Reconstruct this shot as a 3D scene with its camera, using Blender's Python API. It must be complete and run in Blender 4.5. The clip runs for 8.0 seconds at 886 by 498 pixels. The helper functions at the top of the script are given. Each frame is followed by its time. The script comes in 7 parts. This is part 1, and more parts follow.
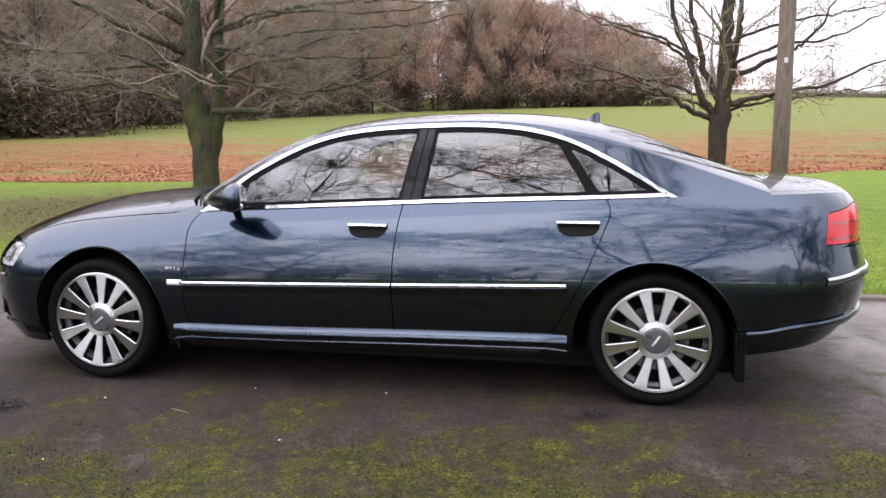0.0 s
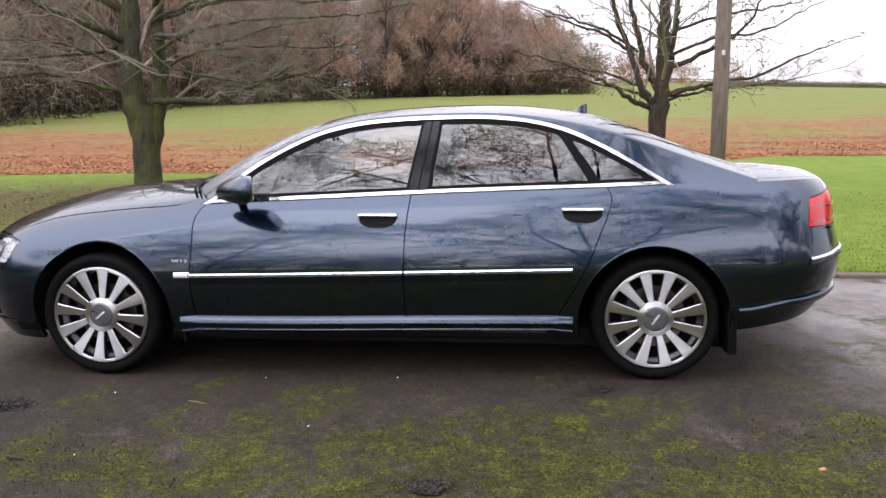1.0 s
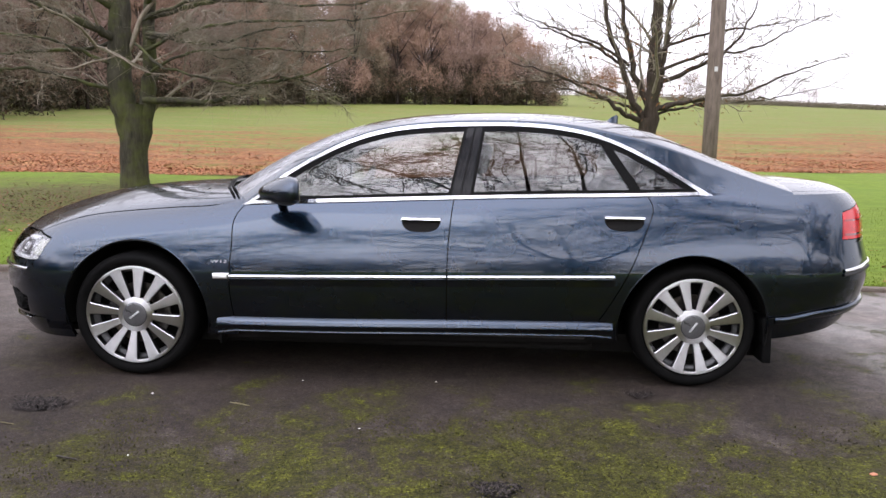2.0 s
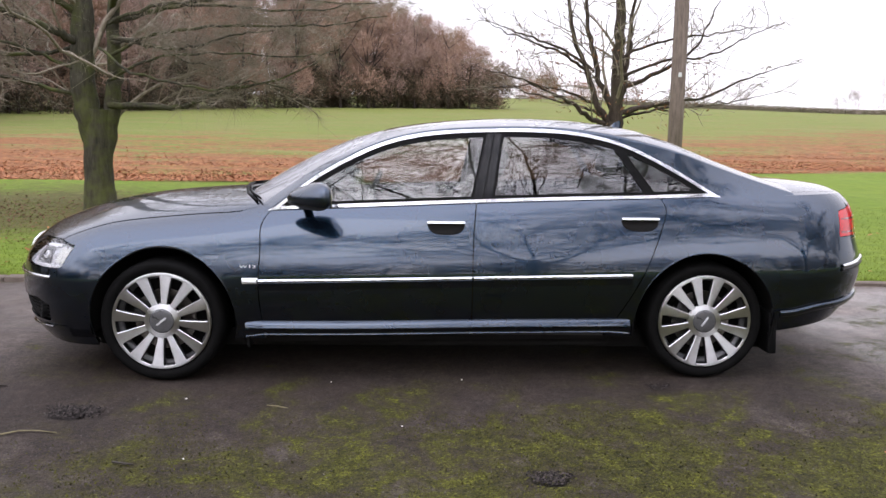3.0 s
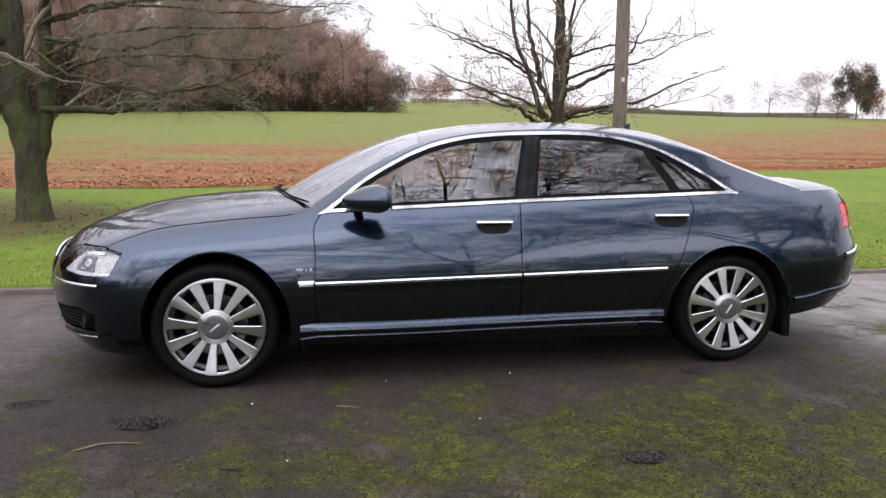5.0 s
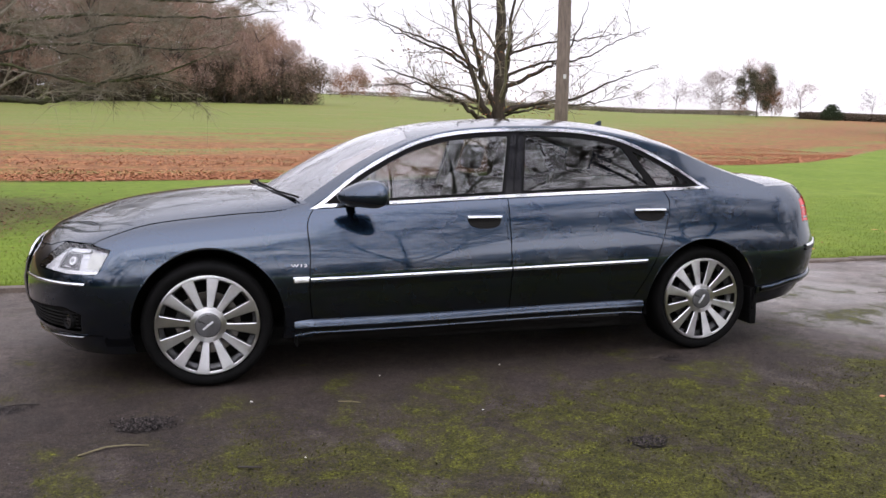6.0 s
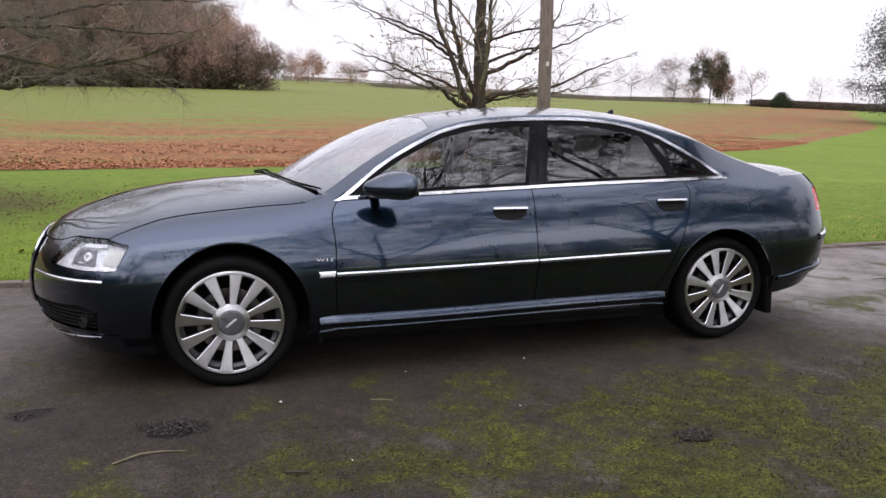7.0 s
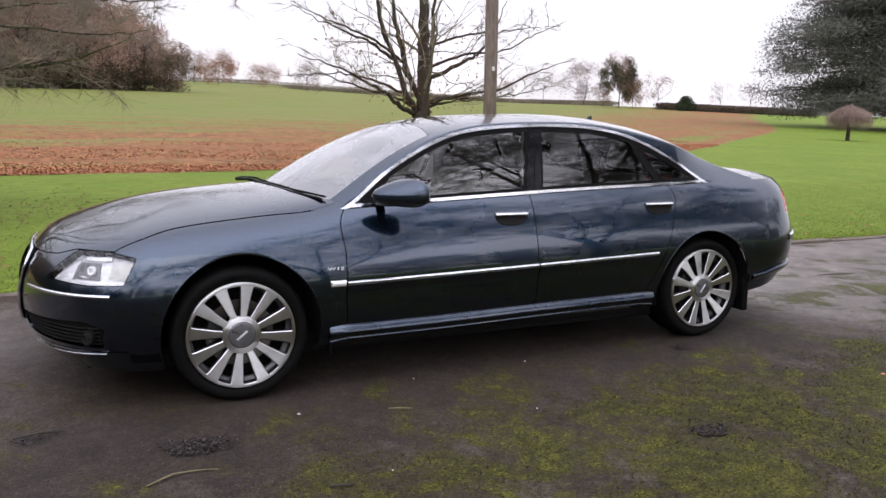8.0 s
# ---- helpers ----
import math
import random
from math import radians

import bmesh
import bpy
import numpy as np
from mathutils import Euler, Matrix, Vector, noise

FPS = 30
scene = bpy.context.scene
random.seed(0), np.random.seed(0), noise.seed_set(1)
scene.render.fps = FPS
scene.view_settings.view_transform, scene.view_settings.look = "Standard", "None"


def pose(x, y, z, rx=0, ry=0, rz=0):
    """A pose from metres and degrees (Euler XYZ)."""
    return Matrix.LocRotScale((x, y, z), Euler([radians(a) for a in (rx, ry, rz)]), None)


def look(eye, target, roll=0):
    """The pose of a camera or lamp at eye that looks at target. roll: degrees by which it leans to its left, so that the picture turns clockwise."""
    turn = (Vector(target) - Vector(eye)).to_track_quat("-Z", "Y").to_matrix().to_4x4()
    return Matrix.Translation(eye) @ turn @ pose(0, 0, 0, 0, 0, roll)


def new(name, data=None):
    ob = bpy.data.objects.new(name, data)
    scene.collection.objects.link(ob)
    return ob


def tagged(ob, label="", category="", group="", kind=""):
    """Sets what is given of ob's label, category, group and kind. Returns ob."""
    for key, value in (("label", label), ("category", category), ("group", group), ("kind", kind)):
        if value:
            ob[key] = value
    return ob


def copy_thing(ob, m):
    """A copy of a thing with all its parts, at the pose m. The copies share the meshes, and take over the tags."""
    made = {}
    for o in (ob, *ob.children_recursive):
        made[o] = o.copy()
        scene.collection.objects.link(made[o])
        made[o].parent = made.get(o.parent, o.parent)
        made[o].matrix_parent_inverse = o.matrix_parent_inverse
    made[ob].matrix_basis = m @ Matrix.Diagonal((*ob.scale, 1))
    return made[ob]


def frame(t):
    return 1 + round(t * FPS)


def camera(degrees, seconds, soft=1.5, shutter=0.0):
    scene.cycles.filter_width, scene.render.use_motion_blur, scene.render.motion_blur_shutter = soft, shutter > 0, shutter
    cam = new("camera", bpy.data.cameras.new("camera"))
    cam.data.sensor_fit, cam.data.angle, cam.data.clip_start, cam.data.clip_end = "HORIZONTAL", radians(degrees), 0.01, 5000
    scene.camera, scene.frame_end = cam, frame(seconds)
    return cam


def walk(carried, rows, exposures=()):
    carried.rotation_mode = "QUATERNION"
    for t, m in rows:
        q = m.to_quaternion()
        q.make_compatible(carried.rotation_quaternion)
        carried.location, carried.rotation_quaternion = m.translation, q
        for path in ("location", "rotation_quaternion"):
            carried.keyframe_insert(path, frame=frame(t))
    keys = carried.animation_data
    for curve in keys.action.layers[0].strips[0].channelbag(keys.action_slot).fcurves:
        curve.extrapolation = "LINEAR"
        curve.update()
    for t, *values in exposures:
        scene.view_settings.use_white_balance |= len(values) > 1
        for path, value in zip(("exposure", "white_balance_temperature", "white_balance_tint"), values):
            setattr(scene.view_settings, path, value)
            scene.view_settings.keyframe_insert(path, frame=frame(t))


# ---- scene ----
cam = camera(59.6, 8.0)
PATH = [
    (0, (2.659, -3.645, 1.312), (2.266, -1.705, 1.025), -0.4),
    (0.5, (2.434, -3.763, 1.326), (2.151, -1.804, 1.037), -0.2),
    (1, (2.235, -3.851, 1.334), (2.045, -1.886, 1.016), -0.6),
    (1.5, (2.037, -3.878, 1.319), (1.888, -1.908, 1.01), 0.4),
    (3, (1.389, -4.049, 1.33), (1.442, -2.07, 1.043), 0.7),
    (3.5, (1.192, -4.122, 1.327), (1.309, -2.147, 1.04), 0.6),
    (4, (0.978, -4.129, 1.303), (1.135, -2.155, 1.026), 1.0),
    (4.5, (0.752, -4.128, 1.316), (0.984, -2.161, 1.032), 0.1),
    (4.7, (0.668, -4.12, 1.318), (0.93, -2.157, 1.039), 0.1),
    (6, (0.122, -4.071, 1.33), (0.65, -2.164, 1.039), 0.8),
    (6.5, (-0.053, -3.951, 1.329), (0.526, -2.061, 1.022), 0.3),
    (7, (-0.211, -3.86, 1.34), (0.422, -1.991, 1.017), 0.9),
    (7.5, (-0.455, -3.778, 1.352), (0.277, -1.942, 1.049), 1.1),
    (8, (-0.666, -3.695, 1.358), (0.168, -1.904, 1.044), 0.9),
]
walk(cam, [(t, look(eye, target, roll)) for t, eye, target, roll in PATH],
     [(0, 0.14), (1, 0.05), (1.5, 0.05), (2.5, -0.02), (3.0, -0.05), (3.5, -0.15), (4.0, -0.21), (4.5, -0.21), (6.0, -0.21), (6.5, -0.35), (7.0, -0.37), (7.5, -0.33), (8, -0.32)])

# ---- light ----
world = bpy.data.worlds.new("overcast_sky")
scene.world = world
world.use_nodes = True
wn, wl = world.node_tree.nodes, world.node_tree.links
sky = wn.new("ShaderNodeTexSky")
sky.sky_type, sky.sun_disc = "NISHITA", False
sky.sun_elevation, sky.sun_rotation = radians(32), radians(150)
# a white overcast with a broad glow round the veiled sun, behind the walk
SUN_AT = Vector((-20, -60, 58)).normalized()
where = wn.new("ShaderNodeTexCoord")
split = wn.new("ShaderNodeSeparateXYZ")
wl.new(where.outputs["Generated"], split.inputs[0])
toward = wn.new("ShaderNodeVectorMath")
toward.operation = "DOT_PRODUCT"
toward.inputs[1].default_value = SUN_AT
wl.new(where.outputs["Generated"], toward.inputs[0])
near_sun = wn.new("ShaderNodeMapRange")
near_sun.interpolation_type = "SMOOTHSTEP"
near_sun.inputs["From Min"].default_value, near_sun.inputs["From Max"].default_value = 0.1, 1.0
near_sun.inputs["To Min"].default_value, near_sun.inputs["To Max"].default_value = 1.0, 2.7
wl.new(toward.outputs["Value"], near_sun.inputs["Value"])
overhead = wn.new("ShaderNodeMath")
overhead.operation = "MULTIPLY_ADD"
overhead.inputs[1].default_value, overhead.inputs[2].default_value = 0.45, 0.0
wl.new(split.outputs["Z"], overhead.inputs[0])
height = wn.new("ShaderNodeMath")
wl.new(near_sun.outputs[0], height.inputs[0])
wl.new(overhead.outputs[0], height.inputs[1])
cloud = wn.new("ShaderNodeMix")
cloud.data_type = "RGBA"
cloud.inputs[0].default_value = 0.93
cloud.inputs[7].default_value = (9.9, 9.5, 10.3, 1)
wl.new(sky.outputs[0], cloud.inputs[6])
lit = wn.new("ShaderNodeMix")
lit.data_type, lit.blend_type = "RGBA", "MULTIPLY"
lit.inputs[0].default_value = 1.0
wl.new(cloud.outputs[2], lit.inputs[6])
wl.new(height.outputs[0], lit.inputs[7])
blue = wn.new("ShaderNodeMix")
blue.data_type, blue.blend_type = "RGBA", "MULTIPLY"
blue.inputs[7].default_value = (0.95, 0.985, 1.07, 1)
wl.new(split.outputs["Z"], blue.inputs[0])
wl.new(lit.outputs[2], blue.inputs[6])
wl.new(blue.outputs[2], wn["Background"].inputs[0])
wn["Background"].inputs[1].default_value = 0.150
sun = new("sun", bpy.data.lights.new("sun", "SUN"))
sun.data.energy, sun.data.angle, sun.data.color = 0.5, radians(40), (1.0, 0.96, 0.9)
sun.matrix_world = look(SUN_AT * 80, (0, 0, 0))


# ---- small helpers ----
def spline(points):
    """A natural cubic through (x, y) points, as a function of an array; straight beyond the ends."""
    xs, ys = np.array(points, float).T
    n, h = len(xs), np.diff(xs)
    a, b = np.zeros((n, n)), np.zeros(n)
    a[0, 0] = a[-1, -1] = 1
    for i in range(1, n - 1):
        a[i, i - 1:i + 2] = h[i - 1], 2 * (h[i - 1] + h[i]), h[i]
        b[i] = 6 * ((ys[i + 1] - ys[i]) / h[i] - (ys[i] - ys[i - 1]) / h[i - 1])
    m = np.linalg.solve(a, b)

    def at(x):
        x = np.asarray(x, float)
        i = np.clip(np.searchsorted(xs, x) - 1, 0, n - 2)
        c = np.clip(x, xs[0], xs[-1])
        p, q = xs[i + 1] - c, c - xs[i]
        s0 = (ys[1] - ys[0]) / h[0] - h[0] * m[1] / 6
        s1 = (ys[-1] - ys[-2]) / h[-1] + h[-1] * m[-2] / 6
        y = (m[i] * p**3 + m[i + 1] * q**3) / (6 * h[i]) + (ys[i] / h[i] - m[i] * h[i] / 6) * p + (ys[i + 1] / h[i] - m[i + 1] * h[i] / 6) * q
        return y + np.where(x < xs[0], (x - xs[0]) * s0, 0) + np.where(x > xs[-1], (x - xs[-1]) * s1, 0)
    return at


def smooth(x, a, b):
    t = np.clip((np.asarray(x, float) - a) / (b - a), 0, 1)
    return t * t * (3 - 2 * t)


# ---- the car's shape: x to its tail, w from its middle to its side, z up; front axle at x = 0 ----
HALF, BASE = 0.947, 2.944
FRONT_X, REAR_X = -0.35, 3.35
nose_x = spline([(0.17, -0.84), (0.25, -0.93), (0.35, -0.985), (0.47, -1.005), (0.6, -0.99), (0.7, -0.945), (0.80, -0.85)])
tail_x = spline([(0.2, 3.60), (0.284, 3.755), (0.36, 3.865), (0.446, 3.925), (0.6, 3.978), (0.69, 3.978), (0.8, 3.952), (0.96, 3.94), (1.03, 3.90), (1.06, 3.87)])
top_z = spline([(-1.0, 0.785), (-0.7, 0.80), (-0.4, 0.850), (0.0, 0.893), (0.3, 0.912), (0.574, 0.926), (1.119, 0.950), (1.695, 0.975), (2.289, 0.997), (2.627, 1.008), (3.0, 1.022), (3.4, 1.033), (3.7, 1.040), (3.95, 1.026)])
round_in = spline([(-1.0, 0.09), (0.2, 0.085), (0.65, 0.022), (1.2, 0.014), (2.4, 0.014), (3.05, 0.014), (3.3, 0.030), (3.55, 0.040), (4.1, 0.040)])
low_z = spline([(-1.0, 0.20), (-0.4, 0.19), (0.5, 0.20), (2.4, 0.225), (3.2, 0.228), (3.43, 0.232), (3.70, 0.285), (3.85, 0.335), (4.05, 0.40)])


def inset(z, x):
    """How far the flank lies inside the car's greatest width."""
    crest = 0.555 + 0.017 * x
    t = np.clip((z - crest) / (top_z(x) - crest), 0, 1.05)
    d = np.clip((crest - z) / 0.23, 0, 2)
    return 0.15 * t**1.75 + round_in(x) * t**7 + 0.032 * d**2


def flank(u, v):
    """The lower body's outside: u 0..1 round the front corner, 1..2 along the flank, 2..3 round the tail; v up from the sill's edge."""
    u, v = np.asarray(u, float), np.asarray(v, float)
    a = np.clip(u, 0, 1) * np.pi / 2
    b = np.clip(u - 2, 0, 1) * np.pi / 2
    side = FRONT_X + np.clip(u - 1, 0, 1) * (REAR_X - FRONT_X)
    guess = np.where(u < 1, FRONT_X - 0.6 * np.cos(a), np.where(u > 2, REAR_X + 0.6 * np.sin(b), side))
    z = low_z(guess) + v * (top_z(guess) - low_z(guess))
    x = np.where(u < 1, FRONT_X + (nose_x(z) - FRONT_X) * np.cos(a) ** 0.92, np.where(u > 2, REAR_X + (tail_x(z) - REAR_X) * np.sin(b) ** 0.66, side))
    w = (HALF - inset(z, guess)) * np.where(u < 1, np.sin(a) ** 0.92, np.where(u > 2, np.cos(b) ** 0.66, 1))
    return np.stack([x, HALF - w, z], -1)


def belt_w(x):
    return HALF - inset(top_z(x), x)


rail_z = spline([(0.25, 0.69), (0.40, 0.81), (0.568, 0.940), (0.745, 1.076), (0.938, 1.198), (1.132, 1.291), (1.326, 1.347), (1.522, 1.374), (1.819, 1.389), (2.1, 1.388), (2.32, 1.370), (2.55, 1.328), (2.8, 1.262), (3.05, 1.178), (3.3, 1.092), (3.42, 1.052), (3.5, 1.026), (3.62, 0.995)])
roof_z = spline([(0.2, 0.905), (0.393, 1.030), (0.677, 1.192), (0.961, 1.317), (1.157, 1.373), (1.39, 1.413), (1.68, 1.438), (1.975, 1.446), (2.27, 1.438), (2.5, 1.414), (2.73, 1.370), (2.97, 1.288), (3.25, 1.180), (3.45, 1.112), (3.6, 1.07)])
chrome_z = spline([(0.545, 0.920), (0.568, 0.933), (0.745, 1.069), (0.938, 1.190), (1.132, 1.282), (1.326, 1.337), (1.522, 1.363), (1.819, 1.377), (2.1, 1.375), (2.315, 1.351), (2.5, 1.302), (2.69, 1.215), (2.86, 1.118), (2.98, 1.043), (3.03, 1.015)])


def house(x, q):
    """The upper body's outside: q 0..1 from the belt to the roof rail, 1..3 across the roof and down to the far rail, 3..4 to the far belt."""
    x, q = np.asarray(x, float), np.asarray(q, float)
    far = q > 2
    q = np.where(far, 4 - q, q)
    zb, zr, wb = top_z(x) - 0.004, rail_z(x), belt_w(x)
    s, k = np.clip(q, 0, 1), np.clip(q - 1, 0, 1)
    dz = (zr - zb) * s
    lean = 0.33 + 0.80 * smooth(x, 2.78, 3.32)
    w1 = wb - lean * dz - 0.14 * dz**2
    wr = wb - lean * (zr - zb) - 0.14 * (zr - zb) ** 2
    w = np.where(q <= 1, w1, wr * (1 - k))
    z = np.where(q <= 1, zb + dz, zr + (roof_z(x) - zr) * (1 - (1 - k) ** 2.7))
    return np.stack([x, np.where(far, HALF + w, HALF - w), z], -1)


hood_z = spline([(-0.90, 0.775), (-0.85, 0.800), (-0.78, 0.830), (-0.7, 0.862), (-0.5, 0.925), (-0.25, 0.970), (0.0, 0.995), (0.27, 1.012), (0.5, 1.02)])
boot_z = spline([(3.3, 1.112), (3.45, 1.099), (3.6, 1.094), (3.75, 1.084), (3.84, 1.066), (3.89, 1.042)])


def deck_edge(x):
    """The flank's top edge seen from above: its distance from the middle."""
    f = np.clip((x - FRONT_X) / (nose_x(0.79) - FRONT_X), 0, 1)
    r = np.clip((x - REAR_X) / (tail_x(1.034) - REAR_X), 0, 1)
    return belt_w(x) * (1 - f ** (2 / 0.92)) ** 0.46 * (1 - r ** (2 / 0.66)) ** 0.33


def bonnet(x, e):
    """e -1..1 from the near wing's crest to the far one."""
    x, e = np.asarray(x, float), np.asarray(e, float)
    z = hood_z(x) - (hood_z(x) - top_z(x)) * np.abs(e) ** 2.6
    return np.stack([x, HALF + e * deck_edge(x), z], -1)


def hood(u, s):
    """The bonnet from one crest (s 0) over the middle (1) to the other (2), leaving the flank's top edge without a crease."""
    u, s = np.asarray(u, float), np.asarray(s, float)
    far = s > 1
    k = np.where(far, 2 - s, s)[..., None]
    p, q = flank(u, u * 0 + 1), flank(u, u * 0 + 0.985)
    t = (p - q) / np.linalg.norm(p - q, axis=-1, keepdims=True)
    mx = p[..., 0] + 0.22 * smooth(-p[..., 0], -0.35, 0.80)
    m = np.stack([mx, mx * 0 + HALF, hood_z(mx)], -1)
    run = np.linalg.norm(m - p, axis=-1, keepdims=True)
    end = (m - p) * np.array((0.0, 1.0, 0.0))
    r = ((2 * k**3 - 3 * k**2 + 1) * p + (k**3 - 2 * k**2 + k) * t * (0.55 * run + 0.05) + (3 * k**2 - 2 * k**3) * m + (k**3 - k**2) * end)
    r[..., 1] = np.where(far, 2 * HALF - r[..., 1], r[..., 1])
    return r


def boot(x, e):
    x, e = np.asarray(x, float), np.asarray(e, float)
    z = boot_z(x) - (boot_z(x) - top_z(x) + 0.002) * np.abs(e) ** 3.2
    return np.stack([x, HALF + e * deck_edge(x), z], -1)


def sheet(surface, us, vs, keep=(), depth=0.012, flip=False, out=0.0):
    """A panel: the part of a surface on which each function of x, y, z, u and v is below nought, with edges turned in by depth."""
    uu, vv = np.meshgrid(us, vs, indexing="ij")
    uv = np.stack([uu.ravel(), vv.ravel()], -1)
    nu, nv = len(us), len(vs)
    i = (np.arange(nu - 1)[:, None] * nv + np.arange(nv - 1)).ravel()
    tris = np.concatenate([np.stack([i, i + nv, i + nv + 1], -1), np.stack([i, i + nv + 1, i + 1], -1)])
    for f in keep:
        p = surface(uv[:, 0], uv[:, 1])
        d = f(p[:, 0], p[:, 1], p[:, 2], uv[:, 0], uv[:, 1])
        d = np.where(np.abs(d) < 1e-6, -1e-6, d)
        inside = (d[tris] < 0).sum(1)
        done, cut, extra, made = tris[inside == 3], tris[(inside > 0) & (inside < 3)], [], {}
        more = []

        def mid(a, b):
            key = (a, b) if a < b else (b, a)
            if key not in made:
                t = d[a] / (d[a] - d[b])
                more.append(uv[a] + (uv[b] - uv[a]) * t)
                made[key] = len(uv) + len(more) - 1
            return made[key]
        for tri in cut.tolist():
            poly = []
            for k in range(3):
                a, b = tri[k], tri[(k + 1) % 3]
                if d[a] < 0:
                    poly.append(a)
                if (d[a] < 0) != (d[b] < 0):
                    poly.append(mid(a, b))
            extra += [(poly[0], poly[k], poly[k + 1]) for k in range(1, len(poly) - 1)]
        if more:
            uv = np.concatenate([uv, np.array(more)])
        tris = np.concatenate([done, np.array(extra, int).reshape(-1, 3)])
    used, back = np.unique(tris, return_inverse=True)
    uv, tris = uv[used], back.reshape(-1, 3)
    p = surface(uv[:, 0], uv[:, 1])
    e = 2e-3
    du = surface(uv[:, 0] + e, uv[:, 1]) - surface(uv[:, 0] - e, uv[:, 1])
    dv = surface(uv[:, 0], uv[:, 1] + e) - surface(uv[:, 0], uv[:, 1] - e)
    n = np.cross(du, dv)
    n /= np.linalg.norm(n, axis=1, keepdims=True) + 1e-12
    if flip:
        n, tris = -n, tris[:, ::-1]
    p = p + n * out
    edges = {}
    for a, b, c in tris.tolist():
        for s, t in ((a, b), (b, c), (c, a)):
            edges[(s, t)] = 1
    rim = [(s, t) for s, t in edges if (t, s) not in edges]
    verts, norms, faces = [p], [n], [tris]
    if depth and rim:
        r = np.array(rim)
        along = p[r[:, 1]] - p[r[:, 0]]
        side = np.cross(along, n[r[:, 0]])
        side /= np.linalg.norm(side, axis=1, keepdims=True) + 1e-12
        base = len(p)
        m = len(r)
        for part_p, part_n in ((p[r[:, 0]], side), (p[r[:, 1]], side), (p[r[:, 1]] - n[r[:, 1]] * depth, side), (p[r[:, 0]] - n[r[:, 0]] * depth, side)):
            verts.append(part_p)
            norms.append(part_n)
        k = base + np.arange(m)
        faces += [np.stack([k + m, k, k + 3 * m], -1), np.stack([k + m, k + 3 * m, k + 2 * m], -1)]
    return np.concatenate(verts), np.concatenate(faces), np.concatenate(norms)


# ---- materials ----
class Shader:
    """A node material under construction."""
    def __init__(self, name):
        self.m = bpy.data.materials.new(name)
        self.m.use_nodes = True
        self.n, self.l = self.m.node_tree.nodes, self.m.node_tree.links
        self.p = self.n["Principled BSDF"]
        self.where = None

    def put(self, socket, value):
        if isinstance(value, bpy.types.NodeSocket):
            self.l.new(value, socket)
        elif isinstance(value, (tuple, list)) and len(value) == 3 and socket.type == "RGBA":
            socket.default_value = (*value, 1)
        else:
            socket.default_value = value

    def set(self, **values):
        for key, value in values.items():
            self.put(self.p.inputs[key.replace("_", " ")], value)
        return self

    def pos(self, world=True):
        if world:
            return self.n.new("ShaderNodeNewGeometry").outputs["Position"]
        return self.n.new("ShaderNodeTexCoord").outputs["Object"]

    def noise(self, scale, detail=4, rough=0.55, at=None, stretch=None, distort=0.0):
        at = at or self.pos()
        if stretch:
            mp = self.n.new("ShaderNodeMapping")
            mp.inputs["Scale"].default_value = stretch
            self.l.new(at, mp.inputs[0])
            at = mp.outputs[0]
        t = self.n.new("ShaderNodeTexNoise")
        self.l.new(at, t.inputs["Vector"])
        for key, value in (("Scale", scale), ("Detail", detail), ("Roughness", rough), ("Distortion", distort)):
            t.inputs[key].default_value = value
        return t.outputs["Fac"]

    def cells(self, scale, at=None, feature="F1", out="Distance"):
        t = self.n.new("ShaderNodeTexVoronoi")
        t.feature = feature
        self.l.new(at or self.pos(), t.inputs["Vector"])
        t.inputs["Scale"].default_value = scale
        return t.outputs[out]

    def ramp(self, value, *stops):
        r = self.n.new("ShaderNodeValToRGB")
        e = r.color_ramp.elements
        while len(e) < len(stops):
            e.new(0.5)
        for s, (at, c) in zip(e, stops):
            s.position = at
            s.color = (*c, 1) if isinstance(c, tuple) else (c, c, c, 1)
        self.put(r.inputs[0], value)
        return r.outputs[0]

    def mix(self, f, a, b, blend="MIX"):
        x = self.n.new("ShaderNodeMix")
        x.data_type, x.blend_type = "RGBA", blend
        self.put(x.inputs[0], f)
        self.put(x.inputs[6], a)
        self.put(x.inputs[7], b)
        return x.outputs[2]

    def math(self, op, a, b=0.0):
        x = self.n.new("ShaderNodeMath")
        x.operation = op
        self.put(x.inputs[0], a)
        self.put(x.inputs[1], b)
        return x.outputs[0]

    def attr(self, name):
        x = self.n.new("ShaderNodeAttribute")
        x.attribute_name = name
        return x.outputs["Fac"]

    def island(self):
        return self.n.new("ShaderNodeNewGeometry").outputs["Random Per Island"]

    def each(self):
        return self.n.new("ShaderNodeObjectInfo").outputs["Random"]

    def bump(self, height, strength=0.3, distance=0.01):
        b = self.n.new("ShaderNodeBump")
        b.inputs["Strength"].default_value = strength
        b.inputs["Distance"].default_value = distance
        self.l.new(height, b.inputs["Height"])
        self.l.new(b.outputs[0], self.p.inputs["Normal"])
        return self


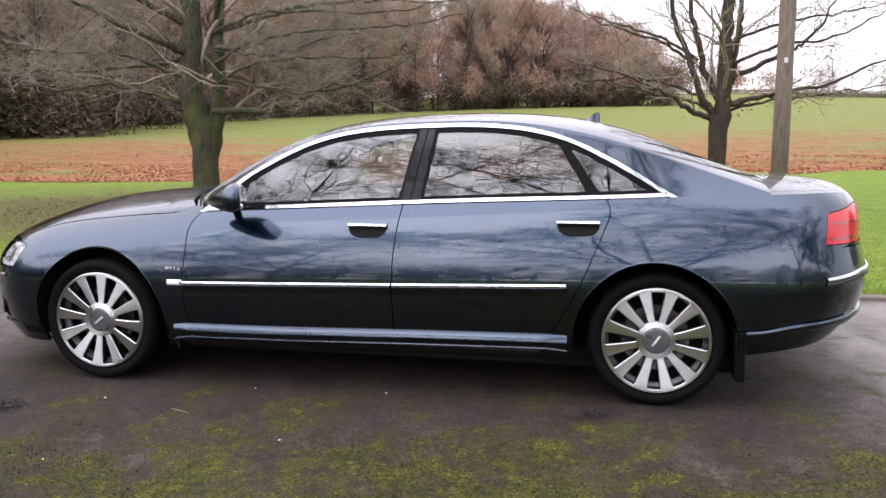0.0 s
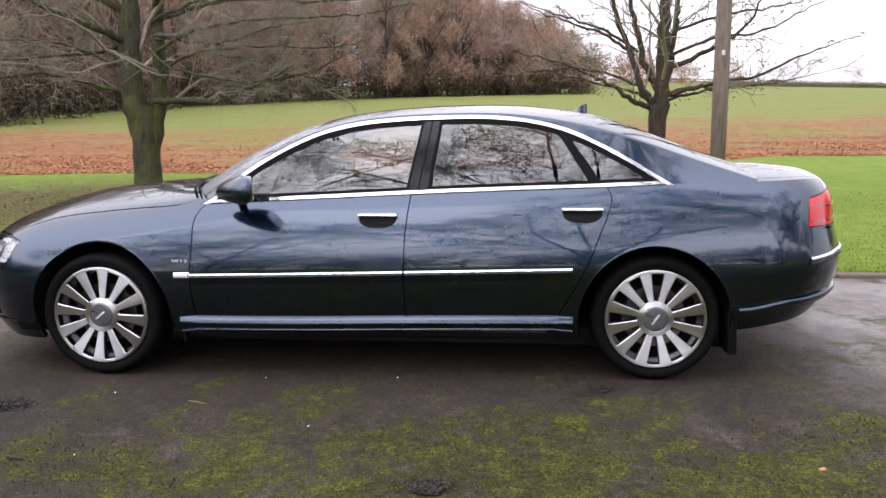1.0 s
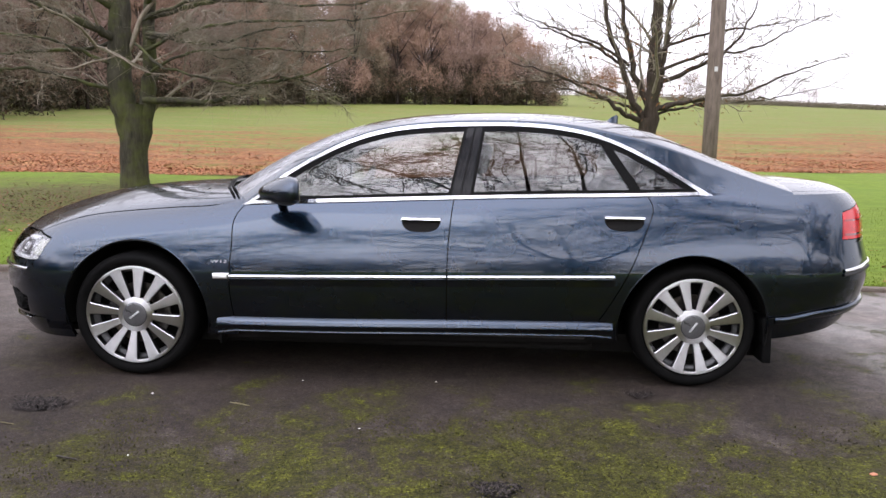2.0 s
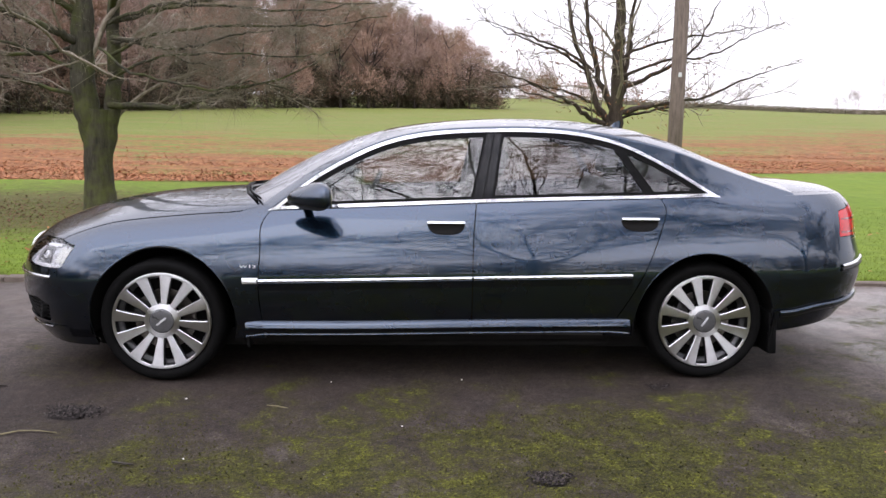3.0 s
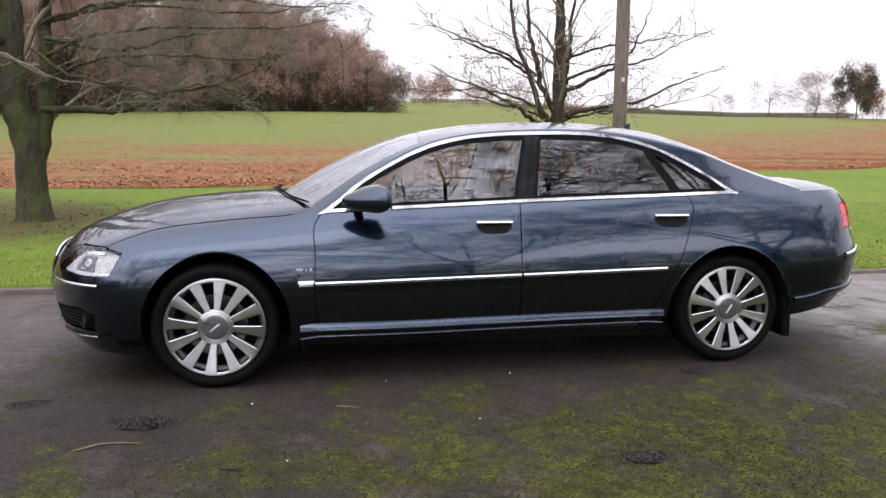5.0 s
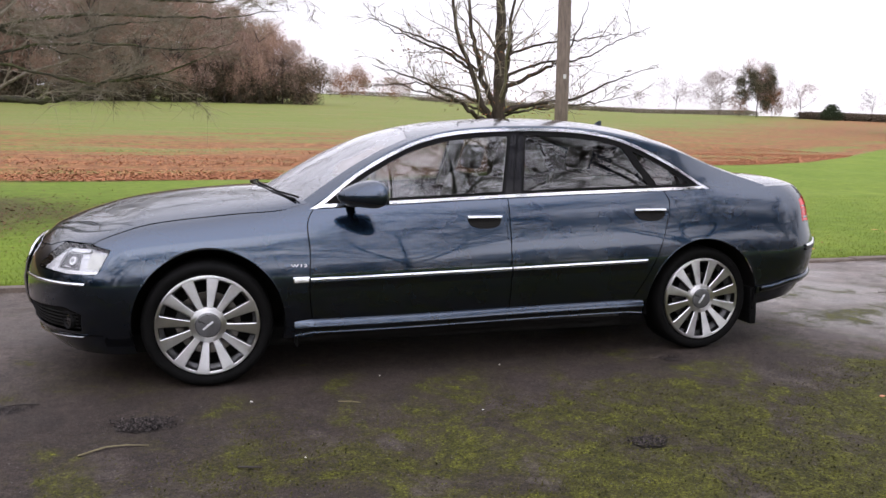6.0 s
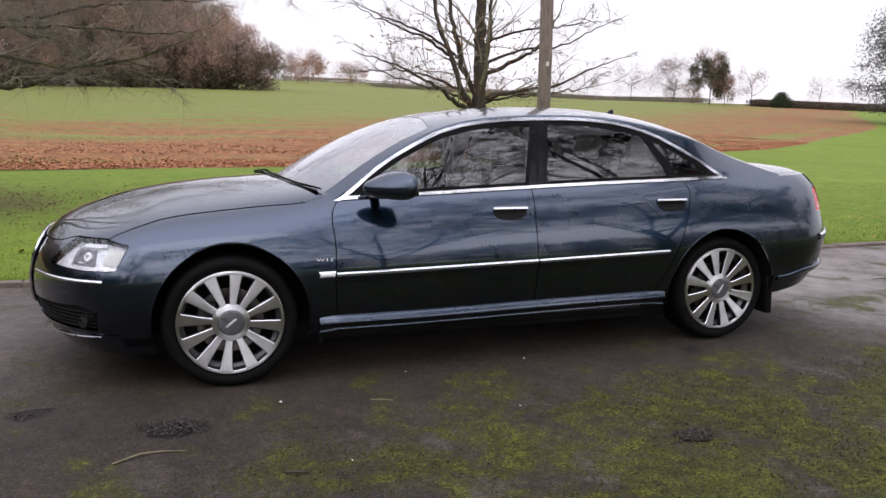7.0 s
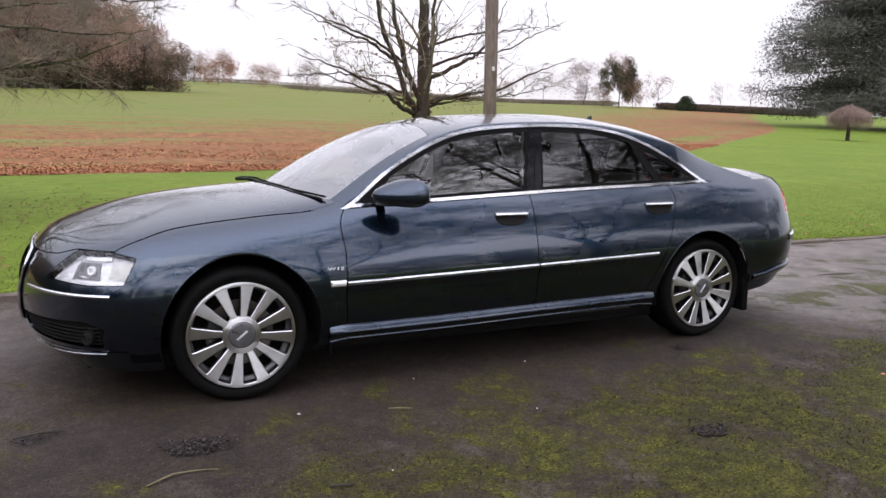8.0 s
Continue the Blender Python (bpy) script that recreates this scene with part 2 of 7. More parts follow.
def plain(name, a, b, rough=0.6, scale=12, fine=150, bump=0.1, metal=0.0, coat=0.0, world=False, spread=0.12, gloss=0.5):
    """Two tones mixed at a coarse and a fine scale, with a little relief."""
    s = Shader(name)
    at = s.pos(world)
    c, f = s.noise(scale, 4, at=at), s.noise(fine, 3, at=at)
    both = s.math("ADD", s.math("MULTIPLY", c, 0.65), s.math("MULTIPLY", f, 0.35))
    s.set(Base_Color=s.ramp(both, (0.35, a), (0.65, b)), Metallic=metal, Coat_Weight=coat, Specular_IOR_Level=gloss,
          Roughness=s.ramp(c, (0.3, max(rough - spread, 0.02)), (0.7, min(rough + spread, 1))))
    if bump:
        s.bump(f, bump, 0.004)
    return s.m


def paint_material():
    s = Shader("dark_blue_metallic_paint")
    at = s.pos(False)
    flake = s.cells(900, at, out="Color")
    tone = s.mix(0.10, (0.0138, 0.0275, 0.0485), flake, "OVERLAY")
    dirt = s.noise(2.2, 5, 0.6, at)
    s.set(Base_Color=tone, Metallic=1.0, Roughness=s.ramp(dirt, (0.35, 0.24), (0.7, 0.32)), Coat_Weight=1.0,
          Coat_Roughness=s.ramp(s.noise(3.1, 6, 0.7, at), (0.35, 0.022), (0.75, 0.065)), Coat_IOR=1.58)
    return s.m


def glass_material(name, tint, ior=1.5, haze=0.0, glare=0.0):
    s = Shader(name)
    out = s.n["Material Output"]
    clear, gloss, mixer, rim = (s.n.new("ShaderNodeBsdf" + k) if k in ("Transparent", "Glossy") else s.n.new("ShaderNode" + k) for k in ("Transparent", "Glossy", "MixShader", "Fresnel"))
    clear.inputs[0].default_value = (*tint, 1)
    gloss.inputs["Roughness"].default_value = 0.01 + haze
    gloss.inputs[0].default_value = (1, 1, 1, 1)
    rim.inputs[0].default_value = ior
    s.l.new(rim.outputs[0], mixer.inputs[0])
    s.l.new(clear.outputs[0], mixer.inputs[1])
    s.l.new(gloss.outputs[0], mixer.inputs[2])
    # a white diffuse film in place of stronger mirrored sky
    if glare:
        film, veil = s.n.new("ShaderNodeBsdfDiffuse"), s.n.new("ShaderNodeMixShader")
        film.inputs[0].default_value = (0.8, 0.8, 0.82, 1)
        s.put(veil.inputs[0], s.math("MULTIPLY", s.noise(3.0, 5, 0.6, s.pos(False)), glare * 2))
        s.l.new(mixer.outputs[0], veil.inputs[1])
        s.l.new(film.outputs[0], veil.inputs[2])
        mixer = veil
    s.l.new(mixer.outputs[0], out.inputs[0])
    return s.m


def road_material():
    s = Shader("mossy_wet_tarmac")
    at = s.pos()
    stone = s.cells(115, at)
    big, mid = s.noise(0.55, 5, 0.6, at), s.noise(3.5, 6, 0.65, at)
    grit = s.noise(170, 3, 0.6, at)
    tar = s.mix(s.ramp(mid, (0.3, 0.0), (0.72, 1.0)), (0.0125, 0.0092, 0.0072), (0.0390, 0.0285, 0.0225))
    tar = s.mix(s.ramp(grit, (0.45, 0.0), (0.75, 0.7)), tar, (0.066, 0.052, 0.044))
    tar = s.mix(s.ramp(big, (0.45, 0.0), (0.7, 0.6)), tar, (0.028, 0.021, 0.016))
    # pale tone here stands in for the sky's sheen on wet tarmac
    tar = s.mix(s.math("MULTIPLY", s.attr("damp_sheen"), s.ramp(mid, (0.3, 0.25), (0.7, 0.75))), tar, (0.215, 0.178, 0.154))
    grown = s.attr("moss")
    patch = s.noise(2.3, 7, 0.66, at, distort=0.6)
    tar = s.mix(s.math("MULTIPLY", s.ramp(grown, (0.3, 0.0), (0.8, 1.0)), s.ramp(s.noise(2.9, 7, 0.72, at, distort=0.4), (0.50, 0.0), (0.62, 0.75))), tar, (0.098, 0.080, 0.068))
    clump = s.noise(9, 6, 0.75, at)
    speck = s.noise(75, 4, 0.7, at)
    amount = s.math("ADD", s.math("ADD", s.math("MULTIPLY", patch, 1.45), -0.575), s.math("ADD", s.math("MULTIPLY", clump, 0.36), s.math("MULTIPLY", speck, 0.20)))
    amount = s.math("ADD", amount, s.math("MULTIPLY", grown, 0.30))
    veil = s.ramp(amount, (0.49, 0.0), (0.70, 0.85))
    thick = s.ramp(amount, (0.61, 0.0), (0.79, 0.9))
    green = s.mix(s.ramp(speck, (0.3, 0.0), (0.7, 1.0)), (0.011, 0.012, 0.003), s.mix(s.ramp(clump, (0.4, 0.0), (0.65, 1.0)), (0.048, 0.046, 0.012), (0.150, 0.152, 0.016)))
    base = s.mix(veil, tar, s.mix(s.ramp(speck, (0.3, 0.0), (0.7, 1.0)), (0.016, 0.014, 0.006), (0.056, 0.046, 0.018)))
    base = s.mix(thick, base, green)
    pit = s.math("ADD", s.attr("pit"), s.math("MULTIPLY", clump, 0.6))
    base = s.mix(s.ramp(pit, (0.62, 0.0), (0.80, 0.95)), base, s.mix(grit, (0.006, 0.005, 0.0045), (0.034, 0.028, 0.025)))
    grain = s.noise(230, 2, 0.6, at)
    base = s.mix(0.75, base, s.ramp(grain, (0.30, 0.12), (0.70, 0.88)), "OVERLAY")
    base = s.mix(0.8, base, s.ramp(s.noise(62, 6, 0.85, at), (0.34, 0.10), (0.66, 0.90)), "OVERLAY")
    base = s.mix(0.5, base, s.ramp(s.noise(17, 5, 0.75, at), (0.34, 0.20), (0.66, 0.80)), "OVERLAY")
    wet = s.ramp(s.math("ADD", s.noise(0.9, 4, 0.55, at), s.math("MULTIPLY", s.attr("damp_sheen"), -0.25)), (0.20, 0.30), (0.45, 0.80))
    s.set(Base_Color=base, Roughness=s.mix(thick, wet, (0.95, 0.95, 0.95)), Specular_IOR_Level=s.ramp(s.attr("damp_sheen"), (0.0, 0.20), (1.0, 0.42)))
    h = s.math("ADD", s.math("MULTIPLY", stone, 0.5), s.math("ADD", s.math("MULTIPLY", grit, 0.7), s.math("MULTIPLY", s.mix(thick, (0, 0, 0), clump), 1.2)))
    s.bump(h, 0.55, 0.006)
    return s.m


def ground_material():
    s = Shader("lawn_and_leafy_field")
    at = s.pos()
    fine, mid, big = s.noise(30, 4, 0.6, at), s.noise(1.3, 5, 0.6, at), s.noise(0.16, 4, 0.55, at)
    lawn = s.mix(fine, (0.074, 0.112, 0.012), (0.122, 0.178, 0.019))
    lawn = s.mix(s.ramp(s.math("ADD", s.math("MULTIPLY", mid, 0.5), s.math("MULTIPLY", big, 0.5)), (0.42, 0.0), (0.62, 0.75)), lawn, (0.135, 0.175, 0.024))
    crop = s.mix(fine, (0.084, 0.104, 0.019), (0.142, 0.172, 0.036))
    crop = s.mix(s.ramp(s.noise(0.5, 5, 0.65, at, (0.25, 1, 1)), (0.45, 0.0), (0.7, 0.6)), crop, (0.190, 0.140, 0.078))
    soil = s.mix(s.ramp(s.noise(3.2, 8, 0.85, at, (0.6, 1, 1)), (0.38, 0.0), (0.62, 1.0)), (0.062, 0.024, 0.013), (0.310, 0.130, 0.058))
    leaf = s.attr("leaf")
    drift = s.math("ADD", s.math("ADD", s.math("MULTIPLY", s.noise(0.6, 6, 0.70, at, (0.22, 1, 1)), 3.4), s.math("MULTIPLY", s.noise(5, 6, 0.8, at, (0.4, 1, 1)), 2.2)), s.math("ADD", leaf, -2.30))
    field = s.mix(s.ramp(drift, (0.95, 0.0), (1.18, 0.90)), crop, soil)
    edge = s.math("ADD", s.attr("field"), s.math("MULTIPLY", mid, 0.35))
    base = s.mix(s.ramp(edge, (0.50, 0.0), (0.62, 1.0)), lawn, field)
    base = s.mix(s.ramp(s.math("ADD", s.attr("bare"), s.math("ADD", s.math("MULTIPLY", mid, 0.5), s.math("ADD", s.math("MULTIPLY", s.noise(4, 7, 0.8, at), 1.3), -0.65))), (0.60, 0.0), (0.96, 0.75)), base, s.ramp(s.noise(10, 7, 0.85, at), (0.38, (0.026, 0.022, 0.010)), (0.64, (0.115, 0.080, 0.040))))
    base = s.mix(0.42, base, s.ramp(s.noise(6.5, 9, 0.82, at, (0.6, 1, 1)), (0.36, 0.16), (0.64, 0.84)), "OVERLAY")
    s.set(Base_Color=base, Roughness=0.9, Specular_IOR_Level=0.15)
    s.bump(s.math("ADD", fine, mid), 0.25, 0.03)
    return s.m


def bark_material(name, a, b, moss, amount):
    s = Shader(name)
    at = s.pos()
    ridge = s.noise(9, 6, 0.7, at, (3, 3, 0.5))
    base = s.ramp(ridge, (0.3, a), (0.7, b))
    base = s.mix(s.ramp(s.noise(2.5, 6, 0.65, at), (0.62 - amount, 0.0), (0.82 - amount, 0.85)), base, moss)
    s.set(Base_Color=base, Roughness=0.88, Specular_IOR_Level=0.2)
    return s.bump(ridge, 0.8, 0.02).m


def varied(name, *tones, rough=0.85, metal=0.0):
    """Every loose bit of the mesh takes its own tone."""
    s = Shader(name)
    k = s.island()
    s.set(Base_Color=s.ramp(k, *[(i / max(len(tones) - 1, 1), t) for i, t in enumerate(tones)]), Roughness=rough, Metallic=metal, Specular_IOR_Level=0.2)
    return s.m


PAINT = paint_material()
ROAD, GROUND = road_material(), ground_material()
CHROME = plain("satin_chrome", (0.62, 0.63, 0.65), (0.74, 0.75, 0.77), 0.12, 6, 200, 0.0, 1.0, spread=0.05)
RUBBER = plain("black_rubber", (0.005, 0.005, 0.005), (0.009, 0.009, 0.009), 0.5, 20, 220, 0.08, gloss=0.06)
TYRE = plain("tyre_rubber", (0.0035, 0.0035, 0.0035), (0.007, 0.0068, 0.0066), 0.7, 14, 180, 0.15, gloss=0.06)
BLACK = plain("gloss_black_trim", (0.005, 0.005, 0.006), (0.008, 0.008, 0.010), 0.06, 8, 120, 0.0, coat=0.0, spread=0.05, gloss=0.22)
PLASTIC = plain("black_plastic", (0.014, 0.014, 0.015), (0.024, 0.024, 0.026), 0.5, 16, 260, 0.1)
DARK = plain("dark_underbody", (0.006, 0.006, 0.006), (0.012, 0.011, 0.010), 0.9, 8, 60, 0.1, gloss=0.15)
def turned_alloy():
    """Lathe-turned bright metal: fine rings round the hub draw its mirrored light out along the radius."""
    s = Shader("turned_alloy")
    at = s.pos(False)
    flat_ = s.n.new("ShaderNodeVectorMath")
    flat_.operation = "MULTIPLY"
    flat_.inputs[1].default_value = (1, 0, 1)
    s.l.new(at, flat_.inputs[0])
    turn_ = s.n.new("ShaderNodeVectorTransform")
    turn_.vector_type, turn_.convert_from, turn_.convert_to = "VECTOR", "OBJECT", "WORLD"
    s.l.new(flat_.outputs[0], turn_.inputs[0])
    s.l.new(turn_.outputs[0], s.p.inputs["Tangent"])
    dirt = s.noise(14, 5, 0.65, at)
    s.set(Base_Color=s.ramp(dirt, (0.3, (0.62, 0.62, 0.62)), (0.7, (0.74, 0.74, 0.74))), Metallic=1.0, Anisotropic=0.97,
          Roughness=s.ramp(dirt, (0.3, 0.36), (0.75, 0.43)))
    return s.m


ALLOY = turned_alloy()
ALLOY_DULL = plain("dull_alloy", (0.16, 0.16, 0.165), (0.26, 0.26, 0.27), 0.45, 24, 120, 0.05, 0.6)
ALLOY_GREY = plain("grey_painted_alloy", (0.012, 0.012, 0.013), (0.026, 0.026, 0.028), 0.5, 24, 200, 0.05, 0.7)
CAP = plain("grey_wheel_cap", (0.11, 0.11, 0.115), (0.16, 0.16, 0.165), 0.35, 24, 200, 0.03, 0.6)
STEEL = plain("brake_steel", (0.16, 0.14, 0.13), (0.30, 0.28, 0.26), 0.45, 30, 160, 0.1, 0.9)
LEATHER = plain("pale_grey_leather", (0.17, 0.16, 0.145), (0.24, 0.225, 0.205), 0.5, 10, 160, 0.15)
CABIN = plain("dark_cabin_trim", (0.025, 0.024, 0.024), (0.045, 0.043, 0.042), 0.6, 10, 160, 0.12)
HEADLINING = plain("pale_headlining", (0.40, 0.39, 0.37), (0.48, 0.47, 0.45), 0.9, 12, 160, 0.1)
GLASS = glass_material("tinted_window_glass", (0.54, 0.57, 0.54), 2.05)
# the windscreen's sky glare is partly a white film in its colour
SCREEN = glass_material("sky_glare_windscreen_glass", (0.60, 0.62, 0.62), 2.1, 0.05, 0.22)
DARK_GLASS = glass_material("dark_window_glass", (0.34, 0.36, 0.35), 1.90)
LENS = glass_material("clear_lamp_lens", (0.96, 0.96, 0.97), 1.45)
BOWL = plain("clear_grey_lamp_bowl", (0.48, 0.49, 0.50), (0.64, 0.65, 0.66), 0.25, 30, 60, 0.0, 0.4, spread=0.1)
REFLECTOR = plain("lamp_reflector", (0.80, 0.80, 0.81), (0.90, 0.90, 0.90), 0.28, 9, 80, 0.0, 0.25, spread=0.1)
MIRROR = plain("mirror_silvering", (0.80, 0.82, 0.84), (0.82, 0.84, 0.86), 0.03, 9, 80, 0.0, 1.0, spread=0.01)
RED = plain("red_lamp_lens", (0.40, 0.006, 0.009), (0.58, 0.010, 0.014), 0.2, 10, 140, 0.0, coat=0.25, spread=0.05)
RED_DEEP = plain("deep_red_lamp_band", (0.20, 0.004, 0.006), (0.30, 0.006, 0.010), 0.15, 10, 140, 0.0, coat=1.0, spread=0.05)
KERB = plain("weathered_concrete_kerb", (0.070, 0.050, 0.036), (0.150, 0.122, 0.098), 0.9, 6, 70, 0.5, world=True)
POLE = bark_material("weathered_pole_timber", (0.110, 0.085, 0.070), (0.240, 0.190, 0.160), (0.110, 0.092, 0.064), 0.02)
BARK_BROWN = bark_material("brown_mossy_bark", (0.020, 0.015, 0.011), (0.074, 0.056, 0.042), (0.052, 0.053, 0.020), 0.06)
# lit twigs: the light on the crowns is put into this paler tone
LIT_TWIG_BARK = bark_material("sunlit_twig_bark", (0.130, 0.108, 0.080), (0.330, 0.285, 0.220), (0.140, 0.135, 0.060), 0.02)
BARK_MOSSY = bark_material("mossy_bark", (0.016, 0.015, 0.010), (0.068, 0.062, 0.042), (0.068, 0.076, 0.019), 0.18)
BARK = bark_material("grey_brown_bark", (0.016, 0.012, 0.010), (0.055, 0.040, 0.032), (0.036, 0.037, 0.016), -0.05)


# ---- meshes ----
def raw(verts, faces, normals=None, flat=False):
    me = bpy.data.meshes.new("mesh")
    verts = np.asarray(verts, float)
    if isinstance(faces, np.ndarray):
        k = faces.shape[1]
        me.vertices.add(len(verts))
        me.vertices.foreach_set("co", verts.astype(np.float32).ravel())
        me.loops.add(faces.size)
        me.loops.foreach_set("vertex_index", faces.astype(np.int32).ravel())
        me.polygons.add(len(faces))
        me.polygons.foreach_set("loop_start", np.arange(0, faces.size, k, dtype=np.int32))
        me.update(calc_edges=True)
    else:
        me.from_pydata(verts.tolist(), [], faces)
    me.polygons.foreach_set("use_smooth", np.full(len(me.polygons), not flat))
    me.validate()
    if normals is not None and len(normals) == len(me.vertices):
        me.normals_split_custom_set_from_vertices(np.asarray(normals, float).tolist())
    me.update()
    return me


def from_bm(bm, angle=35):
    me = bpy.data.meshes.new("mesh")
    bmesh.ops.recalc_face_normals(bm, faces=bm.faces)
    for f in bm.faces:
        f.smooth = True
    bm.to_mesh(me)
    bm.free()
    me.set_sharp_from_angle(angle=radians(angle))
    return me


def part(name, mesh, material, parent=None, label=""):
    """ONE mesh object, under a thing or a part where one is given."""
    if isinstance(mesh, bmesh.types.BMesh):
        mesh = from_bm(mesh)
    elif isinstance(mesh, tuple):
        mesh = raw(*mesh)
    if not mesh.materials:
        mesh.materials.append(material)
    ob = new(name, mesh)
    if parent:
        ob.parent = parent
    if label:
        ob["label"] = label
    return ob


def thing(name, label, category, at=(0, 0, 0), group="", kind=""):
    ob = new(name)
    ob.location = at
    return tagged(ob, label, category, group, kind)


def mirrored(made):
    """The same sheet on the car's other side."""
    v, f, n = made
    return v * (1, -1, 1) + (0, 2 * HALF, 0), f[:, ::-1], n * (1, -1, 1)


def box(bm, lo, hi, bevel=0.0, seg=2):
    lo, hi = Vector(lo), Vector(hi)
    m = Matrix.Translation((lo + hi) / 2) @ Matrix.Diagonal((*(hi - lo), 1))
    r = bmesh.ops.create_cube(bm, size=1, matrix=m)
    if bevel:
        es = list({e for v in r["verts"] for e in v.link_edges})
        bmesh.ops.bevel(bm, geom=es, offset=bevel, segments=seg, affect="EDGES", profile=0.6)
    return bm


def tube(points, radii, sides=8, caps=True, flat=1.0):
    """A tapered tube along points, as arrays. flat squashes it in z."""
    p = np.asarray(points, float)
    r = np.interp(np.linspace(0, 1, len(p)), np.linspace(0, 1, max(np.size(radii), 2)), np.atleast_1d(radii) if np.size(radii) > 1 else [radii, radii])
    d = np.gradient(p, axis=0)
    d /= np.linalg.norm(d, axis=1, keepdims=True) + 1e-9
    ref = np.array((0, 0, 1.0)) if abs(d[:, 2]).mean() < 0.75 else np.array((1.0, 0, 0))
    a = np.cross(d, ref)
    a /= np.linalg.norm(a, axis=1, keepdims=True) + 1e-9
    b = np.cross(d, a)
    ang = np.linspace(0, 2 * np.pi, sides, endpoint=False)
    v = p[:, None] + r[:, None, None] * (np.cos(ang)[None, :, None] * a[:, None] + flat * np.sin(ang)[None, :, None] * b[:, None])
    n = len(p)
    i = np.arange(n - 1)[:, None] * sides
    j = np.arange(sides)
    q = np.stack([i + j, i + (j + 1) % sides, i + sides + (j + 1) % sides, i + sides + j], -1).reshape(-1, 4)
    v = v.reshape(-1, 3)
    if caps:
        v = np.concatenate([v, p[:1], p[-1:]])
        c0, c1 = len(v) - 2, len(v) - 1
        q = np.concatenate([q, np.stack([(j + 1) % sides, j, np.full(sides, c0), np.full(sides, c0)], -1),
                            np.stack([j + (n - 1) * sides, (j + 1) % sides + (n - 1) * sides, np.full(sides, c1), np.full(sides, c1)], -1)])
    return v, q


def to_tris(q):
    t = np.concatenate([q[:, :3], q[:, [0, 2, 3]]])
    ok = (t[:, 0] != t[:, 1]) & (t[:, 1] != t[:, 2]) & (t[:, 0] != t[:, 2])
    return t[ok]


def gather(pieces):
    """Several (verts, quads) in one."""
    vs, fs, k = [], [], 0
    for v, q in pieces:
        vs.append(v)
        fs.append(to_tris(q) + k if q.shape[1] == 4 else q + k)
        k += len(v)
    return np.concatenate(vs), np.concatenate(fs)


def spin(profile, axis_at, steps=48, lo=0.0, hi=360.0):
    """A turned shape: profile rows of (radius, along), round the car's cross axis."""
    pr = np.asarray(profile, float)
    whole = hi - lo > 359
    ang = np.radians(np.linspace(lo, hi, steps, endpoint=not whole))
    n = len(pr)
    v = np.stack([axis_at[0] + pr[None, :, 0] * np.cos(ang)[:, None], axis_at[1] + np.broadcast_to(pr[None, :, 1], (steps, n)), axis_at[2] + pr[None, :, 0] * np.sin(ang)[:, None]], -1)
    i = np.arange(steps)[:, None] * n
    j = np.arange(n - 1)
    k = ((np.arange(steps) + 1) % steps)[:, None] * n
    q = np.stack([i + j, k + j, k + j + 1, i + j + 1], -1).reshape(-1, 4)
    if not whole:
        q = q[:-(n - 1)]
    return v.reshape(-1, 3), q


# ---- ground ----
KERB_Y = 2.84
bound_y = spline([(-60, 12.4), (-17, 12.4), (-8, 12.3), (0, 12.6), (4, 13.4), (8, 15.6), (13, 16.8), (18, 18.2), (29, 25.8), (50, 42), (80, 72), (140, 130)])


def land_z(x, y):
    """The land's height: level by the drive, then rising slowly to a ridge."""
    x, y = np.asarray(x, float), np.asarray(y, float)
    d = np.clip(y - 2.9, 0, 137)
    z = 0.03 + 0.03 * d + 0.00012 * d**2
    a = np.arctan2(x, np.maximum(y, 1)) * 180 / np.pi
    k = np.interp(a, [-60, 0, 13, 30, 50, 70], [0.058, 0.058, 0.056, 0.036, 0.034, 0.03])
    z = z + np.clip(y - 140, 0, 330) * k * (1 - 0.25 * np.exp(-np.clip(y - 140, 0, 400) / 60))
    z = z - np.clip(y - 520, 0, 900) * 0.05
    back = smooth(-y, 8.2, 8.6)
    return np.where(y < 2.92, -0.06 + back * 0.09 + np.clip(-y - 9, 0, 200) * 0.012, z)


def axis(near, step, far, ratio=1.09):
    out, s = [0.0], step
    while out[-1] < far:
        if out[-1] > near:
            s *= ratio
        out.append(out[-1] + s)
    return np.array(out)


gx = np.concatenate([-axis(14, 0.45, 900)[:0:-1], axis(26, 0.45, 900)])
gy = np.concatenate([2.9 - axis(12, 0.5, 500)[::-1], [2.935], axis(32, 0.3, 1100)[1:] + 2.9])
gxx, gyy = np.meshgrid(gx, gy, indexing="ij")
gzz = land_z(gxx, gyy) + 0.025 * np.sin(gxx * 0.9 + 0.6 * gyy) * np.sin(gyy * 0.7) * smooth(gyy, 4, 12)
gi = (np.arange(len(gx) - 1)[:, None] * len(gy) + np.arange(len(gy) - 1)).ravel()
gq = np.stack([gi, gi + len(gy), gi + len(gy) + 1, gi + 1], -1)
ground_mesh = raw(np.stack([gxx, gyy, gzz], -1).reshape(-1, 3), gq)
into = gyy - bound_y(gxx)
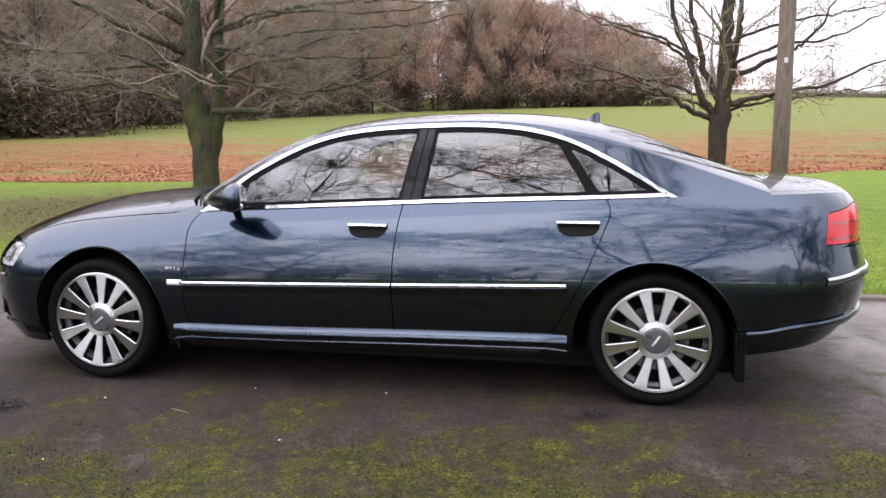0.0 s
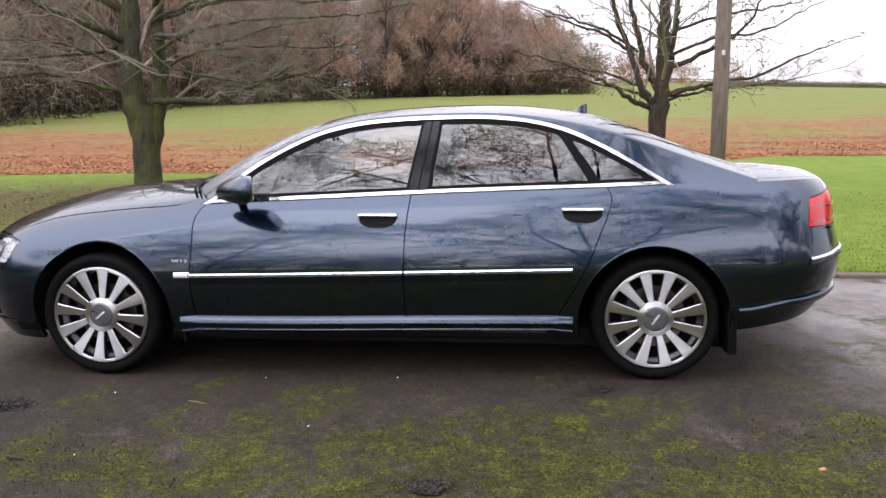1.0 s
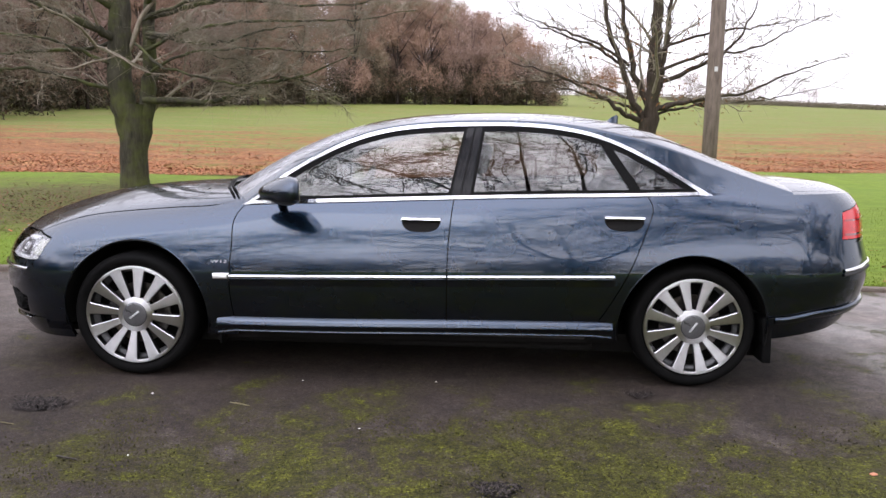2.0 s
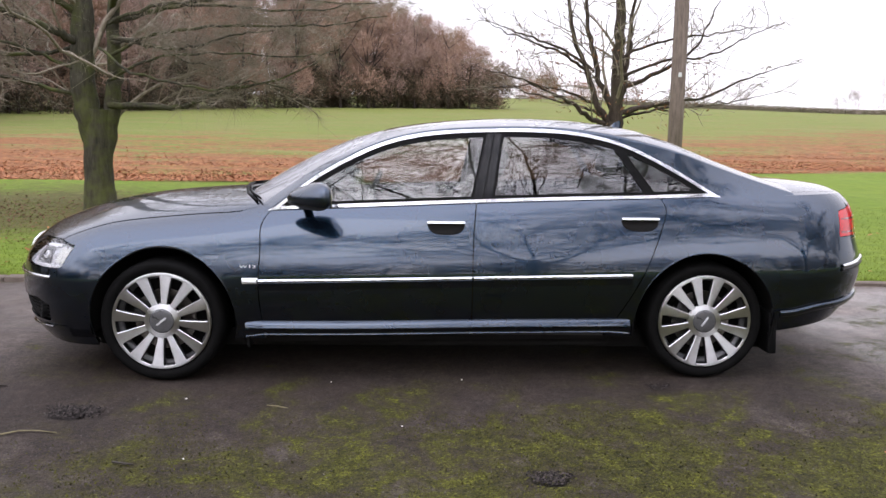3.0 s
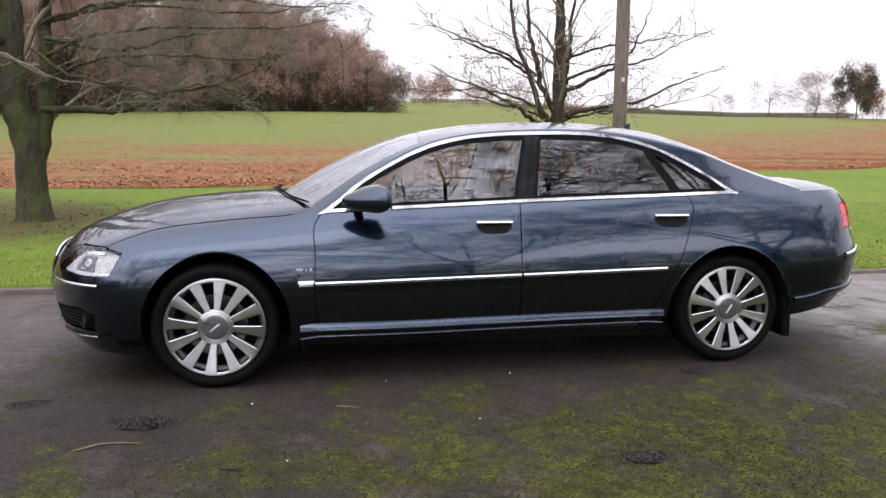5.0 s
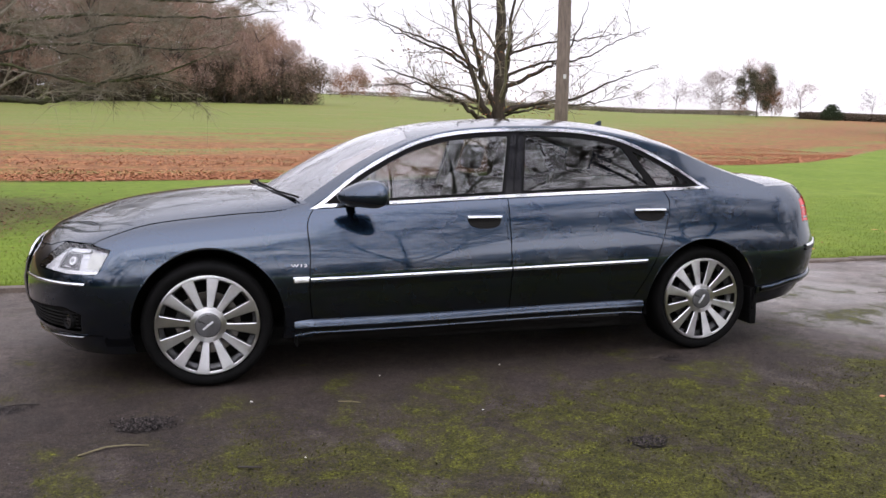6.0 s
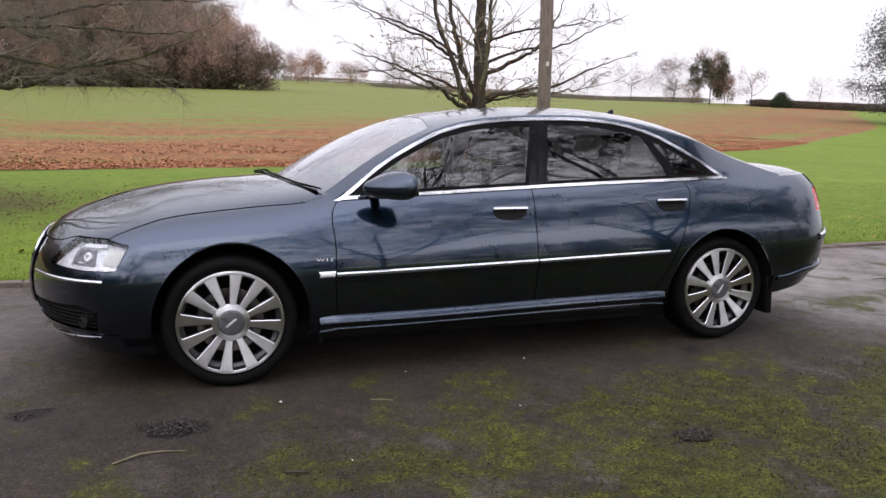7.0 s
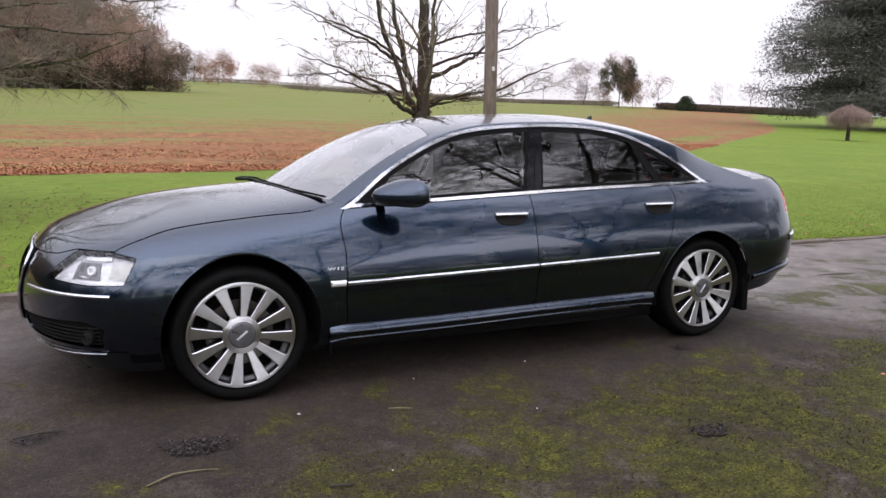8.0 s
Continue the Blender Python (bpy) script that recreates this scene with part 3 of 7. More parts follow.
for name, values in (
        ("field", np.clip(into / 1.6, -1, 1) * 0.5 + 0.35),
        ("leaf", np.clip(1.02 - np.clip(into - 14, 0, 60) / 26, 0, 1) * smooth(into, -0.5, 1.0) * 0.62 + 0.42 * np.exp(-((into - 0.7) / 0.9) ** 2) + 0.12 * np.exp(-((into - 6.5) / 2.2) ** 2) - 0.10 * np.exp(-((into - 3.2) / 1.0) ** 2) + 0.04 * smooth(gxx, 12, 26) * smooth(90 - into, 0, 30)),
        ("bare", np.clip(0.85 * np.exp(-(((gxx + 4.6) / 3.4) ** 2 + ((gyy - 7.6) / 1.9) ** 2)) + 0.46 * smooth(-gxx, 1.2, 4.5) * smooth(gyy, 3.2, 5) * smooth(14 - gyy, 0, 3), 0, 1))):
    layer = ground_mesh.attributes.new(name, "FLOAT", "POINT")
    layer.data.foreach_set("value", values.astype(np.float32).ravel())
tagged(part("ground", ground_mesh, GROUND), "green lawn rising to a leaf-strewn field and a far ridge", "ground", kind="structure")

def camber(x, y):
    """The drive's slight rise towards the car's tail."""
    return 0.022 * smooth(x, 0.3, 2.9) * smooth(y, -1.0, -0.1)


rx, ry = np.concatenate([np.linspace(-40, -4, 60)[:-1], np.linspace(-4, 7, 190)[:-1], np.linspace(7, 46, 60)]), np.concatenate([np.linspace(-8.4, -4, 12)[:-1], np.linspace(-4, 2.86, 116)])
rxx, ryy = np.meshgrid(rx, ry, indexing="ij")
rzz = 0.006 * np.sin(rxx * 1.3 + 0.4) * np.sin(ryy * 1.7) - 0.012 * smooth(-ryy, 0.2, 1.2) + camber(rxx, ryy)
for px, py, rr, dd in ((-0.30, -0.42, 0.15, 0.022), (1.91, -1.13, 0.10, 0.02), (2.66, -0.09, 0.09, 0.012), (-0.92, -0.08, 0.15, 0.012)):
    rzz = rzz - dd * np.exp(-(((rxx - px) / rr) ** 2 + ((ryy - py) / (rr * 0.8)) ** 2))
ri = (np.arange(len(rx) - 1)[:, None] * len(ry) + np.arange(len(ry) - 1)).ravel()
road_mesh = raw(np.stack([rxx, ryy, rzz], -1).reshape(-1, 3), np.stack([ri, ri + len(ry), ri + len(ry) + 1, ri + 1], -1))
pits = sum(np.exp(-(((rxx - px) / rr) ** 2 + ((ryy - py) / (rr * 0.75)) ** 2)) * k for px, py, rr, k in ((-0.30, -0.42, 0.15, 0.8), (1.91, -1.13, 0.10, 0.9), (2.66, -0.09, 0.09, 0.5), (-0.92, -0.08, 0.15, 0.5)))
pit_layer = road_mesh.attributes.new("pit", "FLOAT", "POINT")
pit_layer.data.foreach_set("value", pits.astype(np.float32).ravel())
# wetness mask: drives the gloss, and the pale sheen put into the colour
damp_sheen = smooth(rxx, 3.3, 4.6) * smooth(ryy, -1.2, 0.4) + 0.5 * smooth(-rxx, 0.4, 1.6) * smooth(ryy, -0.6, 0.6)
sheen_layer = road_mesh.attributes.new("damp_sheen", "FLOAT", "POINT")
sheen_layer.data.foreach_set("value", damp_sheen.astype(np.float32).ravel())
layer = road_mesh.attributes.new("moss", "FLOAT", "POINT")
grown = smooth(-ryy, -0.35, 1.15) * (0.62 + 0.38 * smooth(rxx, -0.4, 2.4)) * (1 - 0.5 * smooth(-rxx, 0.0, 1.2)) + 0.62 * smooth(rxx, 3.3, 4.8) * smooth(-ryy, -2.6, -0.6) * (1 - smooth(-ryy, -0.35, 1.15))
layer.data.foreach_set("value", grown.astype(np.float32).ravel())
tagged(part("road", road_mesh, ROAD), "damp dark tarmac drive with painted pale sheen and green moss patches", "drive", kind="structure")


# ---- the car ----
def convex(*corners):
    """Signed distance, roughly, to a convex outline given clockwise or not; below nought inside."""
    c = np.array(corners, float)
    if np.sum(c[:, 0] * np.roll(c[:, 1], -1) - c[:, 1] * np.roll(c[:, 0], -1)) < 0:
        c = c[::-1]
    d = np.roll(c, -1, 0) - c
    d /= np.linalg.norm(d, axis=1, keepdims=True)

    def at(a, b):
        return np.max([(a - p[0]) * e[1] - (b - p[1]) * e[0] for p, e in zip(c, d)], axis=0)
    return at


def both(*fs):
    return lambda *a: np.max([f(*a) for f in fs], axis=0)


def without(f, gap=0.0):
    return lambda *a: gap - f(*a)


fore_x = spline([(0.2, 0.548), (0.33, 0.535), (0.54, 0.519), (0.757, 0.524), (0.894, 0.540), (0.94, 0.580)])
mid_x = spline([(0.2, 1.659), (0.58, 1.658), (0.77, 1.662), (0.99, 1.684), (1.1, 1.70)])
aft_x = spline([(0.30, 2.405), (0.368, 2.446), (0.531, 2.537), (0.694, 2.615), (0.81, 2.663), (0.9, 2.700), (0.958, 2.713), (1.0, 2.697), (1.03, 2.676)])
sill_z = spline([(0.4, 0.332), (1.09, 0.335), (1.654, 0.346), (2.416, 0.356), (2.6, 0.358)])
strip_z = spline([(0.40, 0.5605), (0.522, 0.5625), (1.648, 0.586), (2.514, 0.607)])
G = 0.0028


def arch_f(x, y, z, u, v):
    return np.hypot(x - 0.006, z - 0.345) - 0.390


def arch_r(x, y, z, u, v):
    return np.hypot(x - 2.925, z - 0.345) - 0.384


# outlines of the lamps, in turns round the body's corner and heights
head_lamp = convex((0.44, 0.628), (0.495, 0.688), (0.565, 0.752), (0.75, 0.757), (0.888, 0.731), (0.84, 0.618), (0.67, 0.613))
tail_lamp = convex((2.277, 0.950), (2.250, 0.817), (2.68, 0.817), (2.70, 0.987), (2.56, 0.986))
LID_U, LID_Z = (0.0, 0.34, 0.45, 0.514, 0.566, 0.70, 0.785), (0.722, 0.722, 0.730, 0.746, 0.757, 0.757, 0.758)


lid_x = spline([(-0.548, 0.757), (-0.48, 0.790), (-0.419, 0.812), (-0.355, 0.832), (-0.224, 0.857), (0.0, 0.881), (0.248, 0.902), (0.387, 0.9142), (0.46, 0.93), (0.6, 0.98)])


def lid_z(u):
    return np.where(u < 0.785, np.interp(u, LID_U, LID_Z), lid_x(flank(u, u * 0 + 0.95)[..., 0]))



skirt_z = spline([(1.9, 0.405), (1.993, 0.420), (2.08, 0.452), (2.212, 0.473), (2.353, 0.488), (2.7, 0.505), (3.0, 0.505)])
valance_z = spline([(3.2, 0.275), (3.378, 0.292), (3.53, 0.319), (3.675, 0.345), (3.755, 0.385), (3.81, 0.44)])


def grille_zone(x, y, z, u, v):
    return np.where(x < 0, np.maximum(np.abs(y - HALF) - (0.235 + 0.10 * smooth(z, 0.36, 0.62)), np.maximum(z - 0.722, 0.345 - z)), 9)


intake = convex((0.20, 0.325), (0.20, 0.425), (0.66, 0.445), (0.755, 0.41), (0.735, 0.315))


def in_head(x, y, z, u, v):
    return head_lamp(u, z)


def in_tail(x, y, z, u, v):
    return tail_lamp(u, z)


car = thing("car", "dark blue metallic saloon car parked on the mossy drive", "car")
US = np.concatenate([np.linspace(0.0, 1, 46), np.linspace(1, 2, 190)[1:], np.linspace(2, 3, 46)[1:]])


def grid(lo, hi):
    return US[(US >= lo - 0.03) & (US <= hi + 0.03)]


def u_of(x):
    return 1 + (x - FRONT_X) / (REAR_X - FRONT_X)


VS = np.linspace(0, 1, 44)


def body_part(name, us, keep, material=PAINT, label="", parent=None, far=True, vs=VS, **more):
    made = sheet(flank, us, vs, keep, **more)
    ob = part(name, made, material, parent or car, label)
    if far:
        part(name, mirrored(made), material, car if parent is None else parent, label)
    return ob


BUMP_X = -0.515
body_part("front_wing", grid(0.4, u_of(0.62)), [
    lambda x, y, z, u, v: x - fore_x(z) + G, without(arch_f), without(in_head, 0.003),
    lambda x, y, z, u, v: BUMP_X - x, lambda x, y, z, u, v: 0.235 - z, lambda x, y, z, u, v: np.where(u < 1.23, z - lid_z(u) + 0.0022, -1)], label="dark blue front wing")
body_part("front_bumper", grid(0, 0.97), [
    lambda x, y, z, u, v: x - BUMP_X, without(in_head, 0.003), without(arch_f),
    without(grille_zone, 0.004), lambda x, y, z, u, v: z - lid_z(u) + 0.0025, lambda x, y, z, u, v: 0.30 - z,
    without(lambda x, y, z, u, v: intake(u, z))],
    label="dark blue front bumper with chrome strips")
body_part("front_apron", grid(0, 0.99), [without(arch_f), lambda x, y, z, u, v: z - 0.296, lambda x, y, z, u, v: x + 0.36,
    without(lambda x, y, z, u, v: intake(u, z))], label="dark blue lower front apron")
fdoor = body_part("front_door", grid(u_of(0.5), u_of(1.7)), [
    lambda x, y, z, u, v: fore_x(z) + G - x, lambda x, y, z, u, v: x - mid_x(z) + G, lambda x, y, z, u, v: sill_z(x) + 0.003 - z], label="dark blue front door")
rdoor = body_part("rear_door", grid(u_of(1.6), u_of(2.75)), [
    lambda x, y, z, u, v: mid_x(z) + G - x, lambda x, y, z, u, v: x - aft_x(z) + G, lambda x, y, z, u, v: sill_z(x) + 0.003 - z,
    without(arch_r)], label="dark blue rear door")
TAIL_X = 3.70
body_part("rear_wing", grid(u_of(2.4), 2.9), [
    lambda x, y, z, u, v: aft_x(z) + G - x, without(arch_r), without(in_tail, 0.003),
    lambda x, y, z, u, v: np.where(z > 0.80, x - 3.797, x - TAIL_X),
    lambda x, y, z, u, v: np.where(x > 2.937, skirt_z(u) + 0.002, 0.26) - z], label="dark blue rear wing")
body_part("rear_bumper", grid(2.15, 3.0), [
    lambda x, y, z, u, v: TAIL_X - x, without(in_tail, 0.003),
    lambda x, y, z, u, v: z - 0.80, lambda x, y, z, u, v: skirt_z(u) + 0.002 - z], label="dark blue rear bumper")
body_part("boot_face", grid(2.3, 3.0), [
    lambda x, y, z, u, v: 0.806 - z, without(in_tail, 0.003), lambda x, y, z, u, v: 3.80 - x], label="dark blue boot end")
body_part("bumper_skirt", grid(u_of(3.2), 3.0), [
    lambda x, y, z, u, v: z - skirt_z(u) + 0.002, without(arch_r), lambda x, y, z, u, v: skirt_z(u) - 0.046 - z], out=0.012, label="dark blue lower bumper lip")
body_part("lower_valance", grid(u_of(3.2), 3.0), [lambda x, y, z, u, v: z - skirt_z(u) + 0.048, without(arch_r), lambda x, y, z, u, v: valance_z(x) - z], PAINT, vs=np.linspace(0.0, 0.45, 30), out=-0.012, label="dark blue lower rear valance")

# skins that close the body behind the joints
body_part("inner_shell", US, [without(arch_f), without(arch_r), without(in_head, 0.004), without(in_tail, -0.02), lambda x, y, z, u, v: np.where(u > 1.9, valance_z(x) + 0.02, 0) - z], DARK, out=-0.022, depth=0.0, vs=np.linspace(0, 0.97, 24))

# bonnet and boot
es = np.linspace(-1, 1, 81)
screen_w = lambda y: np.abs(y - HALF)


def cowl(x, y, z, u, v):
    return x - (0.31 + 0.23 * (screen_w(y) / 0.72) ** 2.2)


SS = np.linspace(0, 1, 40) ** 1.5
SS = np.concatenate([SS, 2 - SS[-2::-1]])
HU = grid(0, u_of(0.60))


def crest_seam(x, y, z, u, v):
    """Below nought on the bonnet's side of the seam that runs from the crest to the windscreen pillar."""
    return np.interp(x, [0.385, 0.40, 0.473, 0.56, 0.7], [-0.5, 0.0, 0.055, 0.125, 0.25]) + 0.003 - np.minimum(v, 2 - v)


lid = sheet(hood, HU, SS, [crest_seam, cowl])
lip = sheet(flank, grid(0, u_of(0.5)), VS, [without(in_head, 0.003), lambda x, y, z, u, v: lid_z(u) + 0.0022 - z, lambda x, y, z, u, v: u - 1.24])
lids = (lid, lip, mirrored(lip))
steps = np.cumsum([0] + [len(p[0]) for p in lids])
part("bonnet", (np.concatenate([p[0] for p in lids]), np.concatenate([p[1] + k for p, k in zip(lids, steps)]), np.concatenate([p[2] for p in lids])), PAINT, car, "dark blue bonnet mirroring the sky")
for s in (-1, 1):
    part("wing_crest", sheet(hood, grid(u_of(0.3), u_of(0.60)), SS, [lambda *a: 0.006 - crest_seam(*a), lambda x, y, z, u, v: s * (v - 1), lambda x, y, z, u, v: x - 0.60]), PAINT, car)
part("scuttle", sheet(bonnet, np.linspace(0.2, 0.62, 20), es, [without(cowl), lambda x, y, z, u, v: np.abs(v) - 0.93], out=-0.03), PLASTIC, car, "black plastic scuttle below the windscreen")
tx = np.concatenate([np.linspace(3.36, 3.84, 26), np.linspace(3.845, 3.8945, 14)])
part("boot_lid", sheet(boot, tx, es, [lambda x, y, z, u, v: np.abs(v) - 0.93, lambda x, y, z, u, v: 3.43 - x]), PAINT, car, "dark blue boot lid")
for s in (-1, 1):
    part("boot_side", sheet(boot, np.concatenate([np.linspace(3.36, 3.84, 30), np.linspace(3.845, 3.8945, 14)]), es, [lambda x, y, z, u, v: 0.935 - s * v, lambda x, y, z, u, v: 3.37 - x]), PAINT, car)

# upper body
XS = np.linspace(0.25, 3.62, 190)
QS = np.concatenate([np.linspace(0, 1, 26), np.linspace(1, 3, 70)[1:], np.linspace(3, 4, 26)[1:]])
chrome_run = lambda x: np.sqrt(1 + ((chrome_z(x + 0.01) - chrome_z(x - 0.01)) / 0.02) ** 2)


def below(k):
    """How far a point lies under the upper window chrome's outer line, less k."""
    return lambda x, y, z, u, v: k - (chrome_z(x) - z) / chrome_run(x)


def above(k):
    return lambda x, y, z, u, v: top_z(x) + k - z


window_zone = both(below(0), above(-0.02), lambda x, y, z, u, v: 0.53 - x, lambda x, y, z, u, v: x - 3.03)


def screen(x, y, z, u, v):
    """The windscreen's outline: below nought on the glass."""
    m = np.minimum(u * 0 + v, 4 - v)
    return np.maximum(1.13 - 0.02 * smooth(x, 0.4, 1.1) - m, x - (1.115 + 0.05 * (1 - (screen_w(y) / 0.6) ** 2)))


def back_light(x, y, z, u, v):
    m = np.minimum(v, 4 - v)
    return np.maximum(np.maximum(1.20 - m, 2.66 + 0.05 * (screen_w(y) / 0.6) ** 2 - x), x - 3.45)


shell = sheet(house, XS, QS, [without(window_zone, -0.002), without(lambda x, y, z, u, v: window_zone(x, HALF * 2 - y, z, u, v) + 0 * y, -0.002), without(screen, 0.002), without(back_light, 0.002),
                              lambda x, y, z, u, v: np.where(x < 0.62, 1.0 - np.minimum(v, 4 - v), -1), lambda x, y, z, u, v: 0.50 - x,
                              lambda x, y, z, u, v: x - 3.445])
part("roof", shell, PAINT, car, "dark blue roof and pillars")
part("windscreen", sheet(house, XS, QS, [screen], depth=0.005, out=-0.003), SCREEN, car, "windscreen mirroring the white sky")
part("rear_window", sheet(house, XS, QS, [back_light], depth=0.005, out=-0.003), DARK_GLASS, car, "dark rear window")
for name, f in (("windscreen_seal", screen), ("rear_window_seal", back_light)):
    part(name, sheet(house, XS, QS, [lambda x, y, z, u, v, f=f: f(x, y, z, u, v) - 0.012, lambda x, y, z, u, v, f=f: -0.022 - f(x, y, z, u, v)], depth=0.006, out=-0.006), RUBBER, car)

QN = np.linspace(-0.05, 1.0, 60)
XN = np.linspace(0.5, 3.06, 260)


def side_part(name, keep, material, parent=car, label="", **more):
    made = sheet(house, XN, QN, keep, **more)
    ob = part(name, made, material, parent, label)
    part(name, mirrored(made), material, car, label)
    return ob


b1 = lambda x, y, z, u, v: x - (1.648 + (z - 0.98) * 0.22)
b2 = lambda x, y, z, u, v: (1.780 + (z - 0.98) * 0.16) - x
c1 = lambda x, y, z, u, v: x - (2.610 - (z - 1.025) * 0.63)
c2 = lambda x, y, z, u, v: (2.672 - (z - 1.025) * 0.70) - x
a1 = lambda x, y, z, u, v: 0.79 + (z - 0.96) * 0.25 - x
edge = [below(0.042), above(0.036)]
side_part("window_chrome", [below(0.0), without(below(0.0175)), lambda x, y, z, u, v: 0.545 - x], CHROME, label="bright chrome window surround", out=0.006, depth=0.012)
side_part("belt_chrome", [above(0.0), lambda x, y, z, u, v: z - top_z(x) - 0.0165, lambda x, y, z, u, v: 0.556 - x, below(0.004)], CHROME, out=0.007, depth=0.012, label="bright chrome strip along the window sills")
side_part("window_frame", [below(0.018), above(0.014), lambda x, y, z, u, v: -both(*edge, b1, a1)(x, y, z, u, v), lambda x, y, z, u, v: -both(*edge, b2, c1)(x, y, z, u, v), lambda x, y, z, u, v: -both(*edge, c2)(x, y, z, u, v)], RUBBER, label="black window frames", out=-0.002, depth=0.02)
side_part("pillar_cover", [below(0.026), above(0.022), lambda x, y, z, u, v: 1.662 + (z - 0.98) * 0.22 - x, lambda x, y, z, u, v: x - (1.712 + (z - 0.98) * 0.19)], BLACK, out=0.002, depth=0.004)
side_part("pillar_cover", [below(0.026), above(0.022), lambda x, y, z, u, v: 1.718 + (z - 0.98) * 0.19 - x, lambda x, y, z, u, v: x - (1.766 + (z - 0.98) * 0.16)], BLACK, out=0.002, depth=0.004)
side_part("door_glass", [*[below(0.036), above(0.030)], lambda *a: b1(*a) - 0.006, lambda *a: a1(*a) - 0.006], GLASS, fdoor, out=-0.006, depth=0.005, label="clear front door window")
side_part("door_glass", [*[below(0.036), above(0.030)], lambda *a: b2(*a) - 0.006, lambda *a: c1(*a) - 0.006], DARK_GLASS, rdoor, out=-0.006, depth=0.005, label="lightly tinted rear door window")
side_part("quarter_glass", [*[below(0.036), above(0.030)], lambda *a: c2(*a) - 0.006], DARK_GLASS, out=-0.006, depth=0.005, label="small dark quarter window")


# trim on the flanks
def bulge(line, half, lo, hi):
    """A moulding along the flank: a height for each place, half its width, and how far its edges and its crest stand out."""
    def at(u, t):
        p = flank(u, u * 0 + 0.5)
        for _ in range(3):
            p0, p1 = flank(u, u * 0), flank(u, u * 0 + 1)
            goal = line(p[..., 0] if line is strip_z else u) + half * t
            v = (goal - p0[..., 2]) / (p1[..., 2] - p0[..., 2])
            p = flank(u, v)
        a, b = flank(u + 2e-3, v), flank(u - 2e-3, v)
        n = np.cross(a - b, np.array((0, 0, 1.0)))
        n /= np.linalg.norm(n, axis=-1, keepdims=True) + 1e-12
        return p + n * (lo + (hi - lo) * np.sqrt(np.clip(1 - t * t, 0, 1)))[..., None]
    return at


def ledge(line, half):
    """A strip whose face leans in towards its foot."""
    def at(u, t):
        p = flank(u, u * 0 + 0.5)
        for _ in range(3):
            p0, p1 = flank(u, u * 0), flank(u, u * 0 + 1)
            v = (line(p[..., 0]) + half * t - p0[..., 2]) / (p1[..., 2] - p0[..., 2])
            p = flank(u, v)
        return p - np.stack([t * 0, 0.005 + 0.006 * (t + 1), t * 0], -1)
    return at


def rub_strip(lo, hi, parent, gap=0.0):
    us = np.linspace(u_of(lo), u_of(hi), max(int((hi - lo) / 0.02), 4))
    chrome = sheet(bulge(strip_z, 0.0112, 0.006, 0.017), us, np.linspace(-1, 1, 9), depth=0.004)
    under = sheet(ledge(lambda x: strip_z(x) - 0.030, 0.0195), us, np.linspace(-1, 1, 7), depth=0.008)
    ob = part("rub_strip", under, PAINT, parent, "body-coloured rubbing strip")
    part("chrome_strip", chrome, CHROME, parent, "bright chrome strip")
    for made, name, m in ((under, "rub_strip", PAINT), (chrome, "chrome_strip", CHROME)):
        part(name, mirrored(made), m, car)


def side_repeater():
    """The small pale lamp let into the front end of the wing's strip."""
    us = np.linspace(u_of(0.440), u_of(0.513), 14)
    lens = sheet(bulge(strip_z, 0.0135, 0.004, 0.017), us, np.linspace(-1, 1, 9), depth=0.006)
    rest = sheet(bulge(strip_z, 0.0185, 0.001, 0.005), np.linspace(u_of(0.434), u_of(0.518), 14), np.linspace(-1, 1, 5), depth=0.004)
    frost = plain("pale_lamp_lens", (0.60, 0.60, 0.58), (0.75, 0.75, 0.73), 0.15, 20, 120, 0.0, coat=0.6)
    for made, name, m in ((lens, "side_repeater", frost), (rest, "repeater_surround", CHROME)):
        part(name, made, m, car, "small pale side repeater lamp" if m is frost else "")
        part(name, mirrored(made), m, car)


side_repeater()
rub_strip(0.524, 1.653, fdoor)
rub_strip(1.663, 2.512, rdoor)


def sill():
    """A ledge that catches the sky, over a dark tuck."""
    xs = np.concatenate([[0.44, 0.50, 0.535], np.linspace(0.54, 2.42, 60), [2.46, 2.52]])
    prof = np.array([(0.036, 0.011), (0.028, 0.009), (0.015, -0.008), (0.001, -0.027), (0.002, -0.031), (0.030, -0.035), (0.042, -0.056), (0.046, -0.068), (0.043, -0.070), (0.043, -0.074), (0.055, -0.078), (0.12, -0.086)])
    top = sill_z(xs)
    fade = np.where(xs < 0.535, 0.35 + 0.65 * (xs - 0.44) / 0.095, np.where(xs > 2.43, 1 - 0.5 * (xs - 2.43) / 0.09, 1))
    v = np.stack([np.broadcast_to(xs[:, None], (len(xs), len(prof))), 0.036 - (0.036 - prof[None, :, 0]) * fade[:, None], top[:, None] + prof[None, :, 1] - 0.016 * (1 - fade[:, None])], -1)
    n = len(prof)
    i = (np.arange(len(xs) - 1)[:, None] * n + np.arange(n - 1)).ravel()
    q = np.stack([i, i + 1, i + n + 1, i + n], -1)
    return v.reshape(-1, 3), q


sv, sq = sill()
part("sill", raw(sv, sq), PAINT, car, "body-coloured sill with a bright upper ledge")
part("sill", raw(sv * (1, -1, 1) + (0, 2 * HALF, 0), sq[:, ::-1]), PAINT, car)


def arch_lip(cx, cz, r, lo, hi):
    a = np.radians(np.linspace(lo, hi, 60))
    x, z = cx - r * np.cos(a), cz + r * np.sin(a)
    y = inset(z, x) + 0.004
    return tube(np.stack([x, y, z], -1), 0.0055, 6)


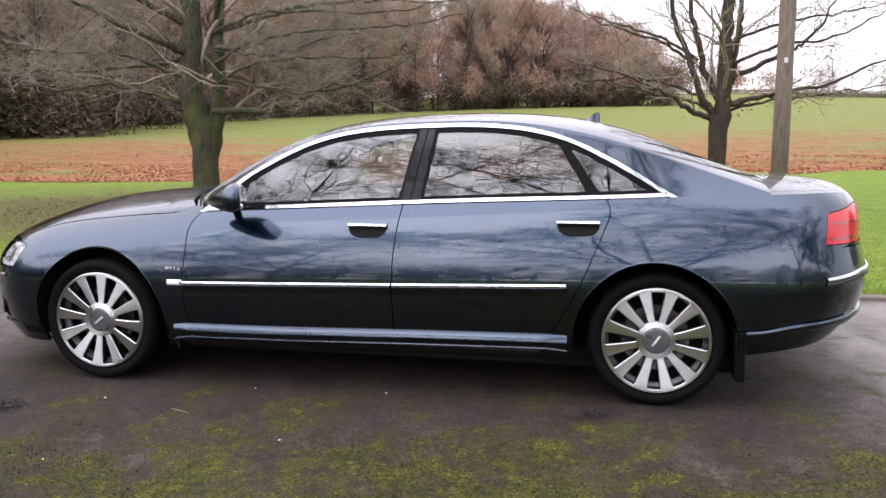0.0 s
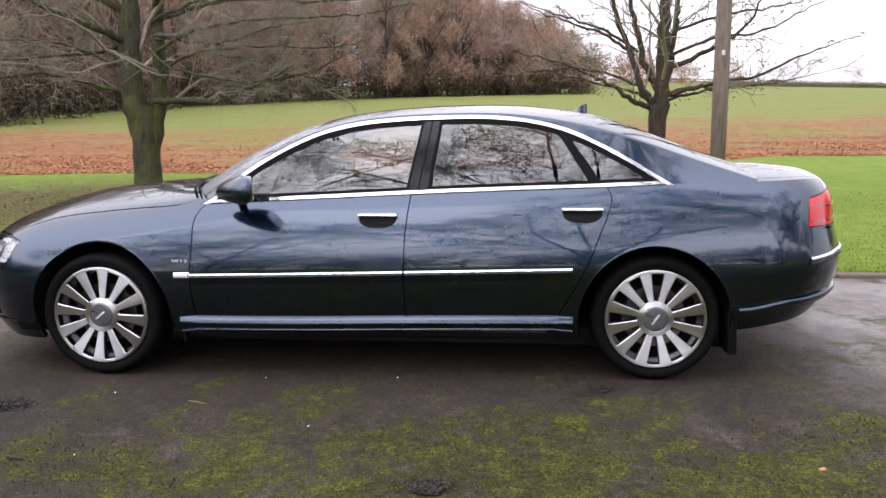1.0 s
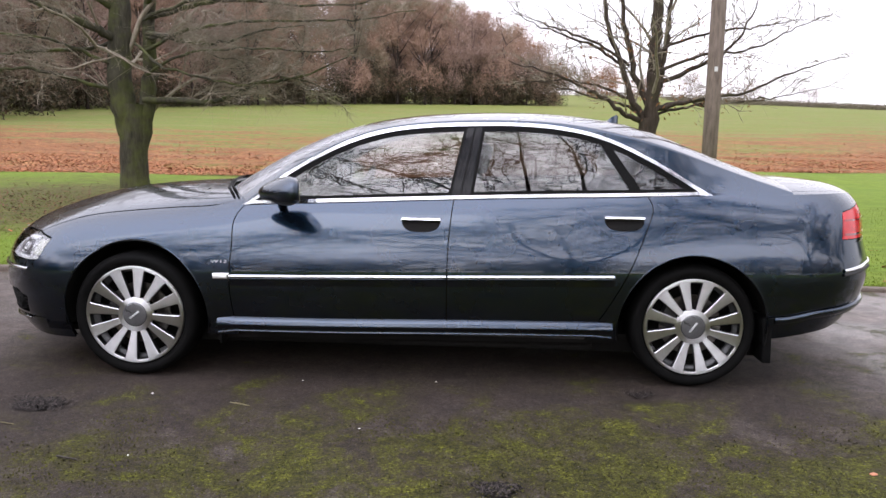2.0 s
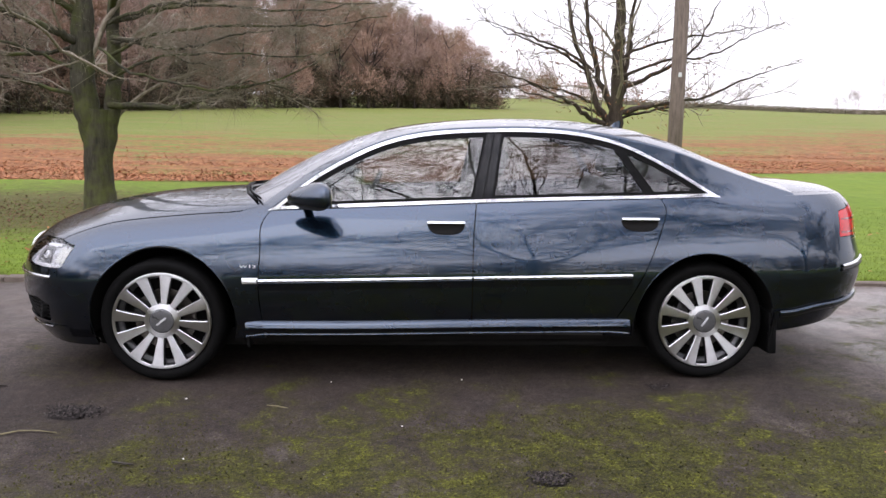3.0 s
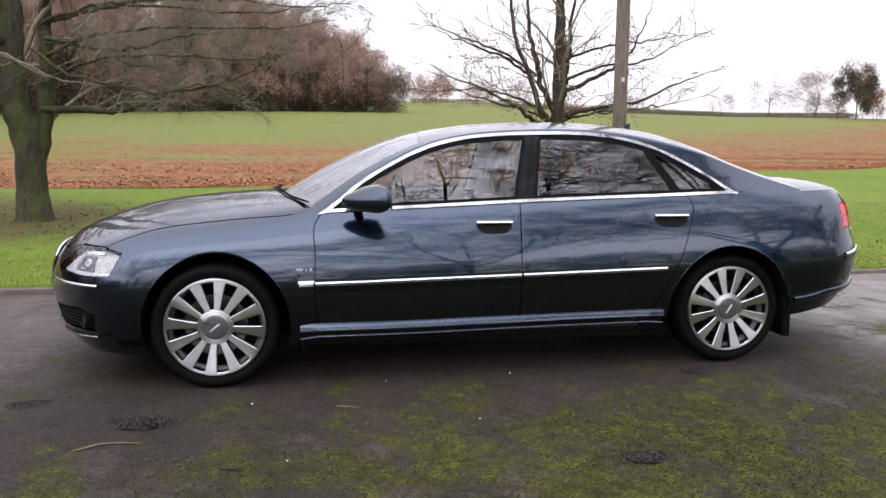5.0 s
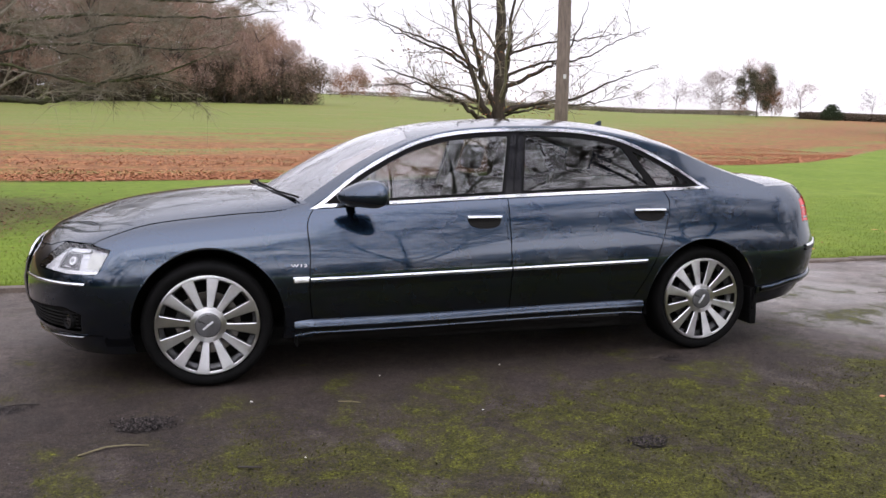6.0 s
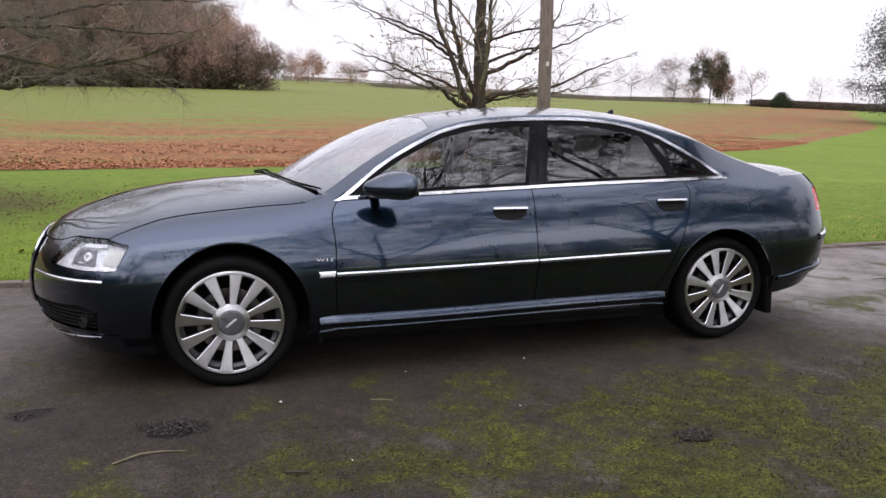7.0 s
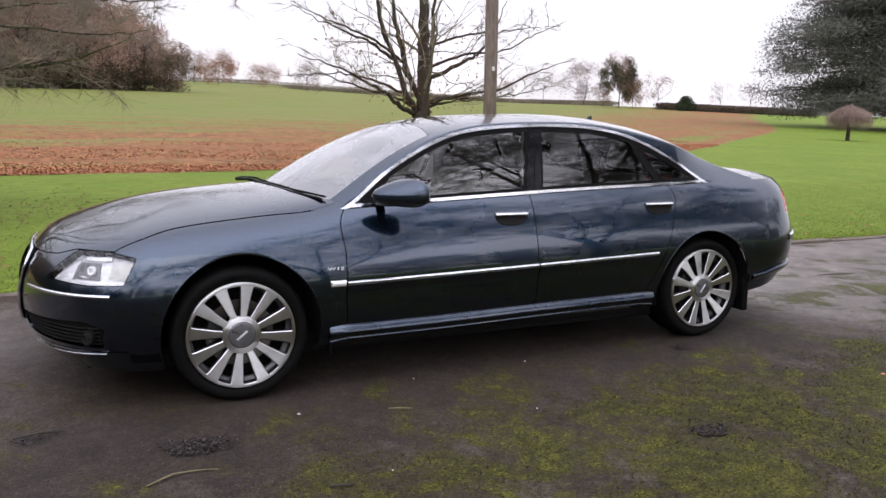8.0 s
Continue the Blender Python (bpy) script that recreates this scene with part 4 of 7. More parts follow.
for cx, cz, r, lo, hi in ((0.006, 0.345, 0.388, -16, 196), (2.925, 0.345, 0.382, -12, 192)):
    v, q = arch_lip(cx, cz, r, lo, hi)
    part("arch_lip", raw(v, to_tris(q)), PAINT, car)
    part("arch_lip", raw(v * (1, -1, 1) + (0, 2 * HALF, 0), to_tris(q)[:, ::-1]), PAINT, car)
    w, q = spin([(0.0, 0.42), (0.33, 0.42), (0.40, 0.40), (r + 0.012, 0.10), (r + 0.004, 0.03)], (cx, 0, cz), 48, -12, 192)
    part("wheel_well", raw(w, to_tris(q)), DARK, car)
    part("wheel_well", raw(w * (1, -1, 1) + (0, 2 * HALF, 0), to_tris(q)[:, ::-1]), DARK, car)


# wheels
def spoke_mesh():
    """One flat spoke on the x axis; its face looks to -y."""
    rows = [(0.078, 0.0172, 0.012), (0.100, 0.0172, 0.011), (0.13, 0.0195, 0.009), (0.17, 0.0235, 0.006), (0.21, 0.0278, 0.004), (0.236, 0.0308, 0.002), (0.246, 0.036, 0.002), (0.253, 0.045, 0.002)]
    v, q = [], []
    for r, h, y in rows:
        b = 0.004
        v += [(r, y + 0.034, -h), (r, y + b, -h), (r, y, -h + b), (r, y, h - b), (r, y + b, h), (r, y + 0.034, h)]
    for i in range(len(rows) - 1):
        for j in range(5):
            q.append((6 * i + j, 6 * i + j + 1, 6 * i + j + 7, 6 * i + j + 6))
    q.append((0, 1, 2, 3)), q.append((0, 3, 4, 5))
    bm = bmesh.new()
    vs = [bm.verts.new(p) for p in v]
    for n, f in enumerate(q):
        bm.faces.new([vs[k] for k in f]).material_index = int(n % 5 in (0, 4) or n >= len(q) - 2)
    return from_bm(bm, 40)


SPOKE = spoke_mesh()
SPOKE.materials.append(ALLOY)
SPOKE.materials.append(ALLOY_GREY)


def ring(profile, steps=72):
    v, q = spin(profile, (0, 0, 0), steps)
    return raw(v, to_tris(q))


TYRE_MESH = ring([(0.255, 0.235), (0.29, 0.262), (0.318, 0.255), (0.330, 0.24), (0.3345, 0.215), (0.335, 0.13), (0.3345, 0.05), (0.330, 0.026), (0.321, 0.009), (0.31, 0.0), (0.29, 0.0), (0.277, 0.006), (0.267, 0.016), (0.264, 0.028), (0.255, 0.03)], 96)
RIM_MESH = ring([(0.246, 0.006), (0.2465, 0.003), (0.2475, 0.002), (0.2605, 0.002), (0.2625, 0.004), (0.264, 0.012), (0.263, 0.02), (0.259, 0.024)], 96)
FLANGE_MESH = ring([(0.246, 0.044), (0.2385, 0.060), (0.229, 0.062), (0.228, 0.085)], 72)
BARREL_MESH = ring([(0.2462, 0.008), (0.2462, 0.046), (0.262, 0.022), (0.246, 0.05), (0.236, 0.08), (0.230, 0.24)], 72)
HUB_MESH = ring([(0.094, 0.034), (0.094, 0.013), (0.093, 0.0115), (0.080, 0.0095), (0.070, 0.008), (0.067, 0.005), (0.0655, 0.009)], 64)
CAP_MESH = ring([(0.066, 0.010), (0.064, 0.005), (0.055, 0.0035), (0.03, 0.002), (0.0005, 0.0015)], 48)
DISC_MESH = ring([(0.165, 0.075), (0.165, 0.085), (0.09, 0.085), (0.09, 0.075), (0.165, 0.075)], 48)
BACK_MESH = ring([(0.23, 0.12), (0.002, 0.12)], 32)


def mark_mesh():
    """A plain raised bar, where the maker's mark sits on the cap."""
    bm = bmesh.new()
    box(bm, (-0.032, -0.0035, -0.0055), (0.032, 0.003, 0.0055), 0.003)
    return from_bm(bm)


MARK_MESH = mark_mesh()
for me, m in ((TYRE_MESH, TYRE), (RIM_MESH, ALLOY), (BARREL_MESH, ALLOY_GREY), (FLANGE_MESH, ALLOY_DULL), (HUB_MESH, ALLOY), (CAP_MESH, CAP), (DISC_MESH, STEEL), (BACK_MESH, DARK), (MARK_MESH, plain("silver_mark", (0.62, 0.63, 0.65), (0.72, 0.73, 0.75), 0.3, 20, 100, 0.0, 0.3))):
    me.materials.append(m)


def wheel(x, y, z, side, turn, mark_turn):
    w = new("wheel")
    w.parent = car
    w["label"] = "twelve-spoke polished alloy wheel with a low black tyre"
    m = pose(x, y if side < 0 else 2 * HALF - y, z) @ (Matrix.Identity(4) if side < 0 else pose(0, 0, 0, 0, 0, 180))
    w.matrix_basis = m
    for name, me in (("tyre", TYRE_MESH), ("rim", RIM_MESH), ("barrel", BARREL_MESH), ("rim_flange", FLANGE_MESH), ("hub", HUB_MESH), ("wheel_cap", CAP_MESH), ("brake_disc", DISC_MESH), ("backing_plate", BACK_MESH)):
        part(name, me, None, w)
    k = part("cap_mark", MARK_MESH, None, w, "plain bright raised mark")
    k.matrix_basis = pose(0, 0, 0, 0, mark_turn, 0)
    for i in range(12):
        s = part("spoke", SPOKE, None, w)
        s.matrix_basis = pose(0, 0, 0, 0, turn + 30 * i, 0)
    bm = bmesh.new()
    box(bm, (-0.06, 0.045, 0.09), (0.06, 0.12, 0.165), 0.012)
    part("brake_caliper", bm, PLASTIC, w).matrix_basis = pose(0, 0, 0, 0, -70, 0)
    return w


for x, y, z, turn, mark in ((-0.004, 0.024, 0.3345, 7, 38), (BASE - 0.006, 0.047, 0.3456, 16, 55)):
    for side, way in ((-1, -mark), (1, mark)):
        w = wheel(x, y, z, side, turn, way)
        if x > 1:
            w.matrix_basis = w.matrix_basis @ Matrix.Scale(0.966, 4)


# ---- bare trees ----
THIN = [0.0032]


def whips(rng, starts, ways, lengths, radius, bend=0.45, segs=3):
    """Many thin three-sided curved twigs at once, as one (verts, tris)."""
    n = len(starts)
    d = ways / (np.linalg.norm(ways, axis=1, keepdims=True) + 1e-9)
    curl = rng.normal(0, bend, (n, 3))
    a = np.cross(d, rng.normal(0, 1, (n, 3)))
    a /= np.linalg.norm(a, axis=1, keepdims=True) + 1e-9
    b = np.cross(d, a)
    rows, p = [], np.array(starts, float)
    for k in range(segs + 1):
        r = (radius * (1 - 0.82 * k / segs))[:, None]
        for j in range(3):
            q = 2.0944 * j
            rows.append(p + r * (math.cos(q) * a + math.sin(q) * b))
        step = d + curl * (k + 0.5) / segs
        p = p + step * (lengths / segs)[:, None]
    v = np.stack(rows, 1)
    m = 3 * (segs + 1)
    f = []
    for k in range(segs):
        for j in range(3):
            i0, i1 = 3 * k + j, 3 * k + (j + 1) % 3
            f += [(i0, i1, i1 + 3), (i0, i1 + 3, i0 + 3)]
    f = np.array(f)[None] + (np.arange(n) * m)[:, None, None]
    return v.reshape(-1, 3), f.reshape(-1, 3)


def twiggery(rng, wood, count, length, radius, lift=0.15, flatten=0.6):
    """Twigs sprouting along limbs that are tubes: each starts on one of their rings and runs outwards."""
    mids, runs = [], []
    for v, q in wood:
        sides_ = int(q[0, 3] - q[0, 0])
        c = v.reshape(-1, sides_, 3).mean(1)
        if len(c) > 3:
            mids.append(c[1:-1])
            runs.append(np.repeat((c[-1] - c[0])[None], len(c) - 2, 0))
    mids, runs = np.concatenate(mids), np.concatenate(runs)
    k = rng.integers(0, len(mids), count)
    way = runs[k] / (np.linalg.norm(runs[k], axis=1, keepdims=True) + 1e-9)
    side = rng.normal(0, 1, (count, 3)) * (1, 1, flatten)
    return whips(rng, mids[k], way * 0.7 + side * 0.8 + (0, 0, lift), length * (0.4 + 1.1 * rng.random(count) ** 1.5), radius * (0.6 + 0.8 * rng.random(count)))


def grow(rng, out, start, way, length, radius, level, droop=0.0, wander=0.22, spread=0.9, kids=(9, 7, 5, 3), shrink=0.52, sides=(9, 6, 4, 3, 3)):
    """A wandering tapered limb and its offshoots, gathered in out."""
    n = max(4, int(length / (0.35 if level < 2 else 0.22)))
    p, d, pts, rad = np.array(start, float), np.array(way, float), [], []
    d /= np.linalg.norm(d)
    for i in range(n + 1):
        pts.append(p.copy())
        rad.append(radius * (1 - 0.80 * (i / n) ** 1.1) + 0.0015)
        d = d + rng.normal(0, wander / np.sqrt(n), 3) * 1.4 + np.array((0, 0, -droop / n))
        d /= np.linalg.norm(d)
        p = p + d * length / n
    out.append(tube(pts, rad, sides[min(level, 4)], caps=False))
    if level >= len(kids):
        return
    pts = np.array(pts)
    for k in range(kids[level]):
        f = 0.22 + 0.76 * (k + rng.random()) / kids[level]
        i = min(int(f * n), n - 1)
        d0 = pts[i + 1] - pts[i]
        d0 /= np.linalg.norm(d0)
        side = rng.normal(0, 1, 3)
        side -= d0 * side.dot(d0)
        side /= np.linalg.norm(side)
        side[2] = side[2] * 0.6 + 0.12
        grow(rng, out, pts[i], d0 * (1 - spread * 0.45) + side * spread * 0.75, length * shrink * (1.15 - 0.6 * f) * (0.7 + 0.6 * rng.random()), max(rad[i] * 0.46, THIN[0]), level + 1, droop * 0.7, wander * 1.1, spread, kids, shrink, sides)


def limb(rng, out, pts, radii, level=1, droop=0.05, kids=(9, 7, 5, 3), shrink=0.42, sides=10):
    """A limb with a given course, and offshoots on it."""
    pts = np.array(pts, float)
    t = np.linspace(0, 1, len(pts))
    tt = np.linspace(0, 1, max(10, len(pts) * 5))
    c = np.stack([spline(list(zip(t, pts[:, k])))(tt) for k in range(3)], -1)
    c[1:-1] += rng.normal(0, 0.004 if sides >= 16 else 0.012, (len(tt) - 2, 3))
    r = np.interp(tt, np.linspace(0, 1, len(radii)), radii)
    out.append(tube(c, r, sides, caps=False))
    total = np.linalg.norm(np.diff(c, axis=0), axis=1).sum()
    for k in range(kids[0] if kids else 0):
        f = 0.15 + 0.83 * (k + rng.random()) / kids[0]
        i = min(int(f * (len(tt) - 1)), len(tt) - 2)
        d0 = c[i + 1] - c[i]
        d0 /= np.linalg.norm(d0)
        side = rng.normal(0, 1, 3)
        side -= d0 * side.dot(d0)
        side /= np.linalg.norm(side)
        side[2] = abs(side[2]) * 0.5 + 0.08
        grow(rng, out, c[i], d0 * 0.6 + side * 0.7, total * shrink * (1.15 - 0.65 * f) * (0.6 + 0.6 * rng.random()), max(r[i] * 0.26, THIN[0] * 1.25), level, droop, 0.34, 0.9, kids[1:], 0.58)


def tree(name, label, at, limbs, trunk, material, seed, crown_kids=(8, 7, 5, 3), twigs=None, fine=None):
    t = thing(name, label, "tree", at)
    rng = np.random.default_rng(seed)
    wood = []
    limb(rng, wood, trunk[0], trunk[1], kids=(), sides=16)
    rest = []
    for pts, radii, *more in limbs:
        fresh = []
        limb(rng, fresh, pts, radii, kids=more[0] if more else crown_kids, sides=12 if radii[0] > 0.1 else 8)
        if twigs:
            wood.append(fresh[0])
            rest += fresh[1:]
        else:
            rest += fresh
    if fine:
        rest.append(twiggery(rng, rest, *fine))
    part("trunk", raw(*gather(wood)), material, t)
    part("crown", raw(*gather(rest)), twigs or material, t, "bare winter branches")
    return t


tree("tree", "bare tree with a mossy forked trunk on the lawn", (-3.42, 7.62, 0.13), [
    ([(-0.03, 0, 1.1), (-0.13, -0.03, 1.7), (-0.16, 0.0, 2.4), (-0.16, 0.05, 3.2), (-0.35, 0.2, 5.0), (-0.3, 0.3, 7.5)], (0.19, 0.175, 0.165, 0.15, 0.10, 0.04), (6, 6, 4)),
    ([(0.05, 0.0, 0.70), (0.21, 0.03, 1.5), (0.29, 0.03, 2.2), (0.30, 0.1, 3.2), (0.5, 0.1, 5.2), (0.5, 0, 8.0)], (0.13, 0.118, 0.10, 0.085, 0.06, 0.03), (6, 6, 4)),
    ([(0.20, -0.05, 1.60), (0.86, -0.22, 1.58), (1.4, -0.25, 1.60), (1.95, -0.3, 1.83), (2.65, -0.3, 1.96), (3.4, -0.35, 2.30)], (0.052, 0.042, 0.034, 0.024, 0.015, 0.006)),
    ([(0.30, -0.05, 2.56), (0.95, -0.3, 2.44), (1.48, -0.35, 2.40), (2.01, -0.4, 2.55), (2.7, -0.4, 2.65)], (0.042, 0.034, 0.024, 0.015, 0.005)),
    ([(0.15, -0.15, 2.40), (0.70, -0.55, 2.05), (1.33, -0.65, 1.90), (1.97, -0.7, 1.81), (2.44, -0.7, 1.92), (3.1, -0.8, 1.73)], (0.022, 0.019, 0.015, 0.012, 0.009, 0.004), (7, 5, 4)),
    ([(-0.22, -0.1, 2.50), (-0.42, -0.3, 2.62), (-1.06, -0.35, 2.89), (-1.75, -0.4, 3.22), (-2.8, -0.5, 3.6)], (0.065, 0.058, 0.045, 0.03, 0.01)),
    ([(-0.15, 0, 1.72), (-0.45, -0.1, 1.79), (-1.46, -0.15, 2.03), (-2.17, -0.2, 1.95), (-3.5, -0.1, 1.95)], (0.036, 0.030, 0.022, 0.015, 0.005)),
    ([(-0.25, 0, 2.45), (-0.6, 0, 2.35), (-1.5, 0.05, 2.30), (-2.32, 0.1, 2.27), (-3.55, 0.2, 2.44)], (0.036, 0.030, 0.022, 0.015, 0.005)),
    ([(0.30, -0.1, 2.50), (0.9, -0.2, 2.47), (1.34, -0.25, 2.26), (1.9, -0.3, 2.15)], (0.024, 0.018, 0.012, 0.004), (7, 5, 4)),
    ([(-0.2, 0, 2.9), (-1.2, -0.9, 3.5), (-2.4, -1.3, 3.7), (-3.6, -1.5, 3.5)], (0.05, 0.04, 0.025, 0.008)),
    ([(0.3, 0, 3.0), (1.0, -0.8, 3.6), (2.2, -1.2, 3.8), (3.5, -1.2, 3.5)], (0.05, 0.04, 0.025, 0.008)),
    ([(0.3, 0, 2.8), (1.2, 0.3, 3.1), (2.4, 0.2, 3.2), (3.8, 0.1, 3.1)], (0.045, 0.035, 0.022, 0.006)),
    ([(0.28, -0.1, 2.30), (1.2, -0.4, 2.62), (2.4, -0.5, 2.70), (3.4, -0.5, 2.72), (4.3, -0.5, 2.86)], (0.030, 0.024, 0.017, 0.011, 0.004), (9, 6, 4)),
    ([(0.28, -0.1, 2.75), (1.3, -0.3, 3.02), (2.6, -0.2, 2.96), (3.7, -0.2, 3.04), (4.5, -0.3, 3.12)], (0.028, 0.022, 0.016, 0.010, 0.004), (9, 6, 4)),
    ([(0.24, -0.1, 1.95), (1.0, -0.5, 2.22), (2.0, -0.6, 2.32), (3.0, -0.6, 2.26), (3.7, -0.7, 2.42)], (0.024, 0.019, 0.014, 0.009, 0.003), (8, 6, 4)),
    ([(-0.22, -0.1, 2.1), (-1.0, -0.5, 2.42), (-2.0, -0.6, 2.50), (-3.2, -0.6, 2.62)], (0.026, 0.020, 0.013, 0.004), (8, 6, 4)),
], ([(0, 0, -0.2), (0, 0, 0.12), (-0.01, 0, 0.5), (0.0, 0, 1.0), (0.02, 0, 1.55)], (0.34, 0.245, 0.203, 0.200, 0.205)), BARK_MOSSY, 4, (11, 7, 4), LIT_TWIG_BARK, (11000, 0.42, 0.0024, 0.0))
small_tree = tree("tree", "small bare tree with a few brown leaves on the lawn", (4.27, 7.85, 0.14), [
    ([(0.0, 0, 1.1), (0.05, 0, 1.63), (0.06, 0, 2.24), (0.06, 0.05, 3.0), (0.12, 0.1, 5.2)], (0.125, 0.108, 0.095, 0.08, 0.025)),
    ([(-0.05, 0, 1.42), (-0.26, 0, 1.75), (-0.47, 0.05, 2.33), (-0.68, 0.1, 3.02), (-0.8, 0.1, 4.4)], (0.055, 0.046, 0.038, 0.03, 0.01)),
    ([(0.03, 0.03, 1.6), (-0.19, 0.08, 2.02), (-0.33, 0.1, 2.55), (-0.42, 0.1, 3.01), (-0.45, 0.1, 4.3)], (0.05, 0.045, 0.04, 0.03, 0.01)),
    ([(0.10, 0, 1.75), (0.17, 0.03, 2.1), (0.22, 0.05, 2.54), (0.27, 0.1, 3.0), (0.36, 0.1, 4.4)], (0.045, 0.040, 0.034, 0.028, 0.01)),
    ([(-0.08, 0, 1.38), (-0.45, -0.15, 1.55), (-0.8, -0.2, 1.79), (-1.42, -0.3, 2.03), (-2.1, -0.4, 2.22)], (0.046, 0.036, 0.024, 0.014, 0.004)),
    ([(0.10, 0, 1.58), (0.68, -0.1, 1.72), (1.31, -0.2, 1.82), (1.98, -0.2, 2.12), (2.7, -0.2, 2.35)], (0.036, 0.028, 0.02, 0.012, 0.003)),
    ([(0.12, 0, 1.95), (0.76, 0.1, 2.23), (1.11, 0.1, 2.44), (1.40, 0.1, 2.85), (1.65, 0.1, 3.5)], (0.038, 0.03, 0.02, 0.014, 0.004)),
    ([(-0.36, 0.05, 2.14), (-0.81, 0.1, 2.48), (-1.36, 0.1, 2.67), (-2.07, 0.1, 2.97)], (0.026, 0.02, 0.013, 0.004)),
    ([(0.14, 0, 1.60), (0.59, 0.15, 1.69), (1.18, 0.2, 1.68), (1.85, 0.2, 1.76)], (0.030, 0.022, 0.014, 0.004)),
    ([(-0.2, 0, 1.7), (-0.7, 0.2, 1.9), (-1.2, 0.3, 2.0), (-1.9, 0.3, 1.95)], (0.024, 0.018, 0.012, 0.004)),
    ([(0.08, 0, 1.50), (0.6, 0.1, 1.62), (1.3, 0.1, 1.70), (2.0, 0.1, 1.80), (2.6, 0.1, 1.95)], (0.024, 0.018, 0.012, 0.008, 0.003), (9, 5, 3)),
    ([(0.12, 0, 2.10), (0.7, -0.1, 2.35), (1.4, -0.15, 2.45), (2.0, -0.2, 2.75), (2.6, -0.2, 3.0)], (0.026, 0.020, 0.014, 0.008, 0.003), (9, 5, 3)),
    ([(-0.1, 0, 1.50), (-0.6, 0.1, 1.70), (-1.1, 0.1, 1.82), (-1.6, 0.1, 1.95), (-2.1, 0.1, 1.92)], (0.024, 0.018, 0.012, 0.008, 0.003), (9, 5, 3)),
    ([(-0.3, 0.05, 2.2), (-0.9, 0, 2.55), (-1.5, 0, 2.75), (-2.1, 0, 3.0)], (0.024, 0.018, 0.011, 0.003), (9, 5, 3)),
    ([(0.06, 0, 2.40), (0.8, 0.1, 2.68), (1.5, 0.1, 2.78), (2.3, 0.1, 2.92)], (0.024, 0.018, 0.011, 0.003), (9, 5, 3)),
], ([(0, 0, -0.2), (0, 0, 0.1), (0, 0, 0.7), (0.0, 0, 1.45)], (0.19, 0.145, 0.118, 0.135)), BARK_BROWN, 9, (7, 6, 4), LIT_TWIG_BARK, (1500, 0.24, 0.0024, 0.10))

pole = thing("utility_pole", "weathered round timber utility pole", "pole", (4.82, 6.53, 0.12))
part("shaft", raw(*gather([tube([(0, 0, -0.3), (0, 0, 2), (-0.008, 0, 5), (-0.02, 0, 9)], (0.098, 0.096, 0.090, 0.085), 20)])), POLE, pole)
bm = bmesh.new()
box(bm, (-0.03, -0.101, 2.04), (0.012, -0.092, 2.10), 0.002)
part("tag", bm, plain("pale_metal_tag", (0.5, 0.5, 0.48), (0.6, 0.6, 0.58), 0.5, 20, 100, 0.05), pole, "small pale tag")


# ---- woods and far trees ----
def twig_tree(rng, at, height, spread, count, stems, lean=0.15, low=0.3, thick=0.05):
    """A far bare tree: a stem and some limbs, put into stems, and a haze of twigs."""
    base = np.array(at)
    pieces = [tube([base - (0, 0, 0.5), base + (rng.normal(0, lean), rng.normal(0, lean), height * 0.45), base + (rng.normal(0, lean * 3), rng.normal(0, lean * 3), height * 0.74)], (height * 0.011, height * 0.008, 0.03), 5, caps=False)]
    for k in range(9):
        z = height * (0.22 + 0.5 * rng.random())
        a = rng.random() * 6.28
        end = base + (np.cos(a) * spread * 0.75, np.sin(a) * spread * 0.75, z + height * 0.25)
        pieces.append(tube([base + (0, 0, z), (base + (0, 0, z) + end) / 2 + (0, 0, -0.2), end], (height * 0.006, height * 0.004, 0.02), 3, caps=False))
    stems.append(gather(pieces))
    clumps = 26
    ca, cz = rng.random(clumps) * 6.28, low + (0.90 - low) * rng.random(clumps) ** 0.75
    cr = spread * 0.80 * np.sqrt(np.clip(1 - ((cz - 0.52) / 0.56) ** 2, 0.05, 1)) * np.sqrt(0.15 + 0.85 * rng.random(clumps))
    mid = base + np.stack([np.cos(ca) * cr, np.sin(ca) * cr, cz * height], -1)
    size = spread * (0.24 + 0.20 * rng.random(clumps))
    k = rng.integers(0, clumps, count)
    d = rng.normal(0, 1, (count, 3)) + (0, 0, 0.25)
    d /= np.linalg.norm(d, axis=1, keepdims=True)
    c = mid[k] + d * (size[k] * rng.random(count) ** 0.45)[:, None] * (1, 1, 1.25)
    d = d + (0, 0, 0.30) + rng.normal(0, 0.45, (count, 3))
    d *= (0.45 + 0.75 * rng.random((count, 1))) * height / 20 / np.linalg.norm(d, axis=1, keepdims=True)
    s = rng.normal(0, 1, (count, 3))
    s *= thick * height / 16 / np.linalg.norm(s, axis=1, keepdims=True)
    tv = np.stack([c - d - s, c - d + s, c + d], 1).reshape(-1, 3)
    return tv, np.arange(3 * count).reshape(-1, 3)


